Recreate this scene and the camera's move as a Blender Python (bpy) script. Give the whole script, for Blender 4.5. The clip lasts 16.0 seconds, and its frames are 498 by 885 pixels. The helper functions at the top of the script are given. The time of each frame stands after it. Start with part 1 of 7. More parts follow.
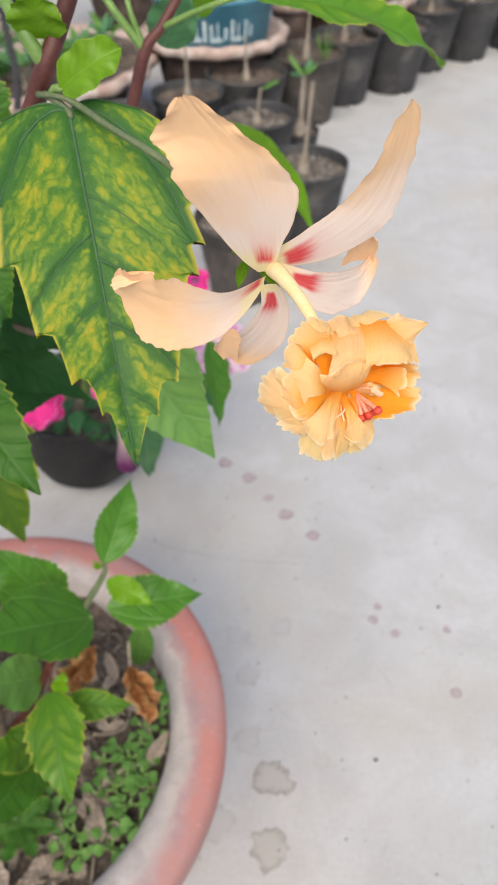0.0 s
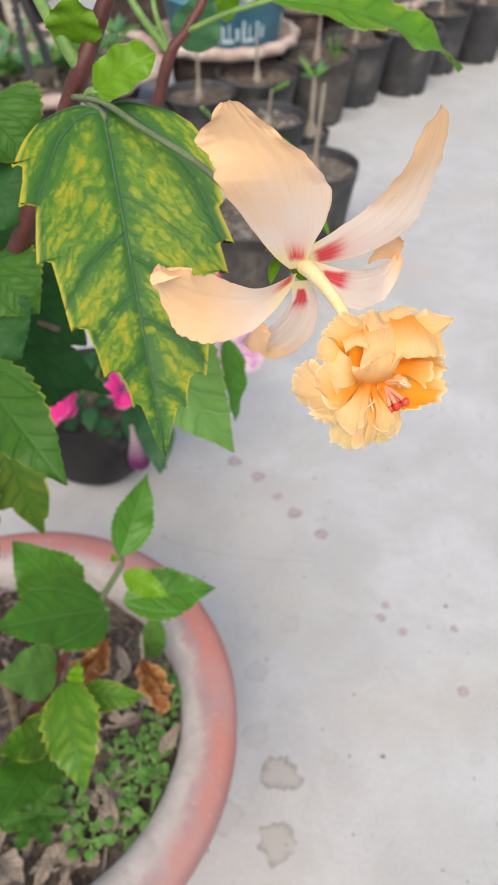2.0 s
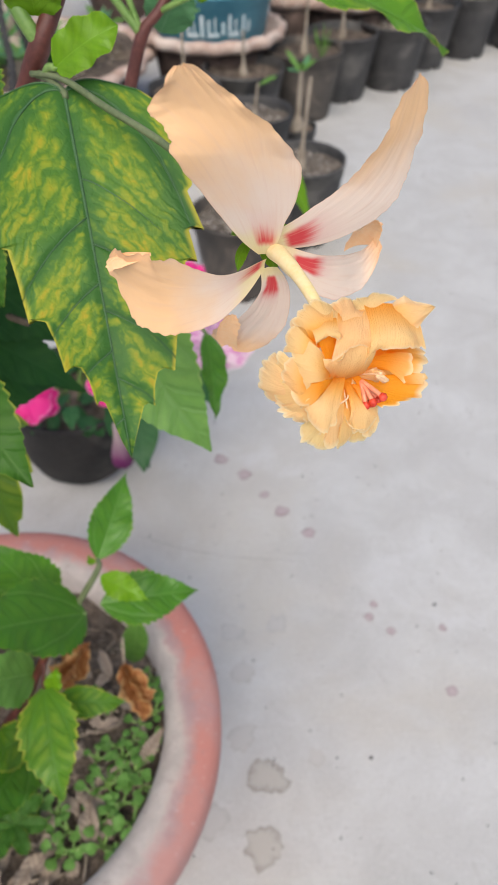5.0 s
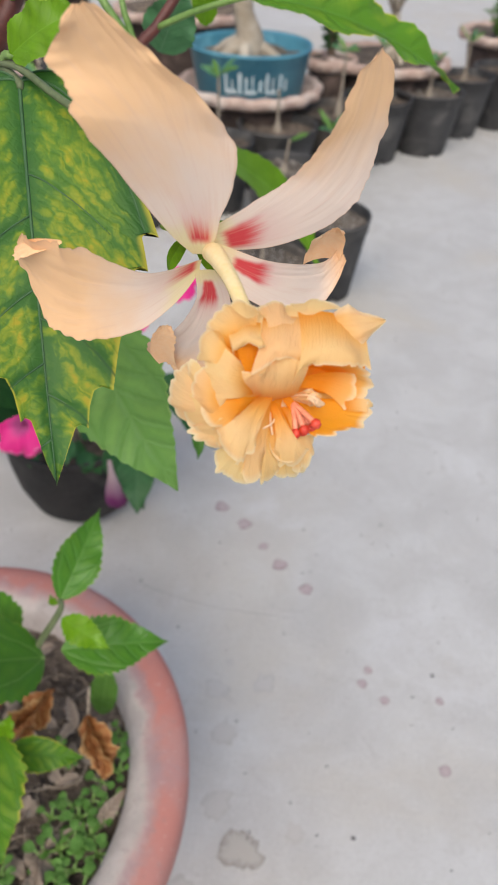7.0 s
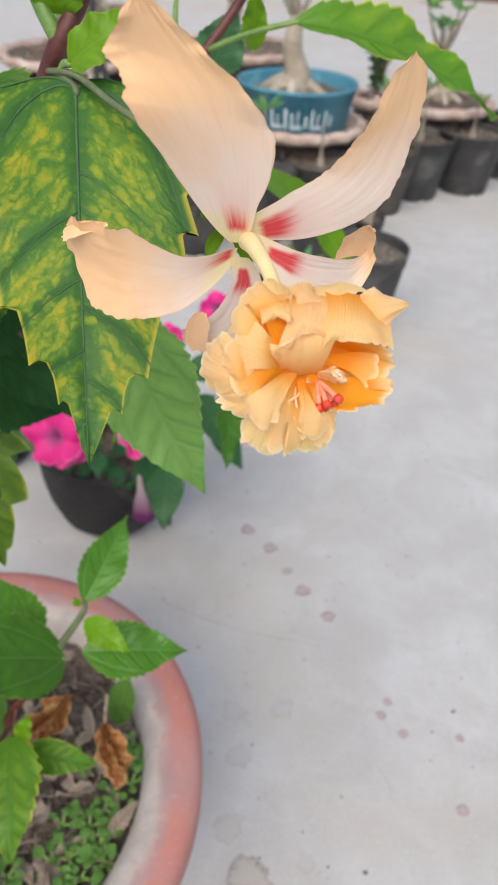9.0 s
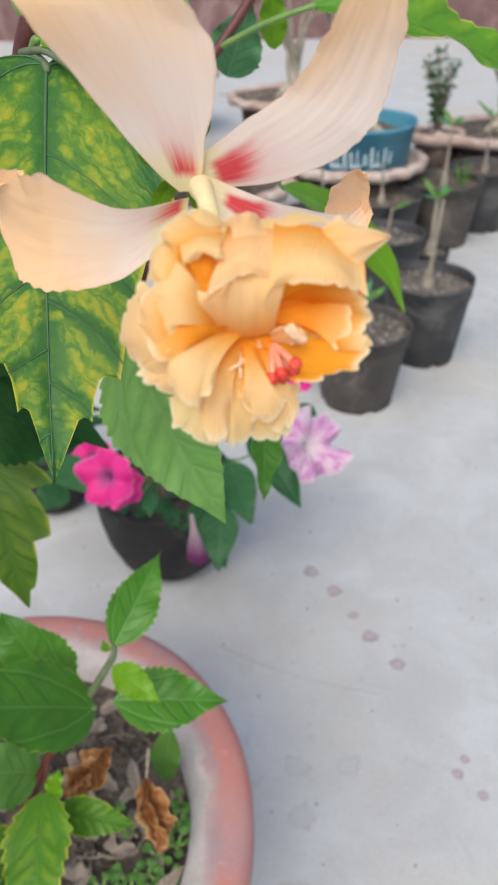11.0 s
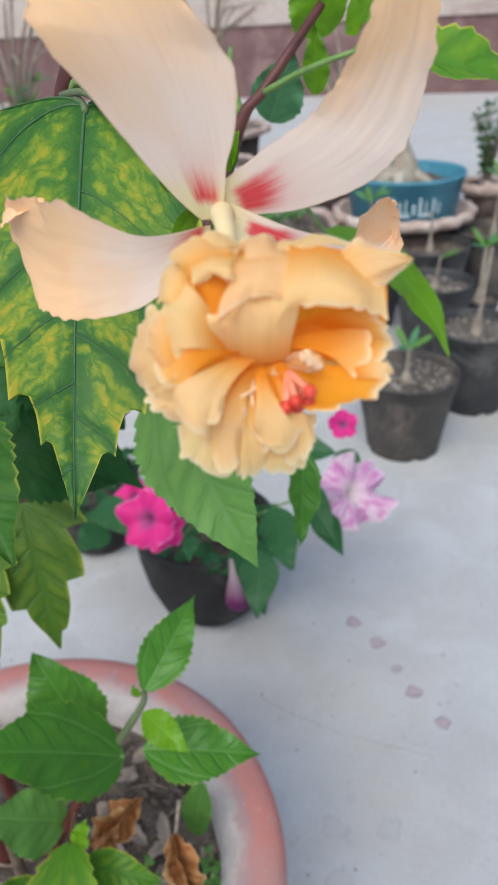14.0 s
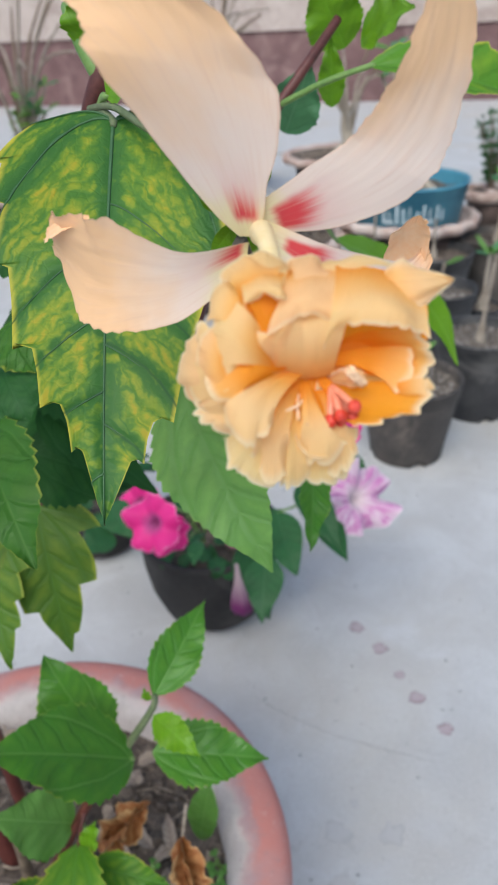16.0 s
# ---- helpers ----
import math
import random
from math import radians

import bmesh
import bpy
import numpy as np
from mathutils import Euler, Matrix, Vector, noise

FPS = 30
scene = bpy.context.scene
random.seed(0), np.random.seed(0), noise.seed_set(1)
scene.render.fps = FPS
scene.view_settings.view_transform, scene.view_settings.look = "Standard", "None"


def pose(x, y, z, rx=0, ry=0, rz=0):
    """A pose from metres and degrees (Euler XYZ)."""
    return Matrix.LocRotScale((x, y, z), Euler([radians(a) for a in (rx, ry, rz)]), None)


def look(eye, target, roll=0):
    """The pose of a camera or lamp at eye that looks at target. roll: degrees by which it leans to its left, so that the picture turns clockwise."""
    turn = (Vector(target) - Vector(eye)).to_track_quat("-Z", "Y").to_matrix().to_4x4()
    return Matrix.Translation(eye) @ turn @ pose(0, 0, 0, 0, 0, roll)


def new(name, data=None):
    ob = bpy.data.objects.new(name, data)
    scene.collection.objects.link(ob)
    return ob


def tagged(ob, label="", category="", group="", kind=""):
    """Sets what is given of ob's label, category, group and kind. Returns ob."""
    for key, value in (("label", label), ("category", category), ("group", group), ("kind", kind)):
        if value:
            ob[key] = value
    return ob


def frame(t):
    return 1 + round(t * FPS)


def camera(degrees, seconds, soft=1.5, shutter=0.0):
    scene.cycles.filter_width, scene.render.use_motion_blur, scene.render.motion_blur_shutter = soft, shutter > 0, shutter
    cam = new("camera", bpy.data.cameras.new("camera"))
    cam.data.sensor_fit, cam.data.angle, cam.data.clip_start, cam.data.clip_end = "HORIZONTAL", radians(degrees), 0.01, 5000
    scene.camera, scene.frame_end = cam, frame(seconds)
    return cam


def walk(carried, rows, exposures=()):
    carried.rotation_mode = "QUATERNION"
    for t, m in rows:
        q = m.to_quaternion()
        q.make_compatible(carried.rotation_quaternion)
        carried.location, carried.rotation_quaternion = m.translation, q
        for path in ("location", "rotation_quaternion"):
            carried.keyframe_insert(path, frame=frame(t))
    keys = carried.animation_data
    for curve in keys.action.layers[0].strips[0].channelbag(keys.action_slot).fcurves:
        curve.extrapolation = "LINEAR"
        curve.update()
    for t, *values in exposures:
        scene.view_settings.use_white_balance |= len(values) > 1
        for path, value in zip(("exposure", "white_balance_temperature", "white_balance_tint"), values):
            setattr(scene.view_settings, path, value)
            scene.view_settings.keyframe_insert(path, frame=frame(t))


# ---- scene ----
cam = camera(37.68, 16.0, 1.1)
cam.data.dof.use_dof, cam.data.dof.focus_distance, cam.data.dof.aperture_fstop = True, 0.188, 34.0
PATH = [
    (0, (0.0819, 0.1509, 0.9104), (0.0070, 1.5934, -0.4730), -0.58),
    (0.5, (0.0749, 0.1496, 0.9091), (0.0011, 1.5941, -0.4722), -0.10),
    (1, (0.0783, 0.1513, 0.9078), (-0.0072, 1.5818, -0.4873), -0.76),
    (1.5, (0.0791, 0.1496, 0.9094), (-0.0068, 1.5864, -0.4792), -0.78),
    (2, (0.0751, 0.1420, 0.9143), (-0.0140, 1.5848, -0.4678), -0.44),
    (2.5, (0.0775, 0.1472, 0.9110), (-0.0160, 1.5907, -0.4702), -0.81),
    (3, (0.0782, 0.1490, 0.9094), (-0.0110, 1.5931, -0.4714), -0.83),
    (5.5, (0.0830, 0.1587, 0.8989), (0.0462, 1.5978, -0.4895), 0.90),
    (6, (0.0967, 0.1783, 0.8827), (0.1124, 1.6299, -0.4930), 2.31),
    (6.5, (0.1031, 0.1803, 0.8793), (0.1126, 1.6690, -0.4563), 3.31),
    (7, (0.1024, 0.1744, 0.8802), (-0.0168, 1.7032, -0.4037), 2.70),
    (7.5, (0.0943, 0.1730, 0.8705), (-0.1030, 1.7153, -0.3875), 2.69),
    (8, (0.1026, 0.1676, 0.8717), (-0.1293, 1.7208, -0.3668), 2.67),
    (8.5, (0.1057, 0.1615, 0.8755), (-0.1111, 1.7286, -0.3481), 3.33),
    (9, (0.1055, 0.1614, 0.8754), (-0.1055, 1.7310, -0.3460), 3.40),
    (11.5, (0.1266, 0.1968, 0.8414), (-0.3826, 1.8109, -0.2242), -3.18),
    (12, (0.1263, 0.1999, 0.8412), (-0.4452, 1.8292, -0.1681), -3.16),
    (12.5, (0.1302, 0.1943, 0.8435), (-0.4365, 1.8310, -0.1565), -2.97),
    (13, (0.1298, 0.1958, 0.8407), (-0.4399, 1.8253, -0.1693), -3.31),
    (13.5, (0.1282, 0.1957, 0.8397), (-0.4365, 1.8250, -0.1735), -3.46),
    (14, (0.1281, 0.1953, 0.8395), (-0.4319, 1.8261, -0.1737), -3.24),
    (14.5, (0.1278, 0.1953, 0.8392), (-0.4313, 1.8273, -0.1728), -3.46),
    (15, (0.1277, 0.1960, 0.8391), (-0.4286, 1.8288, -0.1732), -3.43),
    (15.5, (0.1266, 0.1929, 0.8416), (-0.4324, 1.8300, -0.1622), -3.27),
    (16, (0.1226, 0.1903, 0.8430), (-0.4397, 1.8267, -0.1602), -2.79),
]
walk(cam, [(t, look(eye, target, roll)) for t, eye, target, roll in PATH], [(0, 0.36, 6750, 8), (2, 0.36, 6750, 8), (2.5, 0.26, 6750, 8), (3, 0.18, 6750, 8), (5.5, 0.24, 6600, 8), (6, 0.17, 6500, 7), (7, 0.12, 6650, 8), (8, 0.32, 6700, 8), (9, 0.24, 6650, 8), (11.5, 0.29, 6250, 5), (13, 0.19, 6050, 4), (16, 0.17, 6000, 5)])

# ---- light ----
world = bpy.data.worlds.new("overcast_sky")
scene.world = world
world.use_nodes = True
wn, wl = world.node_tree.nodes, world.node_tree.links
sky = wn.new("ShaderNodeTexSky")
sky.sky_type, sky.sun_disc = "NISHITA", False
sky.sun_elevation, sky.sun_rotation = radians(52), radians(200)
sky.air_density, sky.dust_density, sky.ozone_density = 1.0, 3.5, 1.0
wn["Background"].inputs["Strength"].default_value = 0.15
wl.new(sky.outputs[0], wn["Background"].inputs["Color"])
sun = new("sun", bpy.data.lights.new("sun", "SUN"))
sun.data.energy, sun.data.angle, sun.data.color = 1.7, radians(35), (1.0, 0.95, 0.88)
sun.matrix_world = look((0.94, -2.6, 4.0), (0, 1.0, 0))


# ---- node helpers ----
def node(nt, kind, ins=None):
    n = nt.nodes.new(kind)
    for k, v in (ins or {}).items():
        if isinstance(v, bpy.types.NodeSocket):
            nt.links.new(v, n.inputs[k])
        else:
            n.inputs[k].default_value = v
    return n


def calc(nt, op, a, b=0.0, c=0.0, clamp=False):
    n = node(nt, "ShaderNodeMath", {0: a, 1: b, 2: c})
    n.operation, n.use_clamp = op, clamp
    return n.outputs[0]


def span(nt, value, lo, hi, a=0.0, b=1.0):
    """value from lo..hi to a..b, softly."""
    n = node(nt, "ShaderNodeMapRange", {0: value, 1: lo, 2: hi, 3: a, 4: b})
    n.interpolation_type = "SMOOTHSTEP"
    return n.outputs[0]


def blend(nt, f, a, b, kind="MIX"):
    n = node(nt, "ShaderNodeMix")
    n.data_type, n.blend_type = "RGBA", kind
    for k, v in ((0, f), (6, a), (7, b)):
        if isinstance(v, bpy.types.NodeSocket):
            nt.links.new(v, n.inputs[k])
        else:
            n.inputs[k].default_value = v if k == 0 else (*v, 1.0) if len(v) == 3 else v
    return n.outputs[2]


def edge_of(nt):
    """How near a point lies to its sheet's rim: 0 on the middle line, 1 on the rim."""
    n = node(nt, "ShaderNodeAttribute")
    n.attribute_name = "edge"
    return n.outputs["Fac"]


def grain(nt, vec, scale, detail=4.0, rough=0.55, dist=0.0):
    return node(nt, "ShaderNodeTexNoise", {"Vector": vec, "Scale": scale, "Detail": detail, "Roughness": rough, "Distortion": dist}).outputs[0]


def stretch(nt, vec, s):
    return node(nt, "ShaderNodeMapping", {"Vector": vec, "Scale": s}).outputs[0]


def start(name):
    m = bpy.data.materials.new(name)
    m.use_nodes = True
    nt = m.node_tree
    return m, nt, nt.nodes["Principled BSDF"], node(nt, "ShaderNodeTexCoord")


def put(nt, socket, value):
    if isinstance(value, bpy.types.NodeSocket):
        nt.links.new(value, socket)
    else:
        socket.default_value = (*value, 1.0) if isinstance(value, tuple) and len(value) == 3 else value


def relief(nt, bsdf, height, strength=0.4, distance=0.002):
    n = node(nt, "ShaderNodeBump", {"Height": height, "Strength": strength, "Distance": distance})
    nt.links.new(n.outputs[0], bsdf.inputs["Normal"])
    return n.outputs[0]


def sheer(nt, bsdf, colour, share, normal=None):
    """Lets part of the light through a leaf or petal."""
    t = node(nt, "ShaderNodeBsdfTranslucent")
    put(nt, t.inputs[0], colour)
    if normal is not None:
        nt.links.new(normal, t.inputs[1])
    mix = node(nt, "ShaderNodeMixShader", {0: share})
    nt.links.new(bsdf.outputs[0], mix.inputs[1])
    nt.links.new(t.outputs[0], mix.inputs[2])
    nt.links.new(mix.outputs[0], nt.nodes["Material Output"].inputs[0])


def rough_stuff(name, dark, light, scale=30.0, rough=0.85, bump=0.5, fine=200.0, distance=0.002, spots=None, coord="Object", metal=0.0):
    """A plain worn surface in two tones with coarse and fine grain; spots: a third colour in patches."""
    m, nt, b, tc = start(name)
    v = tc.outputs[coord]
    coarse, small = grain(nt, v, scale, 5.0, 0.6, 0.3), grain(nt, v, fine, 3.0)
    rnd = node(nt, "ShaderNodeObjectInfo").outputs["Random"]
    k = calc(nt, "ADD", span(nt, coarse, 0.3, 0.7, 0.0, 0.8), span(nt, small, 0.3, 0.7, -0.15, 0.3))
    k = calc(nt, "ADD", k, calc(nt, "MULTIPLY", calc(nt, "SUBTRACT", rnd, 0.5), 0.25), clamp=True)
    col = blend(nt, k, dark, light)
    if spots:
        col = blend(nt, span(nt, grain(nt, v, scale * 0.6, 6.0, 0.65, 0.8), 0.52, 0.66, 0.0, 0.85), col, spots)
    put(nt, b.inputs["Base Color"], col)
    put(nt, b.inputs["Roughness"], rough)
    put(nt, b.inputs["Metallic"], metal)
    relief(nt, b, calc(nt, "ADD", coarse, calc(nt, "MULTIPLY", small, 0.5)), bump, distance)
    return m


def leaf_material(name, green, between, vein, rim=None, rim_from=0.86, palmate=True, ribs=7.0, strength=1.0, share=0.28, gloss=0.42, bump=0.3, marked=0.5):
    """A leaf: midrib, side veins, colour between them, and a rim. UV: across / length + 0.5, and along."""
    m, nt, b, tc = start(name)
    uv = node(nt, "ShaderNodeSeparateXYZ", {0: tc.outputs["UV"]}).outputs
    rnd = node(nt, "ShaderNodeObjectInfo").outputs["Random"]
    wob = grain(nt, tc.outputs["UV"], 6.0, 3.0)
    x = calc(nt, "ABSOLUTE", calc(nt, "SUBTRACT", uv[0], 0.5))
    y = calc(nt, "ADD", uv[1], calc(nt, "MULTIPLY", calc(nt, "SUBTRACT", wob, 0.5), 0.10))
    far = calc(nt, "SQRT", calc(nt, "ADD", calc(nt, "MULTIPLY", x, x), calc(nt, "MULTIPLY", uv[1], uv[1])))
    bearing = calc(nt, "ARCTAN2", x, y)
    d = x
    if palmate:
        for a, bend in ((0.62, -0.45), (1.25, -0.5)):
            off = calc(nt, "ABSOLUTE", calc(nt, "SUBTRACT", bearing, calc(nt, "MULTIPLY_ADD", far, bend, a)))
            d = calc(nt, "MINIMUM", d, calc(nt, "MULTIPLY", off, far))
    slant = calc(nt, "MULTIPLY_ADD", x, -0.95, y)
    saw = calc(nt, "ABSOLUTE", calc(nt, "SUBTRACT", calc(nt, "FRACT", calc(nt, "MULTIPLY", slant, ribs)), 0.5))
    side = calc(nt, "DIVIDE", calc(nt, "SUBTRACT", 0.5, saw), ribs)
    side = calc(nt, "ADD", side, span(nt, x, 0.05, 0.3, 0.0, 0.012))
    if palmate:
        side = calc(nt, "ADD", side, span(nt, uv[1], 0.40, 0.2, 0.0, 0.012))
    cells = node(nt, "ShaderNodeTexVoronoi", {"Vector": tc.outputs["UV"], "Scale": 44.0})
    cells.feature = "DISTANCE_TO_EDGE"
    net = cells.outputs[0]
    near = calc(nt, "MINIMUM", d, side)
    patch = grain(nt, tc.outputs["UV"], 5.0, 4.0, 0.6, 0.5)
    fleck = grain(nt, tc.outputs["UV"], 22.0, 3.0, 0.6, 0.3)
    mottle = calc(nt, "ADD", calc(nt, "MULTIPLY", calc(nt, "SUBTRACT", patch, 0.5), 0.12), calc(nt, "MULTIPLY", calc(nt, "SUBTRACT", fleck, 0.5), 0.06))
    keep = span(nt, calc(nt, "ADD", near, mottle), 0.010, 0.080, 1.0, 1.0 - strength)
    keep = calc(nt, "MAXIMUM", keep, span(nt, net, 0.0, 0.10, 0.16 * strength, 0.0))
    col = blend(nt, keep, between, green)
    col = blend(nt, calc(nt, "MULTIPLY", span(nt, patch, 0.35, 0.7), 0.35), col, tuple(0.55 * c for c in green))
    if rim:
        edge = edge_of(nt)
        col = blend(nt, span(nt, calc(nt, "ADD", edge, calc(nt, "MULTIPLY", calc(nt, "SUBTRACT", patch, 0.5), 0.25)), rim_from, 1.02), col, rim)
    col = blend(nt, span(nt, calc(nt, "MINIMUM", d, calc(nt, "ADD", side, 0.004)), 0.002, 0.008, marked, 0.0), col, vein)
    hsv = node(nt, "ShaderNodeHueSaturation", {"Color": col, "Value": calc(nt, "MULTIPLY_ADD", rnd, 0.3, 0.86)})
    col = hsv.outputs[0]
    put(nt, b.inputs["Base Color"], col)
    put(nt, b.inputs["Roughness"], span(nt, patch, 0.3, 0.7, gloss - 0.08, gloss + 0.12))
    b.inputs["Specular IOR Level"].default_value = 0.3
    h = calc(nt, "ADD", span(nt, near, 0.0, 0.03, 0.0, 1.0), calc(nt, "MULTIPLY", span(nt, net, 0.0, 0.12), 0.03))
    h = calc(nt, "ADD", h, calc(nt, "MULTIPLY", patch, 1.6))
    nrm = relief(nt, b, h, bump, 0.0012)
    sheer(nt, b, blend(nt, 1.0, col, (1.0, 1.0, 0.55), "MULTIPLY"), share, nrm)
    return m


def yellowing_leaf():
    """Green along a fan of main veins, feathery yellow and amber patches between them, and a thin yellow rim."""
    m, nt, b, tc = start("yellowing_leaf")
    v = tc.outputs["UV"]
    uv = node(nt, "ShaderNodeSeparateXYZ", {0: v}).outputs
    off = calc(nt, "SUBTRACT", uv[0], 0.5)
    left = calc(nt, "GREATER_THAN", off, 0.0)
    x = calc(nt, "ABSOLUTE", off)
    wob = calc(nt, "SUBTRACT", grain(nt, v, 7.0, 3.0), 0.5)
    y = calc(nt, "MULTIPLY_ADD", wob, 0.05, uv[1])
    far = calc(nt, "SQRT", calc(nt, "ADD", calc(nt, "MULTIPLY", x, x), calc(nt, "MULTIPLY", uv[1], uv[1])))
    bearing = calc(nt, "ARCTAN2", x, calc(nt, "ADD", y, 0.004))
    d = x
    for a, bend in ((1.02, -0.95), (1.5, -0.35)):
        off2 = calc(nt, "ABSOLUTE", calc(nt, "SUBTRACT", bearing, calc(nt, "MULTIPLY_ADD", far, bend, a)))
        d = calc(nt, "MINIMUM", d, calc(nt, "MULTIPLY", off2, far))
    slant = calc(nt, "SUBTRACT", calc(nt, "MULTIPLY_ADD", x, -0.55, y), calc(nt, "MULTIPLY", calc(nt, "MULTIPLY", x, x), 2.2))
    def lines(count, shift):
        k = calc(nt, "FRACT", calc(nt, "ADD", calc(nt, "MULTIPLY", slant, count), shift))
        return calc(nt, "DIVIDE", calc(nt, "SUBTRACT", 0.5, calc(nt, "ABSOLUTE", calc(nt, "SUBTRACT", k, 0.5))), count)
    side = calc(nt, "ADD", lines(5.6, calc(nt, "MULTIPLY_ADD", left, -0.6, 0.6)), span(nt, slant, 0.30, 0.18, 0.0, 0.09))
    minor = calc(nt, "ADD", lines(25.0, calc(nt, "MULTIPLY", wob, 3.0)), 0.003)
    near = calc(nt, "MINIMUM", d, side)
    cells = node(nt, "ShaderNodeTexVoronoi", {"Vector": v, "Scale": 40.0})
    cells.feature = "DISTANCE_TO_EDGE"
    net = cells.outputs[0]
    bent = node(nt, "ShaderNodeCombineXYZ", {0: calc(nt, "MULTIPLY_ADD", grain(nt, v, 30.0, 2.0), 0.05, off), 1: calc(nt, "MULTIPLY_ADD", grain(nt, v, 24.0, 2.0), 0.06, slant)}).outputs[0]
    islets = node(nt, "ShaderNodeTexVoronoi", {"Vector": bent, "Scale": 25.0})
    islets.feature = "DISTANCE_TO_EDGE"
    feather = span(nt, islets.outputs[0], 0.0, 0.30)
    patch, fleck = grain(nt, v, 9.0, 2.0, 0.5, 0.1), grain(nt, v, 26.0, 3.0, 0.55, 0.2)
    between = span(nt, near, 0.004, 0.055)
    ill = calc(nt, "ADD", calc(nt, "MULTIPLY", patch, 0.42), calc(nt, "ADD", calc(nt, "MULTIPLY", feather, 0.13), calc(nt, "MULTIPLY", fleck, 0.36)))
    ill = calc(nt, "ADD", ill, span(nt, uv[1], 0.02, 0.85, -0.012, 0.045))
    ill = calc(nt, "ADD", ill, calc(nt, "MULTIPLY_ADD", between, 0.17, -0.12))
    ill = calc(nt, "SUBTRACT", ill, span(nt, minor, 0.001, 0.018, 0.045, -0.010))
    col = blend(nt, between, (0.042, 0.136, 0.026), (0.070, 0.180, 0.022))
    col = blend(nt, span(nt, ill, 0.33, 0.58, 0.0, 0.9), col, (0.165, 0.275, 0.022))
    col = blend(nt, span(nt, ill, 0.42, 0.76), col, (0.37, 0.36, 0.026))
    col = blend(nt, span(nt, ill, 0.58, 0.70, 0.0, 0.55), col, (0.43, 0.30, 0.02))
    col = blend(nt, span(nt, net, 0.0, 0.08, 0.10, 0.0), col, (0.06, 0.17, 0.03))
    edge = edge_of(nt)
    col = blend(nt, span(nt, calc(nt, "MULTIPLY_ADD", wob, 0.10, edge), 0.93, 1.0, 0.0, 0.85), col, (0.52, 0.46, 0.05))
    col = blend(nt, span(nt, near, 0.001, 0.0065, 0.7, 0.0), col, (0.026, 0.090, 0.026))
    col = blend(nt, span(nt, d, 0.0005, 0.0026, 0.55, 0.0), col, (0.09, 0.20, 0.09))
    col = blend(nt, span(nt, minor, 0.003, 0.007, 0.16, 0.0), col, (0.05, 0.15, 0.035))
    put(nt, b.inputs["Base Color"], col)
    put(nt, b.inputs["Roughness"], span(nt, patch, 0.3, 0.7, 0.48, 0.6))
    b.inputs["Specular IOR Level"].default_value = 0.3
    h = calc(nt, "ADD", span(nt, near, 0.0, 0.022, 0.0, 1.0), calc(nt, "ADD", span(nt, minor, 0.003, 0.016, 0.0, 0.25), span(nt, net, 0.0, 0.15, 0.0, 0.10)))
    nrm = relief(nt, b, h, 0.5, 0.0010)
    sheer(nt, b, blend(nt, 1.0, col, (1.0, 1.0, 0.55), "MULTIPLY"), 0.28, nrm)
    return m


# ---- materials ----
CHLOROTIC = yellowing_leaf()
PARTLY = leaf_material("partly_yellow_leaf", (0.090, 0.225, 0.018), (0.230, 0.370, 0.026), (0.10, 0.24, 0.04), (0.45, 0.46, 0.06), 0.90, strength=0.6, bump=0.5, gloss=0.4)
GREEN = leaf_material("green_leaf", (0.068, 0.205, 0.020), (0.108, 0.268, 0.024), (0.16, 0.31, 0.07), (0.22, 0.33, 0.04), 0.955, strength=0.6, marked=0.5, bump=0.34, gloss=0.36)
MID = leaf_material("mid_green_leaf", (0.040, 0.128, 0.012), (0.075, 0.185, 0.015), (0.09, 0.20, 0.035), (0.24, 0.28, 0.03), 0.93, strength=0.4, marked=0.3, bump=0.45, gloss=0.5)
FRESH = leaf_material("fresh_leaf", (0.125, 0.275, 0.008), (0.16, 0.32, 0.012), (0.20, 0.40, 0.04), (0.30, 0.43, 0.05), 0.98, palmate=False, strength=0.6, marked=0.35, bump=0.14)
PALE = leaf_material("pale_green_leaf", (0.128, 0.275, 0.062), (0.178, 0.345, 0.075), (0.14, 0.27, 0.075), (0.26, 0.38, 0.10), 0.98, strength=0.8, bump=0.5, marked=0.35)
OLIVE = leaf_material("olive_leaf", (0.070, 0.150, 0.012), (0.190, 0.260, 0.020), (0.06, 0.15, 0.03), (0.30, 0.34, 0.035), 0.90, strength=0.5, marked=0.3, bump=0.5, gloss=0.5)
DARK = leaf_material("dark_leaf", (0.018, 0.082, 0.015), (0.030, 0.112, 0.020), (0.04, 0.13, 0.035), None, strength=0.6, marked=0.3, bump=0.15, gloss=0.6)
BLUISH = leaf_material("bluish_leaf", (0.085, 0.235, 0.105), (0.11, 0.28, 0.13), (0.22, 0.38, 0.24), None, palmate=False, strength=0.5)
WEED = leaf_material("weed_leaf", (0.115, 0.26, 0.05), (0.165, 0.33, 0.075), (0.22, 0.40, 0.12), None, palmate=False, strength=0.5)
PETUNIA_LEAF = leaf_material("petunia_leaf", (0.03, 0.11, 0.036), (0.05, 0.155, 0.05), (0.08, 0.20, 0.08), None, palmate=False, strength=0.5)
DRY = leaf_material("dry_leaf", (0.36, 0.14, 0.05), (0.56, 0.29, 0.115), (0.24, 0.09, 0.035), (0.58, 0.37, 0.17), 0.8, palmate=False, strength=0.7, share=0.2, gloss=0.55, bump=0.6)
LITTER = leaf_material("litter_leaf", (0.27, 0.21, 0.165), (0.45, 0.37, 0.30), (0.11, 0.085, 0.065), None, palmate=False, strength=0.7, share=0.1, gloss=0.75)

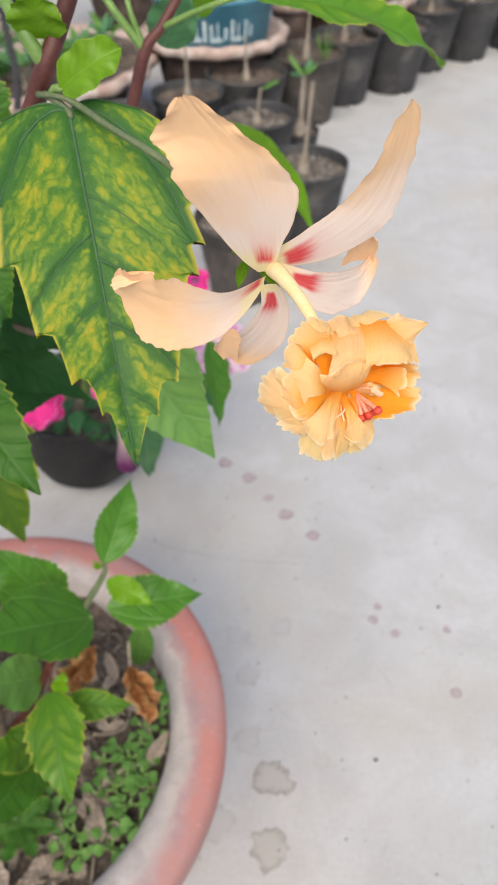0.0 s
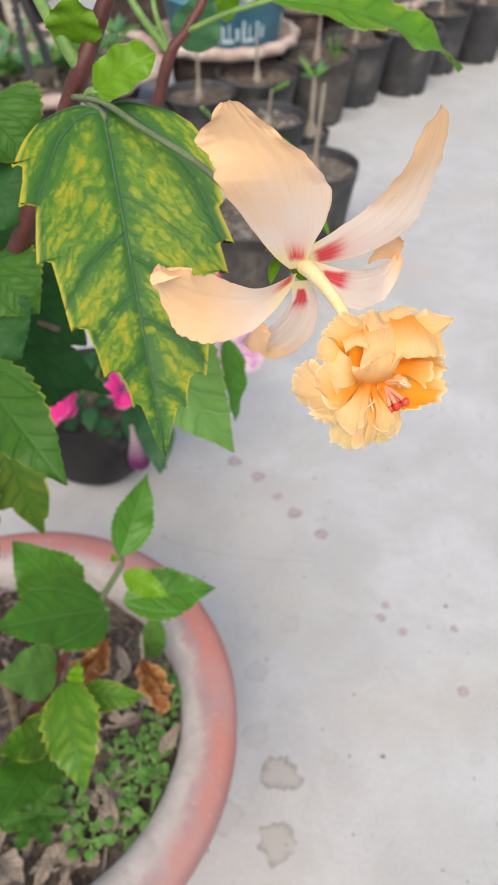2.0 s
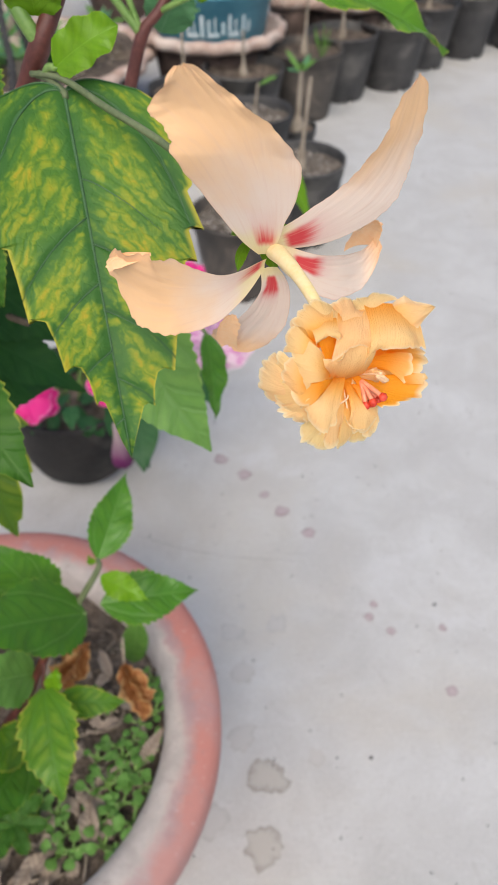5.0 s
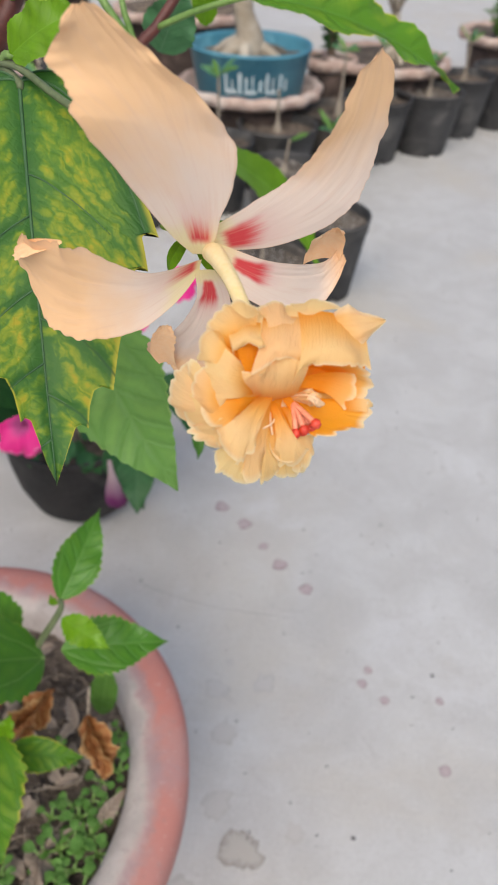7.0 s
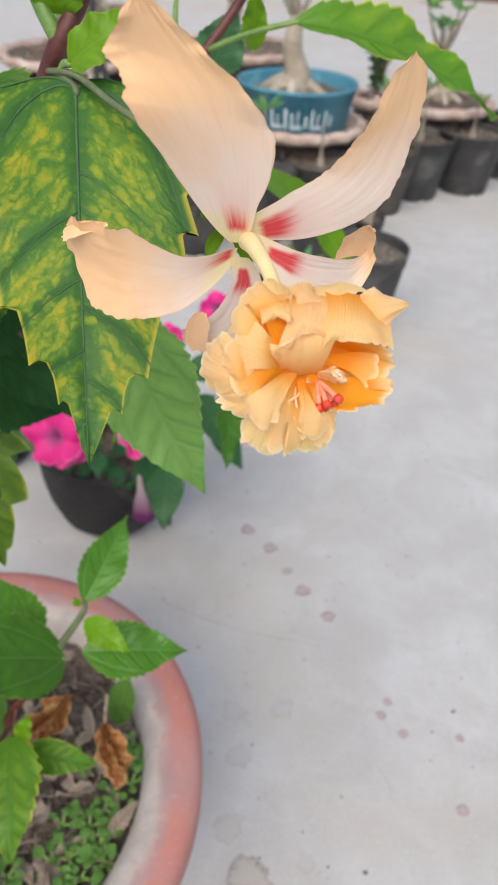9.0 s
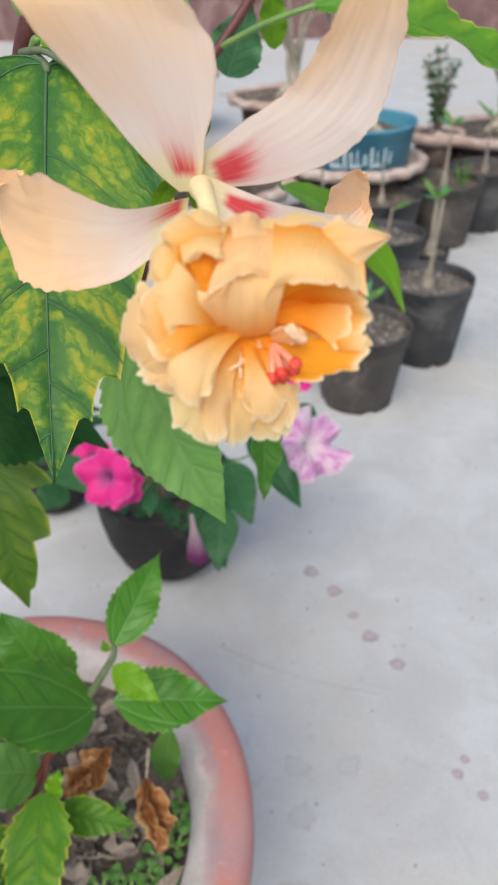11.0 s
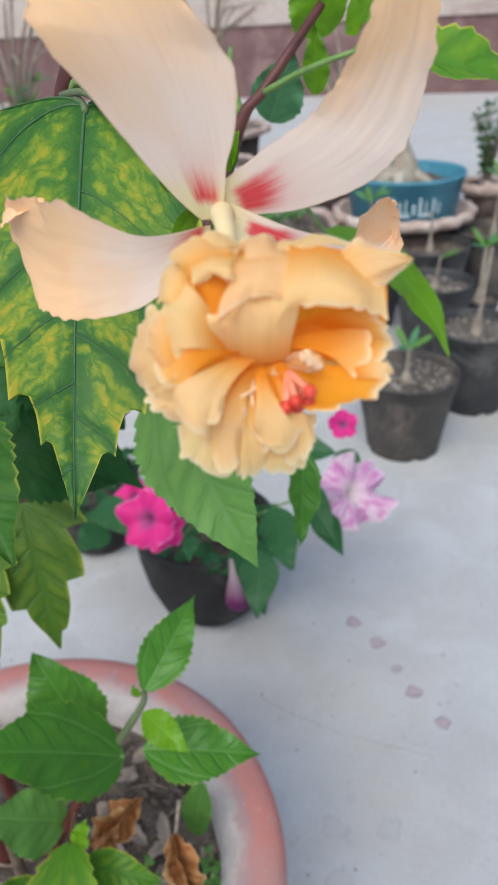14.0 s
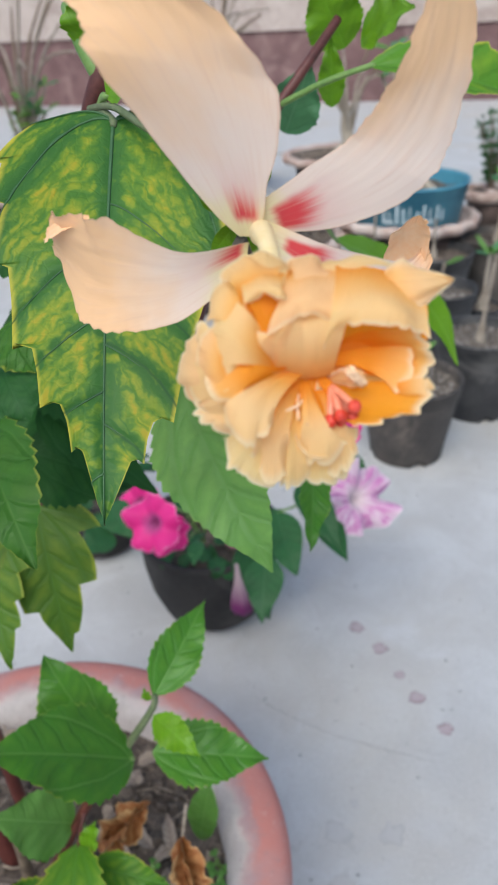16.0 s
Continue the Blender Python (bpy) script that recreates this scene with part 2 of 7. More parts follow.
BARK = rough_stuff("red_brown_bark", (0.062, 0.014, 0.011), (0.125, 0.034, 0.026), 60, 0.55, 0.35, 500, 0.0008)
GREEN_STEM = rough_stuff("green_stem", (0.10, 0.20, 0.04), (0.19, 0.30, 0.08), 60, 0.5, 0.25, 500, 0.0006)
STALK = rough_stuff("grey_green_stalk", (0.085, 0.115, 0.05), (0.15, 0.18, 0.09), 60, 0.6, 0.25, 500, 0.0006)
VEIN = rough_stuff("pale_leaf_vein", (0.035, 0.10, 0.035), (0.055, 0.135, 0.05), 80, 0.6, 0.2, 500, 0.0003)
BROWN_STEM = rough_stuff("brown_stem", (0.10, 0.07, 0.045), (0.22, 0.16, 0.11), 60, 0.8, 0.4, 400, 0.0008)
SOIL = rough_stuff("dark_soil", (0.045, 0.033, 0.026), (0.21, 0.162, 0.126), 45, 0.95, 1.0, 300, 0.006, (0.12, 0.098, 0.08))
GRIT = rough_stuff("gritty_soil", (0.05, 0.038, 0.03), (0.20, 0.165, 0.13), 90, 0.95, 1.0, 420, 0.006, (0.34, 0.30, 0.25))
PLASTIC = rough_stuff("dusty_black_plastic", (0.022, 0.022, 0.024), (0.055, 0.053, 0.053), 14, 0.62, 0.2, 160, 0.001, (0.10, 0.095, 0.09))
PLASTIC_BROWN = rough_stuff("mud_stained_plastic", (0.042, 0.037, 0.034), (0.09, 0.077, 0.066), 12, 0.75, 0.2, 160, 0.001, (0.15, 0.122, 0.10))
BLACK_CLAY = rough_stuff("scraped_black_bowl", (0.010, 0.0095, 0.0095), (0.026, 0.024, 0.023), 18, 0.85, 0.5, 130, 0.0015, (0.055, 0.048, 0.044))
STONE_PALE = rough_stuff("pale_swollen_root", (0.30, 0.25, 0.19), (0.47, 0.42, 0.345), 14, 0.85, 0.5, 150, 0.003, (0.26, 0.21, 0.15))
CAUDEX = rough_stuff("grey_brown_caudex", (0.20, 0.16, 0.12), (0.36, 0.31, 0.25), 30, 0.85, 0.5, 250, 0.002)
SAUCER_CLAY = rough_stuff("weathered_pink_clay", (0.36, 0.235, 0.19), (0.55, 0.43, 0.37), 16, 0.9, 0.4, 200, 0.002, (0.62, 0.55, 0.50))
# Two dark brown tones with lighter brown patches, for the feet of the dishes.
DARK_CLAY = rough_stuff("patchy_dark_clay", (0.035, 0.024, 0.02), (0.09, 0.06, 0.05), 22, 0.9, 0.6, 200, 0.003, (0.13, 0.09, 0.075))
BLUE = rough_stuff("faded_blue_plastic", (0.045, 0.19, 0.275), (0.085, 0.275, 0.36), 10, 0.5, 0.15, 140, 0.001, (0.14, 0.36, 0.46))
WHITE_PRINT = rough_stuff("worn_white_print", (0.30, 0.44, 0.50), (0.52, 0.60, 0.63), 40, 0.6, 0.1, 180, 0.0005)
ROPE = rough_stuff("black_rope", (0.012, 0.012, 0.013), (0.04, 0.04, 0.042), 80, 0.8, 0.5, 400, 0.001)
MAROON = rough_stuff("faded_maroon_paint", (0.12, 0.065, 0.065), (0.19, 0.11, 0.105), 4, 0.85, 0.3, 90, 0.002, (0.25, 0.16, 0.15))
COPING = rough_stuff("beige_plaster", (0.38, 0.31, 0.275), (0.50, 0.425, 0.385), 4, 0.9, 0.3, 90, 0.002, (0.33, 0.26, 0.23))
FAINT = rough_stuff("faint_crack", (0.30, 0.285, 0.275), (0.38, 0.365, 0.355), 60, 0.9, 0.1, 400, 0.0003)
WALL_PAINT = rough_stuff("off_white_plaster", (0.55, 0.54, 0.53), (0.68, 0.67, 0.66), 3, 0.9, 0.3, 90, 0.002, (0.48, 0.46, 0.44))
SPECK = rough_stuff("dark_speck", (0.06, 0.055, 0.055), (0.14, 0.13, 0.13), 90, 0.9, 0.1, 500, 0.0003)
TWIG = rough_stuff("dry_twig", (0.16, 0.12, 0.085), (0.38, 0.31, 0.24), 60, 0.9, 0.4, 400, 0.001)
PEBBLE = rough_stuff("pale_grit", (0.18, 0.155, 0.135), (0.40, 0.36, 0.32), 60, 0.9, 0.3, 300, 0.001)
CREAM = rough_stuff("cream_column", (0.80, 0.63, 0.30), (0.85, 0.70, 0.42), 160, 0.5, 0.03, 900, 0.0003)
STYLE_RED = rough_stuff("red_stigma", (0.55, 0.03, 0.015), (0.75, 0.09, 0.05), 300, 0.5, 0.3, 1500, 0.0003)
STYLE_PINK = rough_stuff("pale_red_style", (0.75, 0.26, 0.16), (0.85, 0.38, 0.26), 300, 0.5, 0.1, 1500, 0.0003)
ANTHER = rough_stuff("pale_filament", (0.80, 0.52, 0.30), (0.86, 0.62, 0.40), 300, 0.5, 0.1, 1500, 0.0003)


def concrete():
    m, nt, b, tc = start("smooth_grey_concrete")
    v = tc.outputs["Object"]
    big, mid, fine, sand = grain(nt, v, 1.6, 6.0, 0.6, 0.4), grain(nt, v, 9.0, 6.0, 0.65, 0.6), grain(nt, v, 220.0, 3.0, 0.7), grain(nt, v, 700.0, 2.0)
    col = blend(nt, span(nt, mid, 0.3, 0.7), (0.448, 0.442, 0.432), (0.532, 0.53, 0.524))
    col = blend(nt, span(nt, big, 0.46, 0.64, 0.0, 0.7), col, (0.485, 0.45, 0.395))
    col = blend(nt, span(nt, grain(nt, v, 4.0, 5.0, 0.7, 1.2), 0.53, 0.7, 0.0, 0.6), col, (0.575, 0.575, 0.58))
    col = blend(nt, span(nt, grain(nt, v, 17.0, 6.0, 0.7, 1.5), 0.57, 0.72, 0.0, 0.5), col, (0.38, 0.36, 0.345))
    col = blend(nt, span(nt, fine, 0.54, 0.74, 0.0, 0.5), col, (0.33, 0.315, 0.30))
    col = blend(nt, span(nt, fine, 0.44, 0.28, 0.0, 0.35), col, (0.66, 0.655, 0.65))
    col = blend(nt, span(nt, sand, 0.60, 0.72, 0.0, 0.4), col, (0.27, 0.255, 0.245))
    wisp = grain(nt, stretch(nt, v, (3.0, 1.0, 1.0)), 22.0, 8.0, 0.75, 2.5)
    col = blend(nt, span(nt, calc(nt, "ABSOLUTE", calc(nt, "SUBTRACT", wisp, 0.5)), 0.0, 0.014, 0.25, 0.0), col, (0.30, 0.29, 0.285))
    put(nt, b.inputs["Base Color"], col)
    put(nt, b.inputs["Roughness"], span(nt, mid, 0.3, 0.7, 0.5, 0.7))
    relief(nt, b, calc(nt, "ADD", mid, calc(nt, "MULTIPLY", fine, 0.4)), 0.25, 0.002)
    return m


def terracotta():
    """Rim painted red outside, worn to grey cement towards the inside; the wear follows noise on the clay."""
    m, nt, b, tc = start("worn_red_painted_cement")
    v = tc.outputs["Object"]
    ring = edge_of(nt)
    n1, n2, fine = grain(nt, v, 9.0, 6.0, 0.65, 0.8), grain(nt, v, 40.0, 5.0, 0.7), grain(nt, v, 260.0, 2.0)
    red = blend(nt, span(nt, n1, 0.42, 0.72), (0.48, 0.185, 0.150), (0.44, 0.225, 0.20))
    red = blend(nt, span(nt, grain(nt, v, 14.0, 5.0, 0.6, 0.5), 0.50, 0.70, 0.0, 0.8), red, (0.36, 0.24, 0.245))
    red = blend(nt, span(nt, node(nt, "ShaderNodeSeparateXYZ", {0: v}).outputs[1], 0.46, 0.28, 0.0, 0.85), red, (0.39, 0.215, 0.20))
    grey = blend(nt, span(nt, n2, 0.3, 0.7), (0.39, 0.34, 0.315), (0.52, 0.465, 0.435))
    k = calc(nt, "ADD", ring, calc(nt, "MULTIPLY", calc(nt, "SUBTRACT", n1, 0.5), 0.45))
    k = calc(nt, "ADD", k, span(nt, node(nt, "ShaderNodeSeparateXYZ", {0: v}).outputs[1], 0.27, 0.56, -0.24, 0.06))
    k = calc(nt, "ADD", k, calc(nt, "MULTIPLY", calc(nt, "SUBTRACT", n2, 0.5), 0.60))
    col = blend(nt, span(nt, k, 0.30, 0.72), grey, red)
    streak = calc(nt, "MULTIPLY", span(nt, k, 0.36, 0.52), span(nt, k, 0.74, 0.58))
    col = blend(nt, calc(nt, "MULTIPLY", streak, span(nt, grain(nt, v, 22.0, 4.0, 0.65), 0.40, 0.62, 0.0, 0.6)), col, (0.30, 0.20, 0.21))
    col = blend(nt, span(nt, fine, 0.64, 0.74, 0.0, 0.28), col, (0.62, 0.52, 0.48))
    col = blend(nt, span(nt, grain(nt, v, 120.0, 4.0, 0.7), 0.56, 0.72, 0.0, 0.45), col, (0.30, 0.20, 0.19))
    put(nt, b.inputs["Base Color"], col)
    put(nt, b.inputs["Roughness"], 0.78)
    relief(nt, b, calc(nt, "ADD", n2, calc(nt, "MULTIPLY", fine, 0.4)), 0.35, 0.002)
    return m


def hibiscus_petal(name, lo, hi, spread=0.40, peach=0.28, lean=0.0, tilt=0.5):
    """lo, hi: where along the petal its red patch begins and ends."""
    m, nt, b, tc = start(name)
    uv = node(nt, "ShaderNodeSeparateXYZ", {0: tc.outputs["UV"]}).outputs
    x = calc(nt, "SUBTRACT", uv[0], 0.5)
    along = uv[1]
    fan = calc(nt, "DIVIDE", x, calc(nt, "ADD", along, 0.12))
    ray = node(nt, "ShaderNodeCombineXYZ", {0: calc(nt, "MULTIPLY", fan, 24.0), 1: calc(nt, "MULTIPLY", along, 3.0)}).outputs[0]
    streak = grain(nt, ray, 1.0, 4.0, 0.6)
    cloud = grain(nt, tc.outputs["UV"], 5.0, 3.0)
    at = calc(nt, "ADD", along, calc(nt, "MULTIPLY", calc(nt, "SUBTRACT", streak, 0.5), 0.035))
    at2 = calc(nt, "ADD", along, calc(nt, "MULTIPLY", calc(nt, "SUBTRACT", cloud, 0.5), 0.3))
    col = blend(nt, span(nt, at2, 0.02, 0.22), (0.85, 0.74, 0.42), (0.88, 0.72, 0.62))
    col = blend(nt, span(nt, calc(nt, "ADD", at2, calc(nt, "MULTIPLY", x, tilt)), peach, peach + 0.42), col, (0.90, 0.57, 0.32))
    edge = edge_of(nt)
    col = blend(nt, span(nt, calc(nt, "MULTIPLY", edge, along), 0.62, 0.98, 0.0, 0.5), col, (0.76, 0.45, 0.25))
    col = blend(nt, span(nt, edge, 0.95, 1.0, 0.0, 0.5), col, (0.70, 0.42, 0.25))
    far = calc(nt, "ADD", along, calc(nt, "MULTIPLY", calc(nt, "SUBTRACT", streak, 0.5), 0.13))
    far = calc(nt, "ADD", far, calc(nt, "MULTIPLY", calc(nt, "ABSOLUTE", fan), 0.12))
    band = calc(nt, "MULTIPLY", span(nt, at, lo - 0.015, lo + 0.03), span(nt, far, hi + 0.05, hi - 0.07))
    inner = span(nt, calc(nt, "ABSOLUTE", calc(nt, "SUBTRACT", calc(nt, "MULTIPLY_ADD", calc(nt, "SUBTRACT", cloud, 0.5), 0.12, fan), lean)), spread * 1.05, spread * 0.5)
    blush = calc(nt, "MULTIPLY", span(nt, at, lo, lo + 0.08), span(nt, at, hi + 0.16, hi - 0.05, 0.0, 0.3))
    col = blend(nt, calc(nt, "MULTIPLY", blush, inner), col, (0.72, 0.30, 0.34))
    col = blend(nt, calc(nt, "MULTIPLY", band, inner), col, (0.70, 0.07, 0.08))
    col = blend(nt, calc(nt, "MULTIPLY", span(nt, streak, 0.48, 0.72), 0.26), col, (0.76, 0.49, 0.36))
    put(nt, b.inputs["Base Color"], col)
    b.inputs["Roughness"].default_value = 0.6
    b.inputs["Specular IOR Level"].default_value = 0.25
    fold = grain(nt, node(nt, "ShaderNodeCombineXYZ", {0: calc(nt, "MULTIPLY", fan, 8.0), 1: calc(nt, "MULTIPLY", along, 3.0)}).outputs[0], 1.0, 2.0, 0.5, 0.5)
    tall = calc(nt, "ADD", calc(nt, "MULTIPLY", streak, 0.55), calc(nt, "MULTIPLY", fold, span(nt, along, 0.1, 0.7, 0.2, 0.9)))
    nrm = relief(nt, b, tall, 0.18, 0.0010)
    sheer(nt, b, col, 0.3, nrm)
    return m


def crest_petal(name, deep):
    """deep: how far the orange of the heart reaches out along the petal."""
    m, nt, b, tc = start(name)
    uv = node(nt, "ShaderNodeSeparateXYZ", {0: tc.outputs["UV"]}).outputs
    rnd = node(nt, "ShaderNodeObjectInfo").outputs["Random"]
    isl = grain(nt, tc.outputs["Object"], 60.0, 2.0)
    streak = grain(nt, stretch(nt, tc.outputs["UV"], (26.0, 3.0, 1.0)), 1.0, 3.0)
    at = calc(nt, "ADD", uv[1], calc(nt, "MULTIPLY", calc(nt, "SUBTRACT", isl, 0.5), 0.45))
    at = calc(nt, "ADD", at, calc(nt, "MULTIPLY", calc(nt, "SUBTRACT", rnd, 0.45), 0.35))
    col = blend(nt, span(nt, at, deep - 0.36, deep + 0.10), (0.95, 0.38, 0.020), (0.95, 0.56, 0.15))
    pale = blend(nt, span(nt, calc(nt, "FRACT", calc(nt, "MULTIPLY", rnd, 7.0)), 0.35, 0.75), (0.95, 0.735, 0.36), (0.95, 0.685, 0.36))
    col = blend(nt, span(nt, at, deep - 0.11, deep + 0.46, 0.0, 0.95), col, pale)
    col = blend(nt, calc(nt, "MULTIPLY", span(nt, streak, 0.5, 0.72), 0.10), col, (0.88, 0.50, 0.18))
    put(nt, b.inputs["Base Color"], col)
    b.inputs["Roughness"].default_value = 0.55
    b.inputs["Specular IOR Level"].default_value = 0.3
    col2 = blend(nt, span(nt, edge_of(nt), 0.5, 1.0, 0.0, 0.8), col, (0.96, 0.84, 0.58))
    put(nt, b.inputs["Base Color"], col2)
    nrm = relief(nt, b, calc(nt, "ADD", streak, calc(nt, "MULTIPLY", isl, 1.2)), 0.42, 0.0011)
    sheer(nt, b, col2, 0.48, nrm)
    return m


def petunia_petal(name, inner, outer, edge_colour, from_edge, stripes=0.0):
    m, nt, b, tc = start(name)
    edge = edge_of(nt)
    n = grain(nt, tc.outputs["Object"], 120.0, 4.0)
    col = blend(nt, span(nt, edge, 0.1, 0.5), inner, outer)
    col = blend(nt, span(nt, calc(nt, "ADD", edge, calc(nt, "MULTIPLY", calc(nt, "SUBTRACT", n, 0.5), 0.4)), from_edge, 1.05), col, edge_colour)
    if stripes:
        fine = grain(nt, stretch(nt, tc.outputs["UV"], (46.0, 2.0, 1.0)), 1.0, 3.0, 0.6)
        col = blend(nt, span(nt, fine, 0.44, 0.60, 0.0, stripes), col, edge_colour)
    put(nt, b.inputs["Base Color"], col)
    b.inputs["Roughness"].default_value = 0.6
    relief(nt, b, n, 0.3, 0.001)
    sheer(nt, b, col, 0.3)
    return m


def water_mark(name, middle, rim):
    """A dried puddle: a faint middle and a darker ragged rim."""
    m, nt, b, tc = start(name)
    edge, n = edge_of(nt), grain(nt, tc.outputs["Object"], 130.0, 5.0, 0.7)
    k = calc(nt, "ADD", edge, calc(nt, "MULTIPLY", calc(nt, "SUBTRACT", n, 0.5), 1.5))
    k = calc(nt, "ADD", k, calc(nt, "MULTIPLY", calc(nt, "SUBTRACT", grain(nt, tc.outputs["Object"], 45.0, 3.0), 0.5), 1.2))
    col = blend(nt, span(nt, k, 0.55, 1.1), middle, rim)
    col = blend(nt, span(nt, grain(nt, tc.outputs["Object"], 400.0, 3.0), 0.4, 0.7, 0.0, 0.5), col, (0.45, 0.435, 0.42))
    put(nt, b.inputs["Base Color"], col)
    b.inputs["Roughness"].default_value = 0.8
    return m


MARK = water_mark("dried_water_mark", (0.42, 0.395, 0.36), (0.29, 0.265, 0.24))
SPOT = water_mark("dried_purple_spot", (0.41, 0.325, 0.335), (0.28, 0.205, 0.215))
FAINT_MARK = water_mark("faint_water_mark", (0.47, 0.455, 0.44), (0.41, 0.395, 0.38))
CONCRETE, TERRACOTTA, CREST, CREST_PALE, CREST_DEEP, CREST_SOFT = concrete(), terracotta(), crest_petal("orange_crest_petal", 0.46), crest_petal("pale_crest_petal", 0.05), crest_petal("deep_orange_crest_petal", 1.05), crest_petal("soft_orange_crest_petal", 0.12)
PETAL = hibiscus_petal("peach_hibiscus_petal", 0.10, 0.25, 0.24, 0.42, 0.06, -0.9)
PETAL_UPPER = hibiscus_petal("peach_upper_petal", 0.075, 0.165, 0.24, 0.22, 0.05, -0.4)
PETAL_SIDE = hibiscus_petal("peach_side_petal", 0.03, 0.13, 0.24, 0.16, 0.05, 0.0)
PETAL_SHORT = hibiscus_petal("peach_lower_petal", 0.12, 0.33, 0.15, 0.6)
PETAL_BACK = rough_stuff("orange_petal_underside", (0.86, 0.52, 0.28), (0.87, 0.60, 0.37), 90, 0.6, 0.2, 900, 0.0004)
PINK = petunia_petal("hot_pink_petunia", (0.45, 0.10, 0.28), (0.78, 0.025, 0.26), (0.85, 0.30, 0.50), 0.9)
MAUVE = petunia_petal("white_and_mauve_petunia", (0.74, 0.62, 0.62), (0.62, 0.24, 0.50), (0.80, 0.66, 0.72), 0.85, 0.85)
RED_BLOOM = petunia_petal("dull_red_bloom", (0.40, 0.12, 0.11), (0.50, 0.09, 0.11), (0.55, 0.18, 0.18), 0.9)
WILTED = petunia_petal("wilted_purple_petunia", (0.52, 0.40, 0.42), (0.20, 0.03, 0.15), (0.55, 0.42, 0.46), 0.85)


# ---- mesh helpers ----
def make(name, sheets, mat, parent=None, label="", smooth=True):
    """One mesh object out of sheets of (points, faces, uv, edge)."""
    pts, faces, uvs, edges = [], [], [], []
    for p, f, u, e in sheets:
        k = len(pts)
        pts += [tuple(q) for q in p]
        faces += [tuple(i + k for i in g) for g in f]
        uvs += list(u)
        edges += list(e)
    me = bpy.data.meshes.new(name)
    me.from_pydata(pts, [], faces)
    layer = me.uv_layers.new(name="UVMap")
    flat = np.array(uvs, float)[[loop.vertex_index for loop in me.loops]]
    layer.data.foreach_set("uv", flat.ravel())
    me.attributes.new("edge", "FLOAT", "POINT").data.foreach_set("value", np.array(edges, float))
    if smooth:
        me.polygons.foreach_set("use_smooth", [True] * len(me.polygons))
    me.materials.append(mat)
    ob = new(name, me)
    if parent is not None:
        ob.parent = parent
    if label:
        tagged(ob, label)
    return ob


def thing(name, at, label, category, group="", kind=""):
    ob = new(name)
    ob.location = at
    ob.empty_display_size = 0.02
    return tagged(ob, label, category, group, kind)


def local(ob, parent):
    """Puts a part that was built in world places under its thing."""
    ob.parent = parent
    ob.matrix_parent_inverse = Matrix.Translation(parent.location).inverted()
    return ob


def grid_faces(nu, nv, wrap=False):
    cols = nv if wrap else nv - 1
    return [(i * nv + j, i * nv + (j + 1) % nv, (i + 1) * nv + (j + 1) % nv, (i + 1) * nv + j) for i in range(nu - 1) for j in range(cols)]


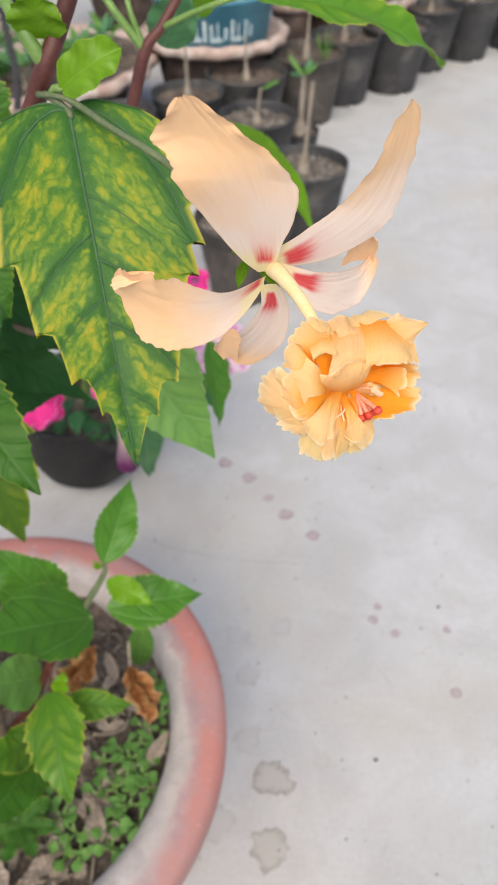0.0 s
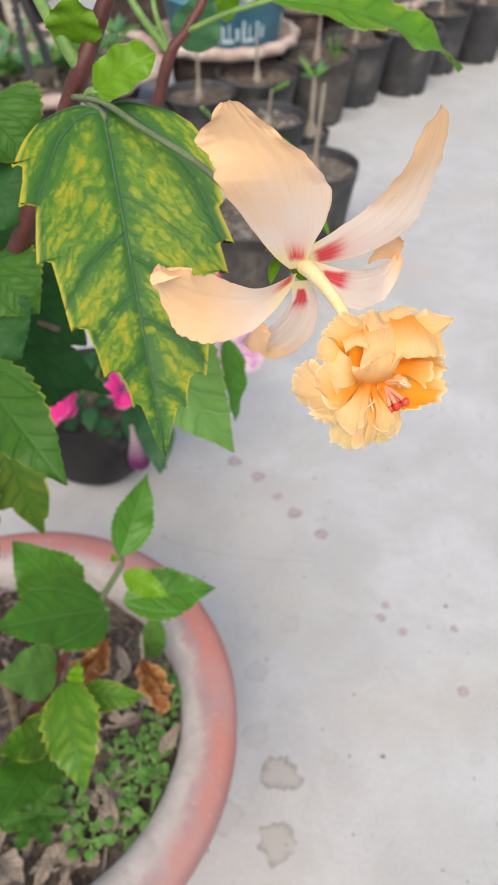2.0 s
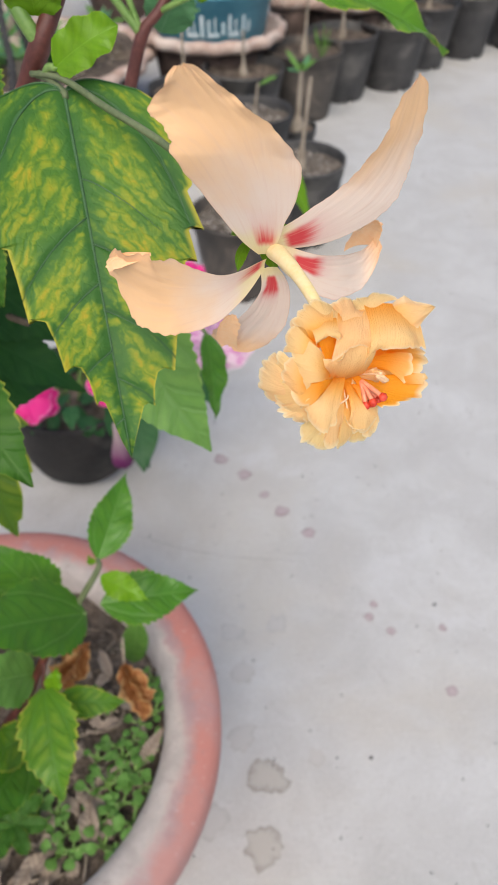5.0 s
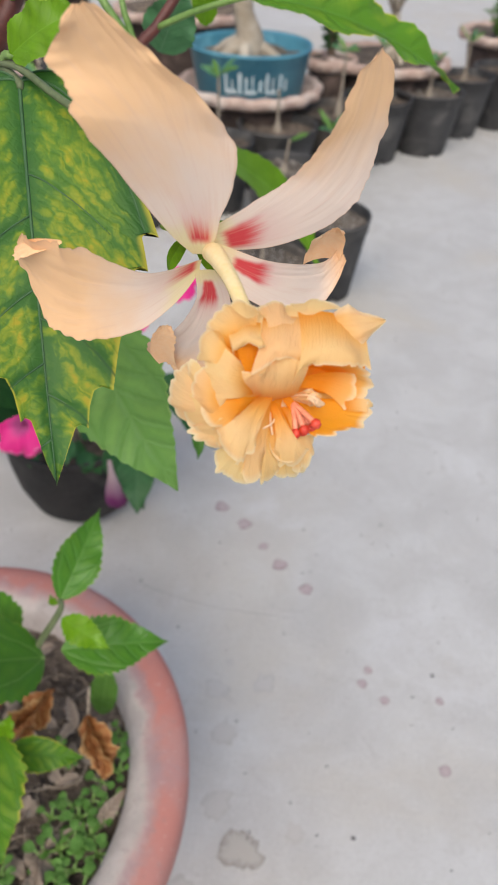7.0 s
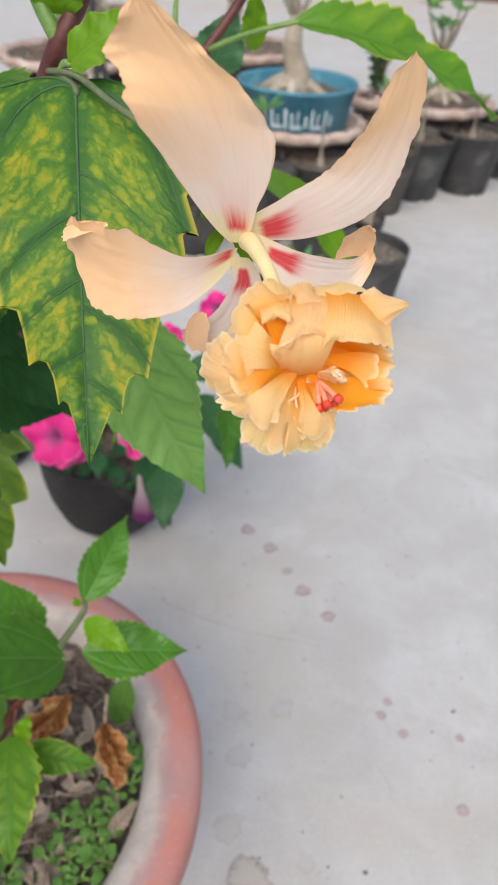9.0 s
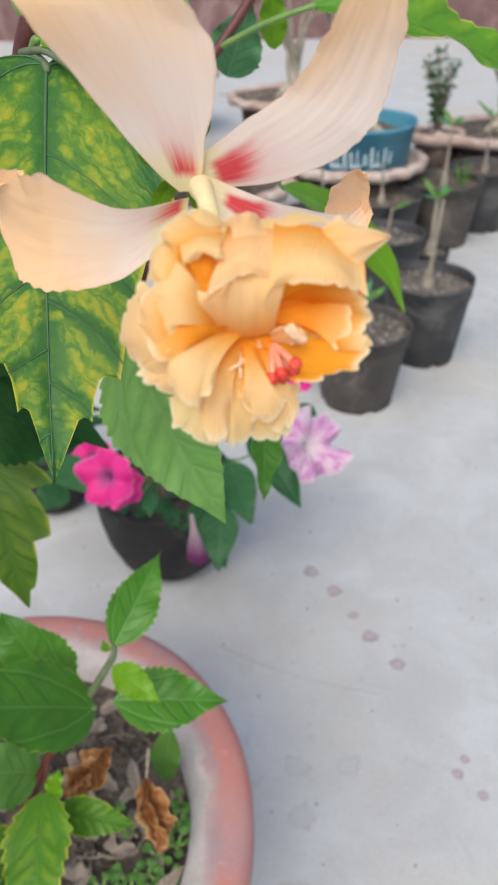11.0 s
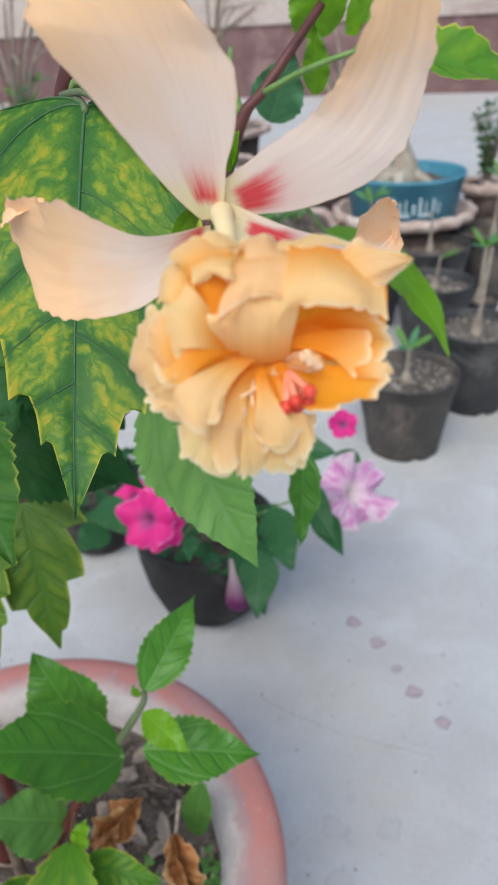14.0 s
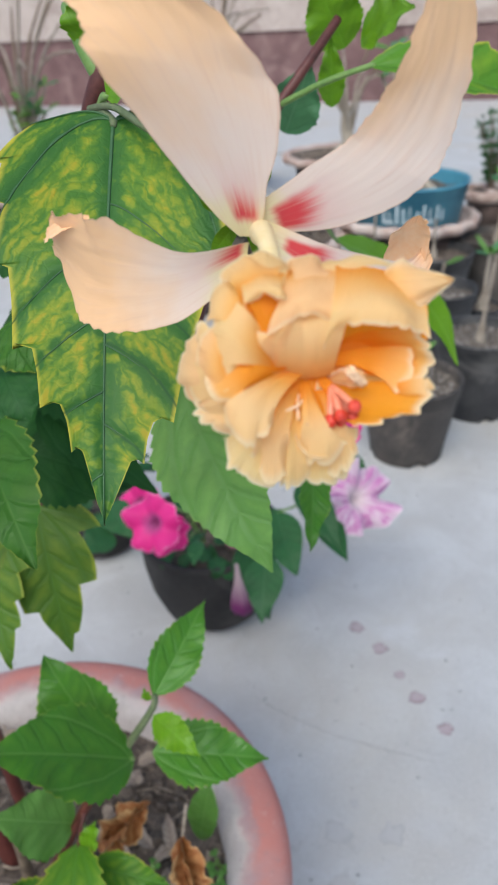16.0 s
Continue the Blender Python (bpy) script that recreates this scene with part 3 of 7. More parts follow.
def blade(p0, p1, p2, face, width, prof, nu=26, nv=9, fold=0.0, cup=0.0, ruffle=0.0, waves=5.0, teeth=0, bite=0.0, seed=0, twist=0.0, curl=0.0, jag=0.0, pleat=0.0, prof_other=None, ears=0.0, fringe=0.0, notch=0.0, hooks=(), hooks_other=(), hook=0.02):
    """A leaf or petal along the bow p0, p1, p2, whose upper side looks towards face. prof: (along, share of the half width) pairs."""
    rng = np.random.RandomState(seed)
    ph = rng.uniform(0, 6.28, 4)
    p0, p1, p2, face = (np.array(v, float) for v in (p0, p1, p2, face))
    u = np.linspace(0, 1, nu)
    c = np.outer((1 - u) ** 2, p0) + np.outer(2 * u * (1 - u), p1) + np.outer(u**2, p2)
    t = np.gradient(c, axis=0)
    size = np.linalg.norm(t, axis=1).sum()
    t /= np.linalg.norm(t, axis=1)[:, None]
    s = np.cross(t, face)
    s /= np.linalg.norm(s, axis=1)[:, None]
    n = np.cross(s, t)
    if twist:
        a = np.radians(twist) * u[:, None]
        s, n = s * np.cos(a) + n * np.sin(a), n * np.cos(a) - s * np.sin(a)
    half = width / 2 * np.interp(u, [a for a, _ in prof], [b for _, b in prof])
    other = half if prof_other is None else width / 2 * np.interp(u, [a for a, _ in prof_other], [b for _, b in prof_other])
    v = np.linspace(-1, 1, nv)
    pts, uvs, edges = [], [], []
    for i in range(nu):
        for q in v:
            w = half[i] if q > 0 else other[i]
            if teeth:
                saw = (u[i] * teeth + (0.37 if q < 0 else 0.0)) % 1.0
                w *= 1 + bite * (saw - 0.5)
            if jag:
                w *= 1 + jag * math.sin(u[i] * 23 + ph[0] + (2 if q < 0 else 0)) * math.sin(u[i] * 41 + ph[1])
            lift = fold * abs(q) * w + cup * q * q * w
            lift += ruffle * abs(q) ** 1.5 * math.sin(u[i] * waves * 6.28 + ph[2] + (1.7 if q < 0 else 0.0)) * min(1.0, u[i] * 2)
            lift += ruffle * 0.8 * max(0.0, u[i] - 0.6) * math.sin(q * waves * 2.3 + ph[3])
            if pleat:
                lift += pleat * min(1.0, u[i] * 1.6) * (math.sin(q * 7.5 + ph[1]) + 0.5 * math.sin(q * 15 + ph[0] + 3 * u[i]))
            if notch:
                w *= 1 - notch * min(1.0, max(0.0, u[i] * 2.5 - 0.8)) * (1.3 * max(0.0, noise.noise(Vector((u[i] * 13, math.copysign(3.0, q), ph[0])))) + 0.35 * noise.noise(Vector((u[i] * 40, math.copysign(3.0, q), ph[1]))))
            back = curl * (q * q) * w + ears * w * max(0.0, 1 - u[i] / 0.3) * math.sin(3.1416 * abs(q) ** 0.8)
            for ends, on in ((hooks, q > 0), (hooks_other, q < 0)):
                if on and ends and u[i] <= ends[-1]:
                    k = next(j for j, e in enumerate(ends) if u[i] <= e)
                    f = (u[i] - (ends[k - 1] if k else 0.0)) / (ends[k] - (ends[k - 1] if k else 0.0))
                    back -= hook * size * f**4 * max(0.0, abs(q) - 0.72) / 0.28
            if fringe:
                back -= fringe * half.max() * max(0.0, (u[i] - 0.7) / 0.3) ** 2 * (math.cos(q * 6 + ph[3]) + 0.7 * math.cos(q * 17 + ph[2]) + 0.35 * math.cos(q * 31 + ph[1]))
            pts.append(c[i] + s[i] * q * w + n[i] * lift - t[i] * back)
            uvs.append((0.5 + q * w / size, u[i]))
            edges.append(max(abs(q), (u[i] - 0.9) * 10 if u[i] > 0.9 else 0.0))
    return pts, grid_faces(nu, nv), uvs, edges


def tube(path, radii, sides=10, seed=0, lumps=0.0, close=True):
    """A stem along the points of path."""
    rng = np.random.RandomState(seed)
    path = np.array(path, float)
    t = np.gradient(path, axis=0)
    t /= np.linalg.norm(t, axis=1)[:, None]
    ref = np.array((0.3, 0.9, 0.2)) if abs(t[0][2]) > 0.7 else np.array((0.0, 0.0, 1.0))
    pts, uvs, edges = [], [], []
    for i, (p, d) in enumerate(zip(path, t)):
        a = np.cross(d, ref)
        a /= np.linalg.norm(a)
        b = np.cross(d, a)
        for k in range(sides):
            w = 6.2832 * k / sides
            r = radii[i] * (1 + lumps * rng.uniform(-1, 1))
            pts.append(p + r * (math.cos(w) * a + math.sin(w) * b))
            uvs.append((k / sides, i / len(path)))
            edges.append(0.0)
    faces = grid_faces(len(path), sides, True)
    if close:
        faces += [tuple(range(sides - 1, -1, -1)), tuple(range((len(path) - 1) * sides, len(path) * sides))]
    return pts, faces, uvs, edges


def bow(points, n=16):
    """A smooth line through a few points."""
    p = np.array(points, float)
    k = np.linspace(0, len(p) - 1, n)
    out = []
    for q in k:
        i = min(int(q), len(p) - 2)
        f = q - i
        a, b, c, d = p[max(i - 1, 0)], p[i], p[i + 1], p[min(i + 2, len(p) - 1)]
        out.append(0.5 * (2 * b + (c - a) * f + (2 * a - 5 * b + 4 * c - d) * f * f + (3 * b - a - 3 * c + d) * f**3))
    return np.array(out)


def turned(profile, sides=48, wobble=0.0, scallop=0.0, lobes=0, seed=0, centre=(0, 0, 0)):
    """A turned vessel: (radius, height, edge) round an upright axis, closed where the radius is 0."""
    rng = np.random.RandomState(seed)
    ph = rng.uniform(0, 6.28, 3)
    pts, uvs, edges = [], [], []
    for i, (r, z, e) in enumerate(profile):
        for k in range(sides):
            a = 6.2832 * k / sides
            q = r * (1 + wobble * (math.sin(2 * a + ph[0]) + 0.6 * math.sin(3 * a + ph[1])) + scallop * (e > 0.5) * math.sin(lobes * a))
            h = z + (wobble * 0.25 * r * math.sin(2 * a + ph[2])) + scallop * 0.35 * r * (e > 0.5) * math.cos(lobes * a + 0.6)
            pts.append((centre[0] + q * math.cos(a), centre[1] + q * math.sin(a), centre[2] + h))
            uvs.append((k / sides, i / len(profile)))
            edges.append(e)
    return pts, grid_faces(len(profile), sides, True), uvs, edges


def disc(radius, z=0.0, rings=8, sides=36, bumps=0.0, seed=0, centre=(0, 0, 0), ragged=0.0):
    """A round sheet with a hilly surface."""
    rng = np.random.RandomState(seed)
    off = Vector(rng.uniform(0, 50, 3))
    pts, uvs, edges = [(centre[0], centre[1], centre[2] + z + bumps * 0.4)], [(0.5, 0.5)], [0.0]
    for i in range(1, rings + 1):
        for k in range(sides):
            a = 6.2832 * k / sides
            r = radius * i / rings
            if ragged:
                r *= 1 + ragged * noise.noise(Vector((math.cos(a), math.sin(a), 0)) * 1.6 + off) + ragged * 0.5 * noise.noise(Vector((math.cos(a), math.sin(a), 0)) * 5 + off)
            x, y = r * math.cos(a), r * math.sin(a)
            h = bumps * (noise.noise(Vector((x, y, 0)) * 22 + off) + 0.6 * noise.noise(Vector((x, y, 0)) * 70 + off)) if bumps else 0.0
            pts.append((centre[0] + x, centre[1] + y, centre[2] + z + h))
            uvs.append((0.5 + x / radius / 2, 0.5 + y / radius / 2))
            edges.append(i / rings)
    faces = [(0, 1 + k, 1 + (k + 1) % sides) for k in range(sides)]
    for i in range(rings - 1):
        for k in range(sides):
            a, b = 1 + i * sides + k, 1 + i * sides + (k + 1) % sides
            faces.append((a, a + sides, b + sides, b))
    return pts, faces, uvs, edges


def ball(centre, radii, seed=0, lumps=0.15, nu=9, nv=12, freq=2.0):
    rng = np.random.RandomState(seed)
    off = Vector(rng.uniform(0, 50, 3))
    pts, uvs, edges = [], [], []
    for i in range(nu):
        th = math.pi * i / (nu - 1)
        for k in range(nv):
            a = 6.2832 * k / nv
            d = Vector((math.sin(th) * math.cos(a), math.sin(th) * math.sin(a), math.cos(th)))
            r = 1 + lumps * noise.noise(d * freq + off)
            pts.append((centre[0] + d.x * radii[0] * r, centre[1] + d.y * radii[1] * r, centre[2] + d.z * radii[2] * r))
            uvs.append((k / nv, i / nu))
            edges.append(0.0)
    return pts, grid_faces(nu, nv, True), uvs, edges


HEART = ((0, 0.52), (0.015, 0.76), (0.05, 0.92), (0.12, 1.0), (0.28, 1.0), (0.42, 0.90), (0.55, 0.72), (0.66, 0.56), (0.78, 0.36), (0.88, 0.20), (0.95, 0.09), (1, 0.01))
OVATE = ((0, 0.08), (0.06, 0.45), (0.15, 0.75), (0.3, 1.0), (0.45, 0.97), (0.6, 0.8), (0.75, 0.52), (0.88, 0.26), (1, 0.02))
PLUMP = ((0, 0.05), (0.1, 0.46), (0.25, 0.82), (0.42, 1.0), (0.58, 0.96), (0.74, 0.76), (0.87, 0.42), (0.95, 0.16), (1, 0.02))
POINTED = ((0, 0.04), (0.06, 0.34), (0.16, 0.70), (0.3, 0.97), (0.42, 1.0), (0.55, 0.90), (0.68, 0.68), (0.8, 0.40), (0.9, 0.17), (0.96, 0.06), (1, 0.01))
LANCE = ((0, 0.06), (0.15, 0.5), (0.35, 0.9), (0.55, 1.0), (0.75, 0.8), (0.9, 0.4), (1, 0.03))
ROUND = ((0, 0.1), (0.12, 0.45), (0.3, 0.8), (0.55, 1.0), (0.8, 0.85), (0.93, 0.55), (1, 0.1))
TOOTHED = ((0, 0.46), (0.03, 0.66), (0.076, 0.80), (0.12, 0.90), (0.148, 0.96), (0.157, 0.86), (0.2, 0.88), (0.264, 0.96), (0.275, 0.80), (0.34, 0.84), (0.417, 0.89), (0.427, 0.75), (0.5, 0.72), (0.56, 0.70), (0.608, 0.68), (0.618, 0.54), (0.67, 0.49), (0.736, 0.45), (0.746, 0.31), (0.78, 0.26), (0.834, 0.225), (0.843, 0.15), (0.9, 0.10), (0.95, 0.06), (1, 0.0))
TOOTHED_TOO = ((0, 0.46), (0.03, 0.68), (0.074, 0.83), (0.13, 0.93), (0.2, 0.97), (0.31, 1.0), (0.32, 0.94), (0.418, 1.03), (0.43, 0.89), (0.504, 0.91), (0.515, 0.80), (0.6, 0.71), (0.7, 0.60), (0.775, 0.53), (0.785, 0.38), (0.82, 0.33), (0.86, 0.30), (0.868, 0.20), (0.92, 0.12), (0.96, 0.06), (1, 0.0))
TOWARDS = (0.05, -0.78, 0.62)


def leaf(name, base, tip, width, mat, parent, face=TOWARDS, sag=0.012, prof=OVATE, teeth=15, bite=0.10, seed=0, fold=0.22, cup=0.0, ruffle=0.0015, waves=3.0, twist=0.0, label="", nu=66, nv=9, stalk=None, stem_mat=None, by=None, **more):
    """A leaf with its midrib raised along the lower side, and a stalk where one shows."""
    base, tip, f = Vector(base), Vector(tip), Vector(face).normalized()
    mid = (base + tip) / 2 + f * sag if by is None else 2 * Vector(by) - (base + tip) / 2
    sheet = blade(base, mid, tip, f, width, prof, nu, nv, fold, cup, ruffle, waves, teeth, bite, seed, twist, **more)
    ob = local(make(name, [sheet], mat, label=label), parent)
    if stalk is not None:
        a, b = Vector(stalk), base
        line = bow([a, (a + b) / 2 + Vector((0, 0, 0.0015)), b, b + (mid - b) * 0.04], 8)
        s = make("leaf_stalk", [tube(line, np.linspace(0.0016, 0.0011, 8), 7)], stem_mat or GREEN_STEM)
        s.parent = ob
    return ob


def vein(sheet, nu, nv, line, r0, r1, parent, lift=0.00012):
    """A raised vein that follows a sheet along (across, along) places of its UV."""
    pts, uvs = np.array(sheet[0]).reshape(nu, nv, 3), np.array(sheet[2]).reshape(nu, nv, 2)
    path = []
    for x, y in line:
        f = min(max(y, 0.0), 0.999) * (nu - 1)
        i = int(f)
        rows = []
        for k in (i, i + 1):
            rows.append([np.interp(0.5 + x, uvs[k, :, 0], pts[k, :, c]) for c in range(3)])
        path.append(np.array(rows[0]) * (1 - f + i) + np.array(rows[1]) * (f - i))
    path = np.array(path) + np.array(TOWARDS) * lift
    ob = make("vein", [tube(path, np.linspace(r0, r1, len(path)), 6)], VEIN)
    ob.parent = parent
    return ob


# ---- floor and walls ----
def slab(name, x0, x1, y0, y1, z0, z1, mat, label, cat):
    pts = [(x, y, z) for z in (z0, z1) for y in (y0, y1) for x in (x0, x1)]
    faces = [(0, 2, 3, 1), (4, 5, 7, 6), (0, 1, 5, 4), (2, 6, 7, 3), (0, 4, 6, 2), (1, 3, 7, 5)]
    ob = make(name, [(pts, faces, [(p[0], p[1]) for p in pts], [0.0] * 8)], mat, smooth=False)
    return tagged(ob, label, cat, kind="structure")


floor = slab("floor", -7, 7, -4, 9, -0.15, 0.0, CONCRETE, "smooth light grey concrete terrace floor, stained and dusty", "floor")
slab("wall_north", -7.2, 7.2, 9.0, 9.2, -0.15, 0.72, MAROON, "parapet wall painted faded maroon behind the rows of pots", "wall")
slab("trim", -7.2, 7.2, 8.97, 9.23, 0.72, 1.25, COPING, "beige plastered upper band of the parapet wall", "trim")
slab("wall_west", -7.2, -7.0, -4.0, 9.0, -0.15, 1.1, WALL_PAINT, "low off-white plastered parapet wall", "wall")
slab("wall_east", 7.0, 7.2, -4.0, 9.0, -0.15, 1.1, WALL_PAINT, "low off-white plastered parapet wall", "wall")
slab("wall_south", -7.2, 7.2, -4.2, -4.0, -0.15, 1.1, WALL_PAINT, "low off-white plastered parapet wall", "wall")


def floor_mark(name, at, radius, mat, seed, ragged=0.25, label=""):
    ob = make(name, [disc(radius, 0.0006, 4, 26, 0.0, seed, (at[0], at[1], 0), ragged)], mat, floor, label)
    return ob


for k, (at, r) in enumerate((
    ((-0.0060, 1.0460, 0.0000), 0.0125), ((0.0360, 1.0120, 0.0000), 0.0115), ((0.0720, 0.9680, 0.0000), 0.008), ((0.1010, 0.9330, 0.0000), 0.0115), ((0.1440, 0.8900, 0.0000), 0.0105),
    ((0.2360, 0.7610, 0.0000), 0.006), ((0.2270, 0.7390, 0.0000), 0.007), ((0.2570, 0.7180, -0.0000), 0.0065), ((0.3300, 0.7260, 0.0000), 0.0055), ((0.3290, 0.6310, -0.0000), 0.008),
)):
    floor_mark("purple_spot", at, r, SPOT, k, 0.3)
for k, (at, r) in enumerate((
    ((0.0920, 0.5070, 0.0000), 0.0235), ((0.0840, 0.4330, 0.0000), 0.021), ((0.1480, 0.5350, 0.0000), 0.011), ((0.0270, 0.4570, 0.0000), 0.019), ((0.0330, 0.7070, 0.0000), 0.014),
    ((0.0510, 0.6450, 0.0000), 0.015), ((0.0540, 0.5560, 0.0000), 0.018), ((0.0960, 0.7220, -0.0000), 0.016), ((0.0450, 0.7480, 0.0000), 0.005), ((0.1410, 0.6690, -0.0000), 0.004),
)):
    floor_mark("water_mark", at, r, MARK if k < 2 else FAINT_MARK, 40 + k, 0.5)
rng = np.random.RandomState(5)
specks = []
for k in range(900):
    x, y = rng.uniform(-0.5, 1.3), rng.uniform(0.3, 3.0)
    specks.append(disc(rng.uniform(0.0006, 0.0019) * (1 if rng.rand() > 0.05 else 1.7), 0.0009, 1, 7, 0.0, k, (x, y, 0), 0.4))
tagged(make("floor_specks", specks, SPECK, floor, smooth=False), "dark dirt specks scattered over the concrete", kind="stuff")


def hair_crack(points, width, seed):
    rng = np.random.RandomState(seed)
    line = bow(points, 40)
    pts, faces, uvs, edges = [], [], [], []
    for i, p in enumerate(line):
        t = line[min(i + 1, 39)] - line[max(i - 1, 0)]
        n = np.array((-t[1], t[0], 0)) / np.hypot(t[0], t[1])
        j = rng.uniform(-1, 1) * width * 1.2
        w = width * rng.uniform(0.3, 1.0)
        for q in (-w, w):
            pts.append((p[0] + n[0] * (q + j), p[1] + n[1] * (q + j), 0.0011))
            uvs.append((0, 0))
            edges.append(0.0)
        if i:
            faces.append((2 * i - 2, 2 * i - 1, 2 * i + 1, 2 * i))
    make("hair_crack", [(pts, faces, uvs, edges)], FAINT, floor)


hair_crack([(-0.1220, 0.8730, 0.0000), (-0.0640, 0.8530, 0.0000), (0.0170, 0.8380, -0.0000), (0.1380, 0.8330, 0.0000)], 0.0009, 1)


# ---- big red-rimmed pot in front ----
POT = Vector((-0.1741, 0.4404, 0.0))
big_pot = thing("terracotta_pot", POT, "large round red-painted cement pot with a rim worn to grey", "pot")
local(make("pot_wall", [turned([
    (0.0, 0.0, 0.9), (0.145, 0.0, 0.9), (0.155, 0.012, 0.9), (0.178, 0.11, 0.9), (0.198, 0.205, 0.9), (0.203, 0.222, 0.9), (0.214, 0.228, 0.95), (0.2185, 0.240, 1.0), (0.2187, 0.262, 1.0),
    (0.2165, 0.270, 0.98), (0.210, 0.2745, 0.92), (0.200, 0.2755, 0.75), (0.190, 0.2745, 0.55), (0.180, 0.272, 0.35), (0.172, 0.266, 0.18), (0.167, 0.256, 0.08), (0.164, 0.235, 0.0), (0.160, 0.15, 0.0), (0.0, 0.14, 0.0)],
    96, 0.006, seed=3, centre=POT)], TERRACOTTA), big_pot)
local(make("soil", [disc(0.167, 0.238, 16, 56, 0.008, 2, POT)], SOIL, label="dark crumbly potting soil"), big_pot)


def scatter(name, mat, count, centre, radius, z, size, seed, label, flat=0.5, cat=""):
    rng = np.random.RandomState(seed)
    out = []
    for k in range(count):
        a, r = rng.uniform(0, 6.28), radius * math.sqrt(rng.rand())
        s = size * rng.uniform(0.5, 1.5)
        out.append(ball((centre[0] + r * math.cos(a), centre[1] + r * math.sin(a), z + s * 0.2), (s, s * rng.uniform(0.5, 1.0), s * flat), seed * 1000 + k, 0.5, 5, 6))
    return tagged(make(name, out, mat), label, cat, kind="stuff")


def twigs(name, mat, count, centre, radius, z, size, seed, label, cat=""):
    rng = np.random.RandomState(seed)
    out = []
    for k in range(count):
        a, r, d = rng.uniform(0, 6.28), radius * math.sqrt(rng.rand()), rng.uniform(0, 6.28)
        p = np.array((centre[0] + r * math.cos(a), centre[1] + r * math.sin(a), z + rng.uniform(0.001, 0.005)))
        v = np.array((math.cos(d), math.sin(d), rng.uniform(-0.1, 0.2))) * size * rng.uniform(0.4, 1.3)
        w = np.cross(v, (0, 0, 1)) * rng.uniform(-0.25, 0.25)
        out.append(tube(bow([p, p + v / 2 + w, p + v], 5), np.linspace(1, 0.5, 5) * size * rng.uniform(0.02, 0.05), 5))
    return tagged(make(name, out, mat), label, cat, kind="stuff")


local(scatter("soil_crumb", SOIL, 520, POT, 0.155, 0.240, 0.0032, 3, "loose crumbs of dark soil", 0.8), big_pot)
local(twigs("twig_litter", TWIG, 150, POT, 0.15, 0.244, 0.026, 4, "thin dry twigs and straw lying on the soil"), big_pot)
rng = np.random.RandomState(8)
litter = []
for k in range(95):
    a, r, d = rng.uniform(0, 6.28), 0.15 * math.sqrt(rng.rand()), rng.uniform(0, 6.28)
    p = Vector((POT.x + r * math.cos(a), POT.y + r * math.sin(a), 0.2445 + rng.uniform(0, 0.004)))
    v = Vector((math.cos(d), math.sin(d), rng.uniform(-0.1, 0.25))) * rng.uniform(0.010, 0.038)
    litter.append(blade(p, p + v / 2 + Vector((0, 0, 0.006)), p + v, (rng.uniform(-0.5, 0.5), rng.uniform(-0.5, 0.5), 1), rng.uniform(0.008, 0.017), OVATE, 8, 5, rng.uniform(-0.5, 0.6), 0.3, 0.002, 2, seed=k, jag=0.2))
for k in range(14):
    x, y, d = rng.uniform(-0.15, -0.04), rng.uniform(0.28, 0.40), rng.uniform(0, 6.28)
    p = Vector((x, y, 0.247 + rng.uniform(0, 0.005)))
    v = Vector((math.cos(d), math.sin(d), rng.uniform(-0.05, 0.2))) * rng.uniform(0.028, 0.046)
    litter.append(blade(p, p + v / 2 + Vector((0, 0, 0.007)), p + v, (rng.uniform(-0.6, 0.6), rng.uniform(-0.6, 0.6), 1), rng.uniform(0.014, 0.022), OVATE, 14, 9, rng.uniform(-0.5, 0.6), 0.4, 0.003, 2, seed=200 + k, jag=0.2, pleat=0.001))
local(tagged(make("leaf_litter", litter, LITTER), "grey-brown dead leaves lying on the soil", kind="stuff"), big_pot)


def weed(at, size, count, seed, mat=WEED):
    """A small seedling with round leaves on thin stalks."""
    rng = np.random.RandomState(seed)
    root = thing("weed", at, "small round-leaved green weed growing in the pot soil", "weed", "weeds in the big pot")
    for k in range(count):
        a = 6.28 * k / count + rng.uniform(-0.5, 0.5)
        h, r = size * rng.uniform(0.3, 1.0), size * rng.uniform(0.5, 1.1)
        p = Vector(at)
        q = p + Vector((r * math.cos(a) * 0.6, r * math.sin(a) * 0.6, h))
        e = q + Vector((math.cos(a), math.sin(a), rng.uniform(-0.2, 0.25))) * size * rng.uniform(0.55, 0.85)
        lf = leaf("leaf", q, e, size * rng.uniform(0.6, 0.85), mat, root, (rng.uniform(-0.3, 0.3), rng.uniform(-0.5, 0.1), 1), 0.002, ROUND, 0, 0, seed + k, 0.1, 0.05, 0.0006, nu=10, nv=7, stalk=p)
    return root


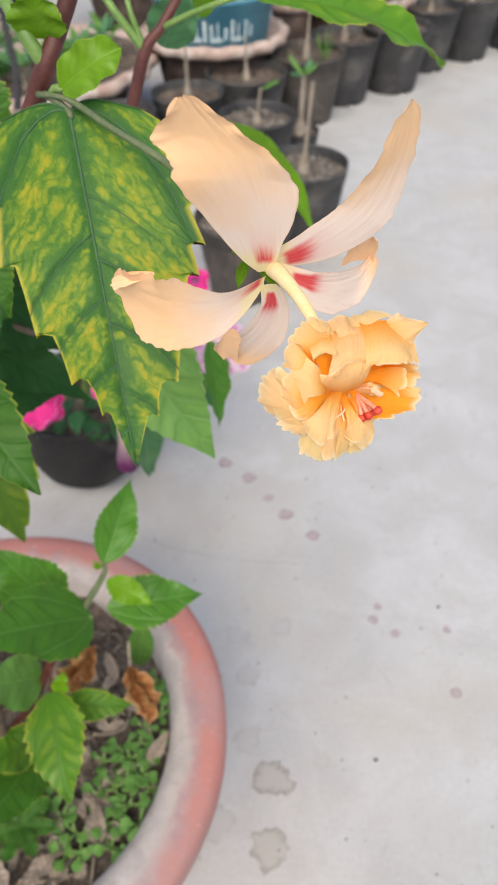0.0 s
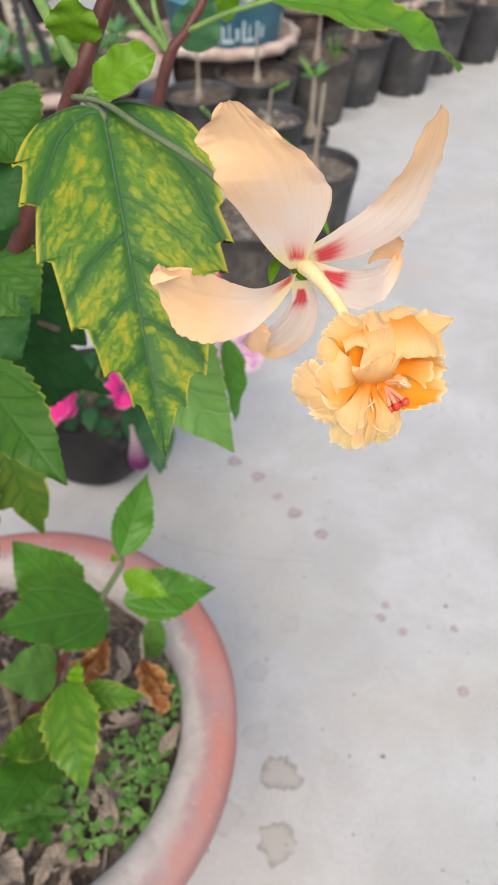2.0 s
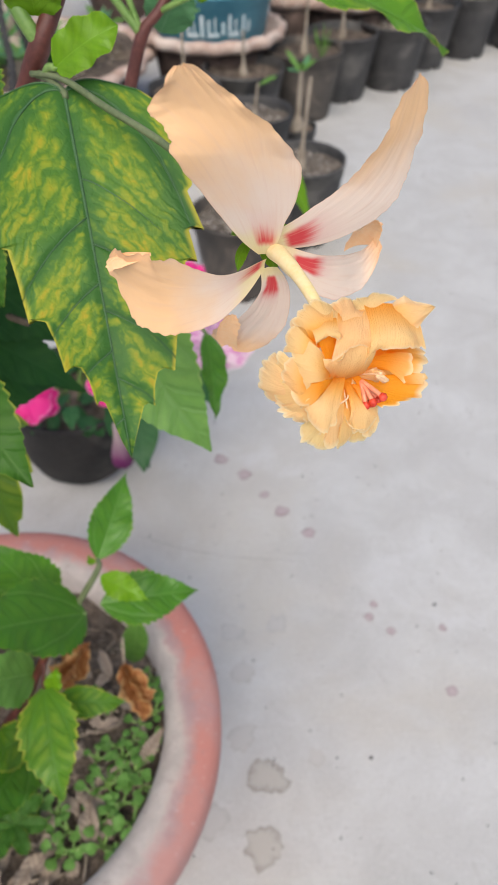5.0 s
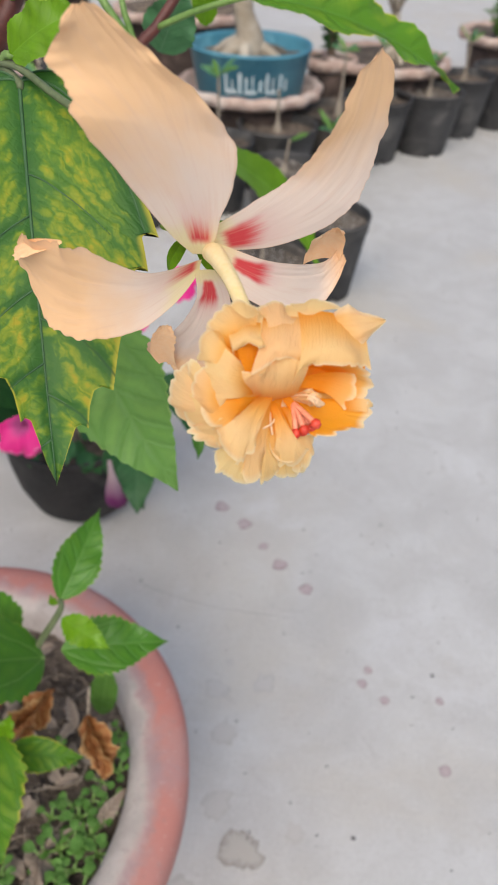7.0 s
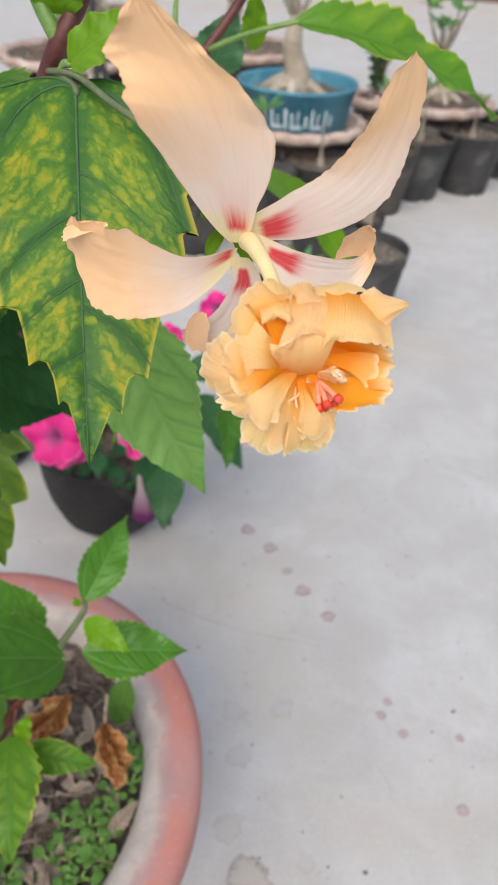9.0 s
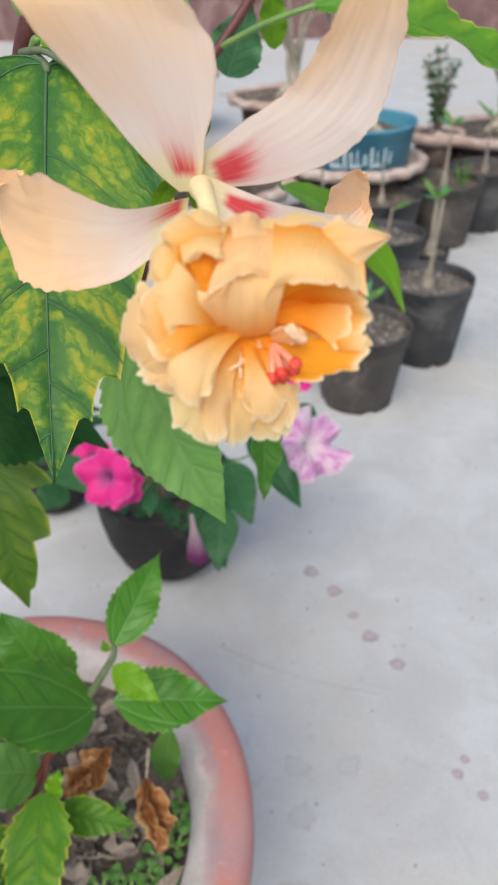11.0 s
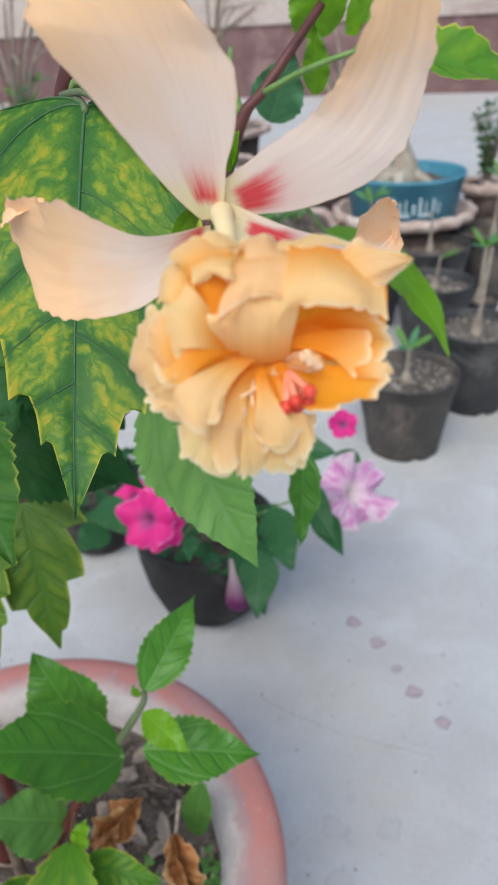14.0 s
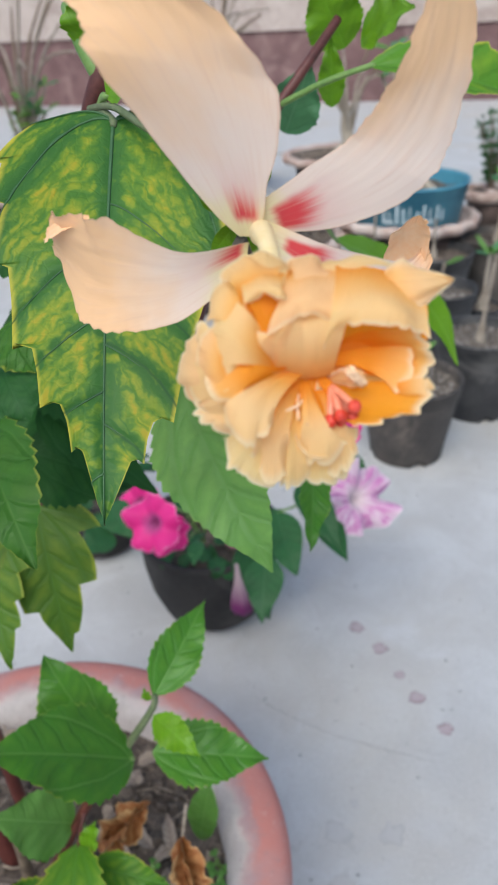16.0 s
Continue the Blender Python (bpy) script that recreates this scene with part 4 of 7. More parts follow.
for k, (x, y, s, n) in enumerate((
    (-0.050, 0.433, 0.013, 5), (-0.030, 0.411, 0.013, 6), (-0.052, 0.399, 0.015, 5), (-0.061, 0.390, 0.013, 4), (-0.026, 0.369, 0.016, 4), (-0.055, 0.367, 0.014, 4),
    (-0.093, 0.373, 0.012, 5), (-0.079, 0.361, 0.012, 4), (-0.082, 0.343, 0.014, 4), (-0.029, 0.482, 0.01, 4), (-0.021, 0.466, 0.01, 5), (-0.036, 0.440, 0.01, 4),
    (-0.122, 0.407, 0.011, 4), (-0.107, 0.383, 0.01, 5), (-0.026, 0.424, 0.009, 4), (-0.028, 0.501, 0.01, 3), (-0.066, 0.470, 0.008, 4), (-0.079, 0.483, 0.008, 3),
    (-0.040, 0.405, 0.011, 4), (-0.034, 0.455, 0.011, 4), (-0.021, 0.440, 0.010, 5), (-0.043, 0.424, 0.011, 4), (-0.020, 0.398, 0.011, 5), (-0.037, 0.385, 0.012, 4),
    (-0.046, 0.372, 0.011, 5), (-0.066, 0.421, 0.010, 4), (-0.071, 0.346, 0.012, 4), (-0.047, 0.350, 0.012, 5), (-0.024, 0.484, 0.010, 4),
)):
    weed((x, y, 0.245), s, n, 100 + 10 * k)
broad = thing("weed", (-0.0500, 0.5320, 0.2450), "single broad pale green seedling leaf by the pot rim", "weed", "weeds in the big pot")
leaf("leaf", (-0.0490, 0.5160, 0.2500), (-0.0358, 0.5168, 0.3238), 0.026, WEED, broad, prof=ROUND, teeth=0, bite=0, nu=14)
rosette = thing("weed", (-0.1280, 0.3670, 0.2450), "dark green fleshy weed rosette in the pot soil", "weed", "weeds in the big pot")
for k in range(7):
    a = Vector((-0.1210, 0.3590, 0.2620))
    d = Vector((math.cos(0.9 * k), math.sin(0.9 * k), 0.15)) * 0.029
    leaf("leaf", a, a + d, 0.014, MID, rosette, (0, -0.3, 1), 0.003, ROUND, 0, 0, k, 0.15, nu=12, nv=7)


def dry_leaf(base, tip, width, seed, label, hang=None):
    root = thing("dry_leaf", base, label, "dry leaf", "curled dry leaves in the big pot")
    b, t = Vector(base), Vector(tip)
    f = Vector((0.35, -0.6, 0.6))
    sheets = [blade(b, (b + t) / 2 + f * 0.010, t, f, width, PLUMP, 40, 19, 1.5, 0.5, 0.0022, 2.5, seed=seed, twist=70, jag=0.08, pleat=0.0022),
              blade(b, (b + t) / 2 + f * 0.012, t + Vector((0.006, 0.003, 0.002)), (-0.5, -0.5, 0.5), width * 0.8, PLUMP, 40, 17, 1.7, 0.4, 0.0022, 2.0, seed=seed + 1, twist=-60, jag=0.08, pleat=0.002)]
    for pts, *_ in sheets:
        for i, p in enumerate(pts):
            q = Vector(p) * 95 + Vector((seed, 0, 0))
            pts[i] = Vector(p) + 0.0042 * noise.noise_vector(q) + 0.0018 * noise.noise_vector(q * 3)
    local(make("dry_blade", sheets, DRY), root)
    if hang is not None:
        local(make("leaf_stalk", [tube(bow([hang, (Vector(hang) + b) / 2, b], 6), [0.0013] * 6, 6)], TWIG), root)


dry_leaf((-0.0430, 0.4766, 0.3192), (-0.0252, 0.4431, 0.2818), 0.0165, 11, "curled crisp orange-brown dead hibiscus leaf in the pot", (-0.0452, 0.4922, 0.3345))
dry_leaf((-0.0735, 0.4885, 0.3273), (-0.1091, 0.4575, 0.3089), 0.0155, 15, "folded red-brown dead hibiscus leaf in the pot")


# ---- young hibiscus shoot in the big pot ----
young = thing("hibiscus_seedling", (-0.1600, 0.4470, 0.2450), "young hibiscus plant with toothed green leaves growing in the red-rimmed pot", "plant")
TOP = (-0.0385, 0.4543, 0.4847)
stem = [(-0.1600, 0.4480, 0.2430), (-0.1127, 0.4284, 0.3421), (-0.0877, 0.4367, 0.3969), (-0.0626, 0.4446, 0.4419), TOP, (-0.0384, 0.4595, 0.4923)]
local(make("stem", [tube(bow(stem[:4], 14), np.linspace(0.0042, 0.0027, 14), 10, 1, 0.04)], BARK, label="red-brown woody stem"), young)
local(make("shoot", [tube(bow(stem[3:], 10), np.linspace(0.0028, 0.0016, 10), 9)], STALK, label="green upper shoot"), young)
local(make("side_stem", [tube(bow([(-0.1640, 0.4400, 0.2430), (-0.1406, 0.4213, 0.3488), (-0.1427, 0.4214, 0.3854)], 8), np.linspace(0.005, 0.003, 8), 9)], BROWN_STEM), young)
YF = (0.1, -0.55, 0.83)
leaf("leaf", (-0.0383, 0.4589, 0.4918), (-0.0234, 0.5144, 0.5235), 0.031, GREEN, young, (0.3, -0.85, 0.4), 0.004, POINTED, teeth=13, bite=0.13, seed=1, fold=0.3)
leaf("leaf", (-0.0399, 0.4495, 0.4508), (0.0290, 0.4733, 0.4395), 0.040, GREEN, young, (-0.05, -0.5, 0.86), 0.010, POINTED, teeth=15, bite=0.14, seed=2, fold=0.18)
leaf("leaf", (-0.0349, 0.4493, 0.4865), (0.0010, 0.4340, 0.4812), 0.019, FRESH, young, YF, 0.006, POINTED, seed=3, teeth=9, bite=0.18)
leaf("leaf", (-0.0501, 0.4428, 0.4493), (-0.1032, 0.3862, 0.5077), 0.057, GREEN, young, (-0.05, -0.45, 0.9), 0.014, seed=4, stalk=(-0.0626, 0.4446, 0.4419))
leaf("leaf", (-0.0813, 0.4574, 0.4377), (-0.1174, 0.4655, 0.4974), 0.050, GREEN, young, (0.2, -0.7, 0.7), 0.010, seed=5, stalk=(-0.0625, 0.4429, 0.4408))
leaf("leaf", (-0.0997, 0.4336, 0.3755), (-0.1263, 0.3962, 0.4256), 0.044, WEED, young, YF, 0.008, seed=6)
leaf("leaf", (-0.0890, 0.4211, 0.3772), (-0.0610, 0.3469, 0.3544), 0.046, PARTLY, young, (0.15, -0.8, 0.55), 0.012, OVATE, 11, 0.18, seed=7, stalk=(-0.0889, 0.4331, 0.3930), stem_mat=BARK)
leaf("leaf", (-0.0843, 0.4225, 0.3534), (-0.0301, 0.4291, 0.3434), 0.026, PARTLY, young, YF, 0.008, seed=8, stalk=(-0.0935, 0.4340, 0.3796))
leaf("leaf", (-0.0991, 0.3965, 0.3458), (-0.1186, 0.3521, 0.4025), 0.034, PARTLY, young, YF, 0.010, seed=9)
leaf("leaf", (-0.1014, 0.3840, 0.3413), (-0.1056, 0.3100, 0.3941), 0.046, GREEN, young, YF, 0.010, seed=10)
leaf("leaf", (-0.0829, 0.4194, 0.3745), (-0.0755, 0.4264, 0.3993), 0.014, FRESH, young, YF, 0.002, seed=11, teeth=5)
leaf("leaf", (-0.1154, 0.4146, 0.3596), (-0.1172, 0.4179, 0.3854), 0.014, FRESH, young, YF, 0.002, seed=12, teeth=5)
leaf("leaf", (-0.1066, 0.4124, 0.3555), (-0.0988, 0.3978, 0.3577), 0.012, FRESH, young, YF, 0.002, seed=13, teeth=5)
leaf("leaf", (-0.0410, 0.4565, 0.4896), (-0.0426, 0.4561, 0.4999), 0.006, FRESH, young, YF, 0.001, seed=14, teeth=5, nu=24)


# ---- the flowering hibiscus bush ----
BROADLEAF = ((0, 0.10), (0.05, 0.5), (0.15, 0.86), (0.3, 1.0), (0.55, 1.0), (0.75, 0.88), (0.88, 0.62), (0.95, 0.36), (1, 0.03))
bush = thing("hibiscus_bush", POT + Vector((-0.02, 0.02, 0.24)), "tall hibiscus bush with yellowing toothed leaves rooted in the red-rimmed pot", "plant")
N1, N2 = (-0.0034, 0.4274, 0.8280), (0.0090, 0.5596, 0.7962)
trunk = [POT + Vector((-0.02, 0.02, 0.22)), (-0.2479, 0.4721, 0.5224), (-0.1403, 0.4643, 0.6365), (-0.0758, 0.4604, 0.7090), (-0.0334, 0.4417, 0.7743), (-0.0143, 0.4307, 0.8083), N1, (0.0020, 0.4318, 0.8385), (0.0098, 0.4373, 0.8543), (0.0153, 0.4512, 0.8679)]
local(make("main_branch", [tube(bow(trunk, 60), np.interp(np.linspace(0, 1, 60), (0, 0.6, 0.66, 0.70, 1), (0.0080, 0.0038, 0.0039, 0.0033, 0.0028)), 14, 2, 0.02)], BARK, label="red-brown woody branch"), bush)
local(make("twig", [tube(bow([N1, (-0.0099, 0.4285, 0.8394), (-0.0185, 0.4387, 0.8490)], 8), np.linspace(0.0030, 0.0022, 8), 9)], GREEN_STEM, label="green side twig"), bush)
second = [POT + Vector((0.0, 0.03, 0.23)), (-0.1739, 0.4633, 0.4991), (-0.1282, 0.4771, 0.5682), (-0.1058, 0.4969, 0.6064), (-0.0357, 0.5168, 0.6741), (-0.0142, 0.5411, 0.7290), (-0.0007, 0.5540, 0.7673), N2, (0.0182, 0.5638, 0.8068), (0.0296, 0.5742, 0.8232), (0.0401, 0.5938, 0.8412)]
local(make("side_branch", [tube(bow(second, 60), np.interp(np.linspace(0, 1, 60), (0, 0.66, 0.70, 0.74, 1), (0.0050, 0.0033, 0.0034, 0.0027, 0.0022)), 12, 3, 0.02)], BARK, label="red-brown side branch"), bush)
local(make("twig", [tube(bow([N2, (0.0012, 0.5608, 0.8062), (-0.0063, 0.5617, 0.8160), (-0.0165, 0.5725, 0.8284)], 8), np.linspace(0.0024, 0.0018, 8), 8)], GREEN_STEM, label="green side twig"), bush)
local(make("twig", [tube(bow([N2, (0.0059, 0.5613, 0.8048), (0.0022, 0.5633, 0.8157), (-0.0003, 0.5753, 0.8254)], 8), np.linspace(0.0018, 0.0013, 8), 8)], GREEN_STEM, label="green side twig"), bush)
local(make("twig", [tube(bow([(-0.1057, 0.4984, 0.6915), (-0.0820, 0.4895, 0.6794), (-0.0546, 0.4834, 0.6720)], 8), np.linspace(0.0024, 0.0018, 8), 8)], BROWN_STEM), bush)

B1, T1 = (0.006, 0.414, 0.817), (0.033, 0.328, 0.727)
big_leaf = leaf("leaf", B1, T1, 0.073, CHLOROTIC, bush, (0.22, -0.62, 0.75), 0.010, TOOTHED, 0, 0, 21, 0.10, 0.05, 0.002, 2.0, label="large yellowing hibiscus leaf, green along the veins", nu=190, nv=17, stalk=(-0.0086, 0.4284, 0.8188), stem_mat=STALK, prof_other=TOOTHED_TOO, ears=0.24, hooks=(0.148, 0.264, 0.417, 0.608, 0.736, 0.834), hooks_other=(0.418, 0.504, 0.775, 0.86))
face1 = Vector((0.22, -0.62, 0.75)).normalized()
sheet1 = blade(B1, (Vector(B1) + Vector(T1)) / 2 + face1 * 0.010, T1, face1, 0.073, TOOTHED, 190, 17, 0.10, 0.05, 0.002, 2.0, 0, 0, 21, 0.0, prof_other=TOOTHED_TOO, ears=0.24, hooks=(0.148, 0.264, 0.417, 0.608, 0.736, 0.834), hooks_other=(0.418, 0.504, 0.775, 0.86))
vein(sheet1, 190, 17, [(0.0, 0.97 * k / 40) for k in range(41)], 0.00062, 0.00016, big_leaf)
for side in (1, -1):
    for a, bend, end in ((1.02, -0.95, 0.40), (1.5, -0.35, 0.24)):
        line = [end * k / 20 for k in range(21)]
        vein(sheet1, 190, 17, [(side * f * math.sin(a + bend * f), f * math.cos(a + bend * f)) for f in line], 0.00040, 0.0001, big_leaf)
    for k in range(1, 5):
        y0 = (k + (1.0 if side > 0 else 1.4)) / 5.6 - (0.0 if side > 0 else 0.178)
        reach = (0.18, 0.13, 0.08, 0.04)[k - 1]
        vein(sheet1, 190, 17, [(side * x, y0 + 0.55 * x + 2.2 * x * x) for x in np.linspace(0, reach, 14)], 0.0003, 0.00008, big_leaf)
leaf("leaf", (0.0036, 0.4164, 0.8239), (0.0265, 0.4173, 0.8370), 0.0150, FRESH, bush, (0.1, -0.8, 0.6), 0.006, BROADLEAF, seed=22, teeth=19, bite=0.05, stalk=(-0.0017, 0.4213, 0.8201))
leaf("leaf", (-0.0039, 0.4296, 0.8364), (-0.0017, 0.4236, 0.8538), 0.020, FRESH, bush, (0.1, -0.9, 0.4), 0.004, seed=23, teeth=7)
leaf("leaf", (-0.0072, 0.4734, 0.6982), (0.0492, 0.4281, 0.6324), 0.056, PALE, bush, (-0.25, -0.72, 0.65), 0.012, OVATE, 17, 0.10, 24, 0.10, stalk=(-0.0283, 0.4835, 0.6953))
leaf("leaf", (0.0325, 0.5709, 0.6065), (0.0405, 0.5339, 0.5599), 0.024, GREEN, bush, (0.7, -0.55, 0.4), 0.004, seed=25, fold=0.3, stalk=(0.0133, 0.5643, 0.6361))
leaf("leaf", (0.0230, 0.6830, 0.7100), (0.1106, 0.7353, 0.6027), 0.037, FRESH, bush, (0.25, -0.55, 0.8), 0.03, OVATE, 17, 0.07, 26, 0.12, stalk=(0.0154, 0.6361, 0.7428), by=(0.0734, 0.7420, 0.6590))
leaf("leaf", (0.0621, 0.5566, 0.8224), (0.1711, 0.5972, 0.7797), 0.036, PARTLY, bush, (0.15, -0.45, 0.88), 0.022, OVATE, 15, 0.18, 27, 0.35, ruffle=0.003, stalk=(0.0167, 0.5633, 0.8056))
leaf("leaf", (0.0147, 0.5861, 0.7908), (0.0294, 0.5823, 0.8230), 0.027, BLUISH, bush, (0.3, -0.85, 0.35), 0.004, seed=28, teeth=9, bite=0.08)
leaf("leaf", (0.0358, 0.6030, 0.8011), (0.0366, 0.5947, 0.8338), 0.014, FRESH, bush, (0.2, -0.9, 0.3), 0.004, seed=29, teeth=9)
leaf("leaf", (0.0397, 0.6157, 0.8281), (0.0259, 0.6019, 0.8599), 0.030, FRESH, bush, (0.1, -0.9, 0.3), 0.004, seed=30)
leaf("leaf", (0.0483, 0.6129, 0.8317), (0.0761, 0.5969, 0.8454), 0.026, FRESH, bush, (0.1, -0.8, 0.6), 0.004, seed=31)
leaf("leaf", (-0.0763, 0.4144, 0.7015), (-0.0214, 0.3628, 0.6717), 0.036, MID, bush, (0.35, -0.72, 0.6), 0.010, OVATE, 13, 0.14, 33, 0.15)
leaf("leaf", (-0.1096, 0.4810, 0.6037), (-0.0878, 0.4565, 0.5178), 0.056, OLIVE, bush, (0.3, -0.7, 0.6), 0.012, HEART, 3, 0.5, 34, 0.12, nu=84)
leaf("leaf", (-0.1455, 0.4753, 0.5977), (-0.1058, 0.4250, 0.5308), 0.050, OLIVE, bush, (0.2, -0.8, 0.5), 0.010, HEART, 6, 0.4, 35, 0.12, nu=80)
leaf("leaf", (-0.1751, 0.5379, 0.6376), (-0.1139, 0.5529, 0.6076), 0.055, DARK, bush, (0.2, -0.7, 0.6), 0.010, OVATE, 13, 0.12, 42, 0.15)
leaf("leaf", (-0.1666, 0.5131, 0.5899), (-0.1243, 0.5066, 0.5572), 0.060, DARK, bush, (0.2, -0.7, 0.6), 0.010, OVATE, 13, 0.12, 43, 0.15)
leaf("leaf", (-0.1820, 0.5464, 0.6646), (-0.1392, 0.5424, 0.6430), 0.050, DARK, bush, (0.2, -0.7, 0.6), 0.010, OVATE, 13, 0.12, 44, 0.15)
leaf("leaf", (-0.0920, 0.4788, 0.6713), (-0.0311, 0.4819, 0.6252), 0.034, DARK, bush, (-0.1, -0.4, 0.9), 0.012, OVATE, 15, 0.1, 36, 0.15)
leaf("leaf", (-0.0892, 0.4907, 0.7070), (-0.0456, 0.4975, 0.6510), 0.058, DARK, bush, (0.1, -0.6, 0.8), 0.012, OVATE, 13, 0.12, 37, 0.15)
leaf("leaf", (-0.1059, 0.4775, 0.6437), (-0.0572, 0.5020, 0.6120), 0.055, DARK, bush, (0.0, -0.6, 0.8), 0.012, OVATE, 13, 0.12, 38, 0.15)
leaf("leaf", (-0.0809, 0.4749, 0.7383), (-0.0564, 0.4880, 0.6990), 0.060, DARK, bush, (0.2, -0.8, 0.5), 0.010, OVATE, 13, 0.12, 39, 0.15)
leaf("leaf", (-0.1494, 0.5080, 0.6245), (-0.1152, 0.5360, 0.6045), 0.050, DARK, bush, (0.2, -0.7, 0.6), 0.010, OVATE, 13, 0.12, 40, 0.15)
leaf("leaf", (-0.0809, 0.4554, 0.7055), (-0.0578, 0.4695, 0.7103), 0.040, GREEN, bush, (0.2, -0.7, 0.6), 0.008, OVATE, 11, 0.12, 41, 0.15)

for k, (b, e, w, mat) in enumerate((
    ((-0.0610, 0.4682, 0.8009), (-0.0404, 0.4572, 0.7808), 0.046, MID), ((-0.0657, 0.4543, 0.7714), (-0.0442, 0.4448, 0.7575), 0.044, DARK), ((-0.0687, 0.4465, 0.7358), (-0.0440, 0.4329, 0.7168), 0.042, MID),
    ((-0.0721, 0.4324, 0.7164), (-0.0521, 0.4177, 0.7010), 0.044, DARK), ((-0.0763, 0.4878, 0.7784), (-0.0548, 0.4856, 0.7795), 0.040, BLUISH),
)):
    leaf("leaf", b, e, w, mat, bush, (0.25, -0.75, 0.55), 0.008, OVATE, 13, 0.12, 60 + k, 0.15)


# ---- the hibiscus flower ----
C = Vector((0.0785, 0.3245, 0.8085))
HEAD = Vector((0.0900, 0.2962, 0.8078))
THROAT = Vector((0.0968, 0.2938, 0.7936))
HEART_OF_CREST = Vector((0.0984, 0.2901, 0.7949))
AXIS = (HEAD - C).normalized()
SIDE = AXIS.cross(Vector((0, 0, 1))).normalized()
RISE = SIDE.cross(AXIS).normalized()
SEEN = Vector((0.2, -0.80, 0.56)).normalized()
ACROSS = Vector((0, 0, 1)).cross(SEEN).normalized()
UPWARD = SEEN.cross(ACROSS)
flower = thing("hibiscus_flower", C, "peach hibiscus flower with red throat and a ruffled double orange crest", "flower")


def smooth_profile(pairs, u):
    """Half widths along a sheet, with the corners of the profile slightly rounded."""
    w = np.interp(u, [p for p, _ in pairs], [q for _, q in pairs])
    pad = np.concatenate([[w[0]] * 2, w, [w[-1]] * 2])
    return (pad[:-4] + 2 * pad[1:-3] + 3 * pad[2:-2] + 2 * pad[3:-1] + pad[4:]) / 9


def petal_sheet(spine, across, low, high, nu=96, nv=41, cup=0.0, ruffle=0.0010, crinkle=0.00022, bite=0.10, seed=0):
    """A petal: a bent middle line, the direction across it at each of its points, and its half widths in metres on both sides.
    Towards its free end the rim waves and is nibbled, and fine folds run along it."""
    rng = np.random.RandomState(seed)
    ph = rng.uniform(0, 40, 6)
    u = np.linspace(0, 1, nu)
    c = bow(spine, nu)
    t = np.gradient(c, axis=0)
    size = np.linalg.norm(t, axis=1).sum()
    t /= np.linalg.norm(t, axis=1)[:, None]
    at = np.linspace(0, 1, len(across))
    s = np.stack([np.interp(u, at, [v[k] for v in across]) for k in range(3)], 1)
    s /= np.linalg.norm(s, axis=1)[:, None]
    n = np.cross(s, t)
    n /= np.linalg.norm(n, axis=1)[:, None]
    n *= np.sign(n @ np.array(SEEN))[:, None]
    lo, hi = smooth_profile(low, u), smooth_profile(high, u)
    pts, uvs, edges = [], [], []
    for i in range(nu):
        free = min(1.0, max(0.0, (u[i] - 0.22) / 0.5))
        for q in np.linspace(-1, 1, nv):
            side = 3.0 if q > 0 else -3.0
            w = hi[i] if q > 0 else lo[i]
            nib = noise.noise(Vector((u[i] * 16, side, ph[0]))) + 0.7 * noise.noise(Vector((u[i] * 38, side, ph[1]))) + 0.45 * abs(noise.noise(Vector((u[i] * 80, side, ph[2]))))
            w *= 1 + bite * free * nib * abs(q) ** 3
            lift = cup * q * q * w
            lift += ruffle * free * abs(q) ** 2.2 * 1.6 * noise.noise(Vector((u[i] * 8, side, ph[3])))
            lift += ruffle * 0.5 * free * abs(q) ** 4 * noise.noise(Vector((u[i] * 24, side, ph[4])))
            lift += crinkle * (0.35 + free) * noise.noise(Vector((q * 5.0, u[i] * 2.2, ph[5])))
            lift += crinkle * 0.45 * free * noise.noise(Vector((q * 13.0, u[i] * 3.5, ph[5])))
            lift += crinkle * 0.8 * free**2 * noise.noise(Vector((q * 5.0, u[i] * 15, ph[0])))
            end = max(0.0, (u[i] - 0.9) * 10)
            slip = 0.05 * size * bite * 4 * end * (noise.noise(Vector((q * 4, ph[1], 0))) + 0.5 * noise.noise(Vector((q * 11, ph[2], 0))))
            pts.append(c[i] + s[i] * q * w + n[i] * lift + t[i] * slip)
            uvs.append((0.5 + q * w / size, u[i]))
            edges.append(max(abs(q), end))
    return pts, grid_faces(nu, nv), uvs, edges


def free_petal(spine, across, low, high, mat, seed, name="petal", **more):
    return local(make(name, [petal_sheet(spine, across, low, high, seed=seed, **more)], mat), flower)


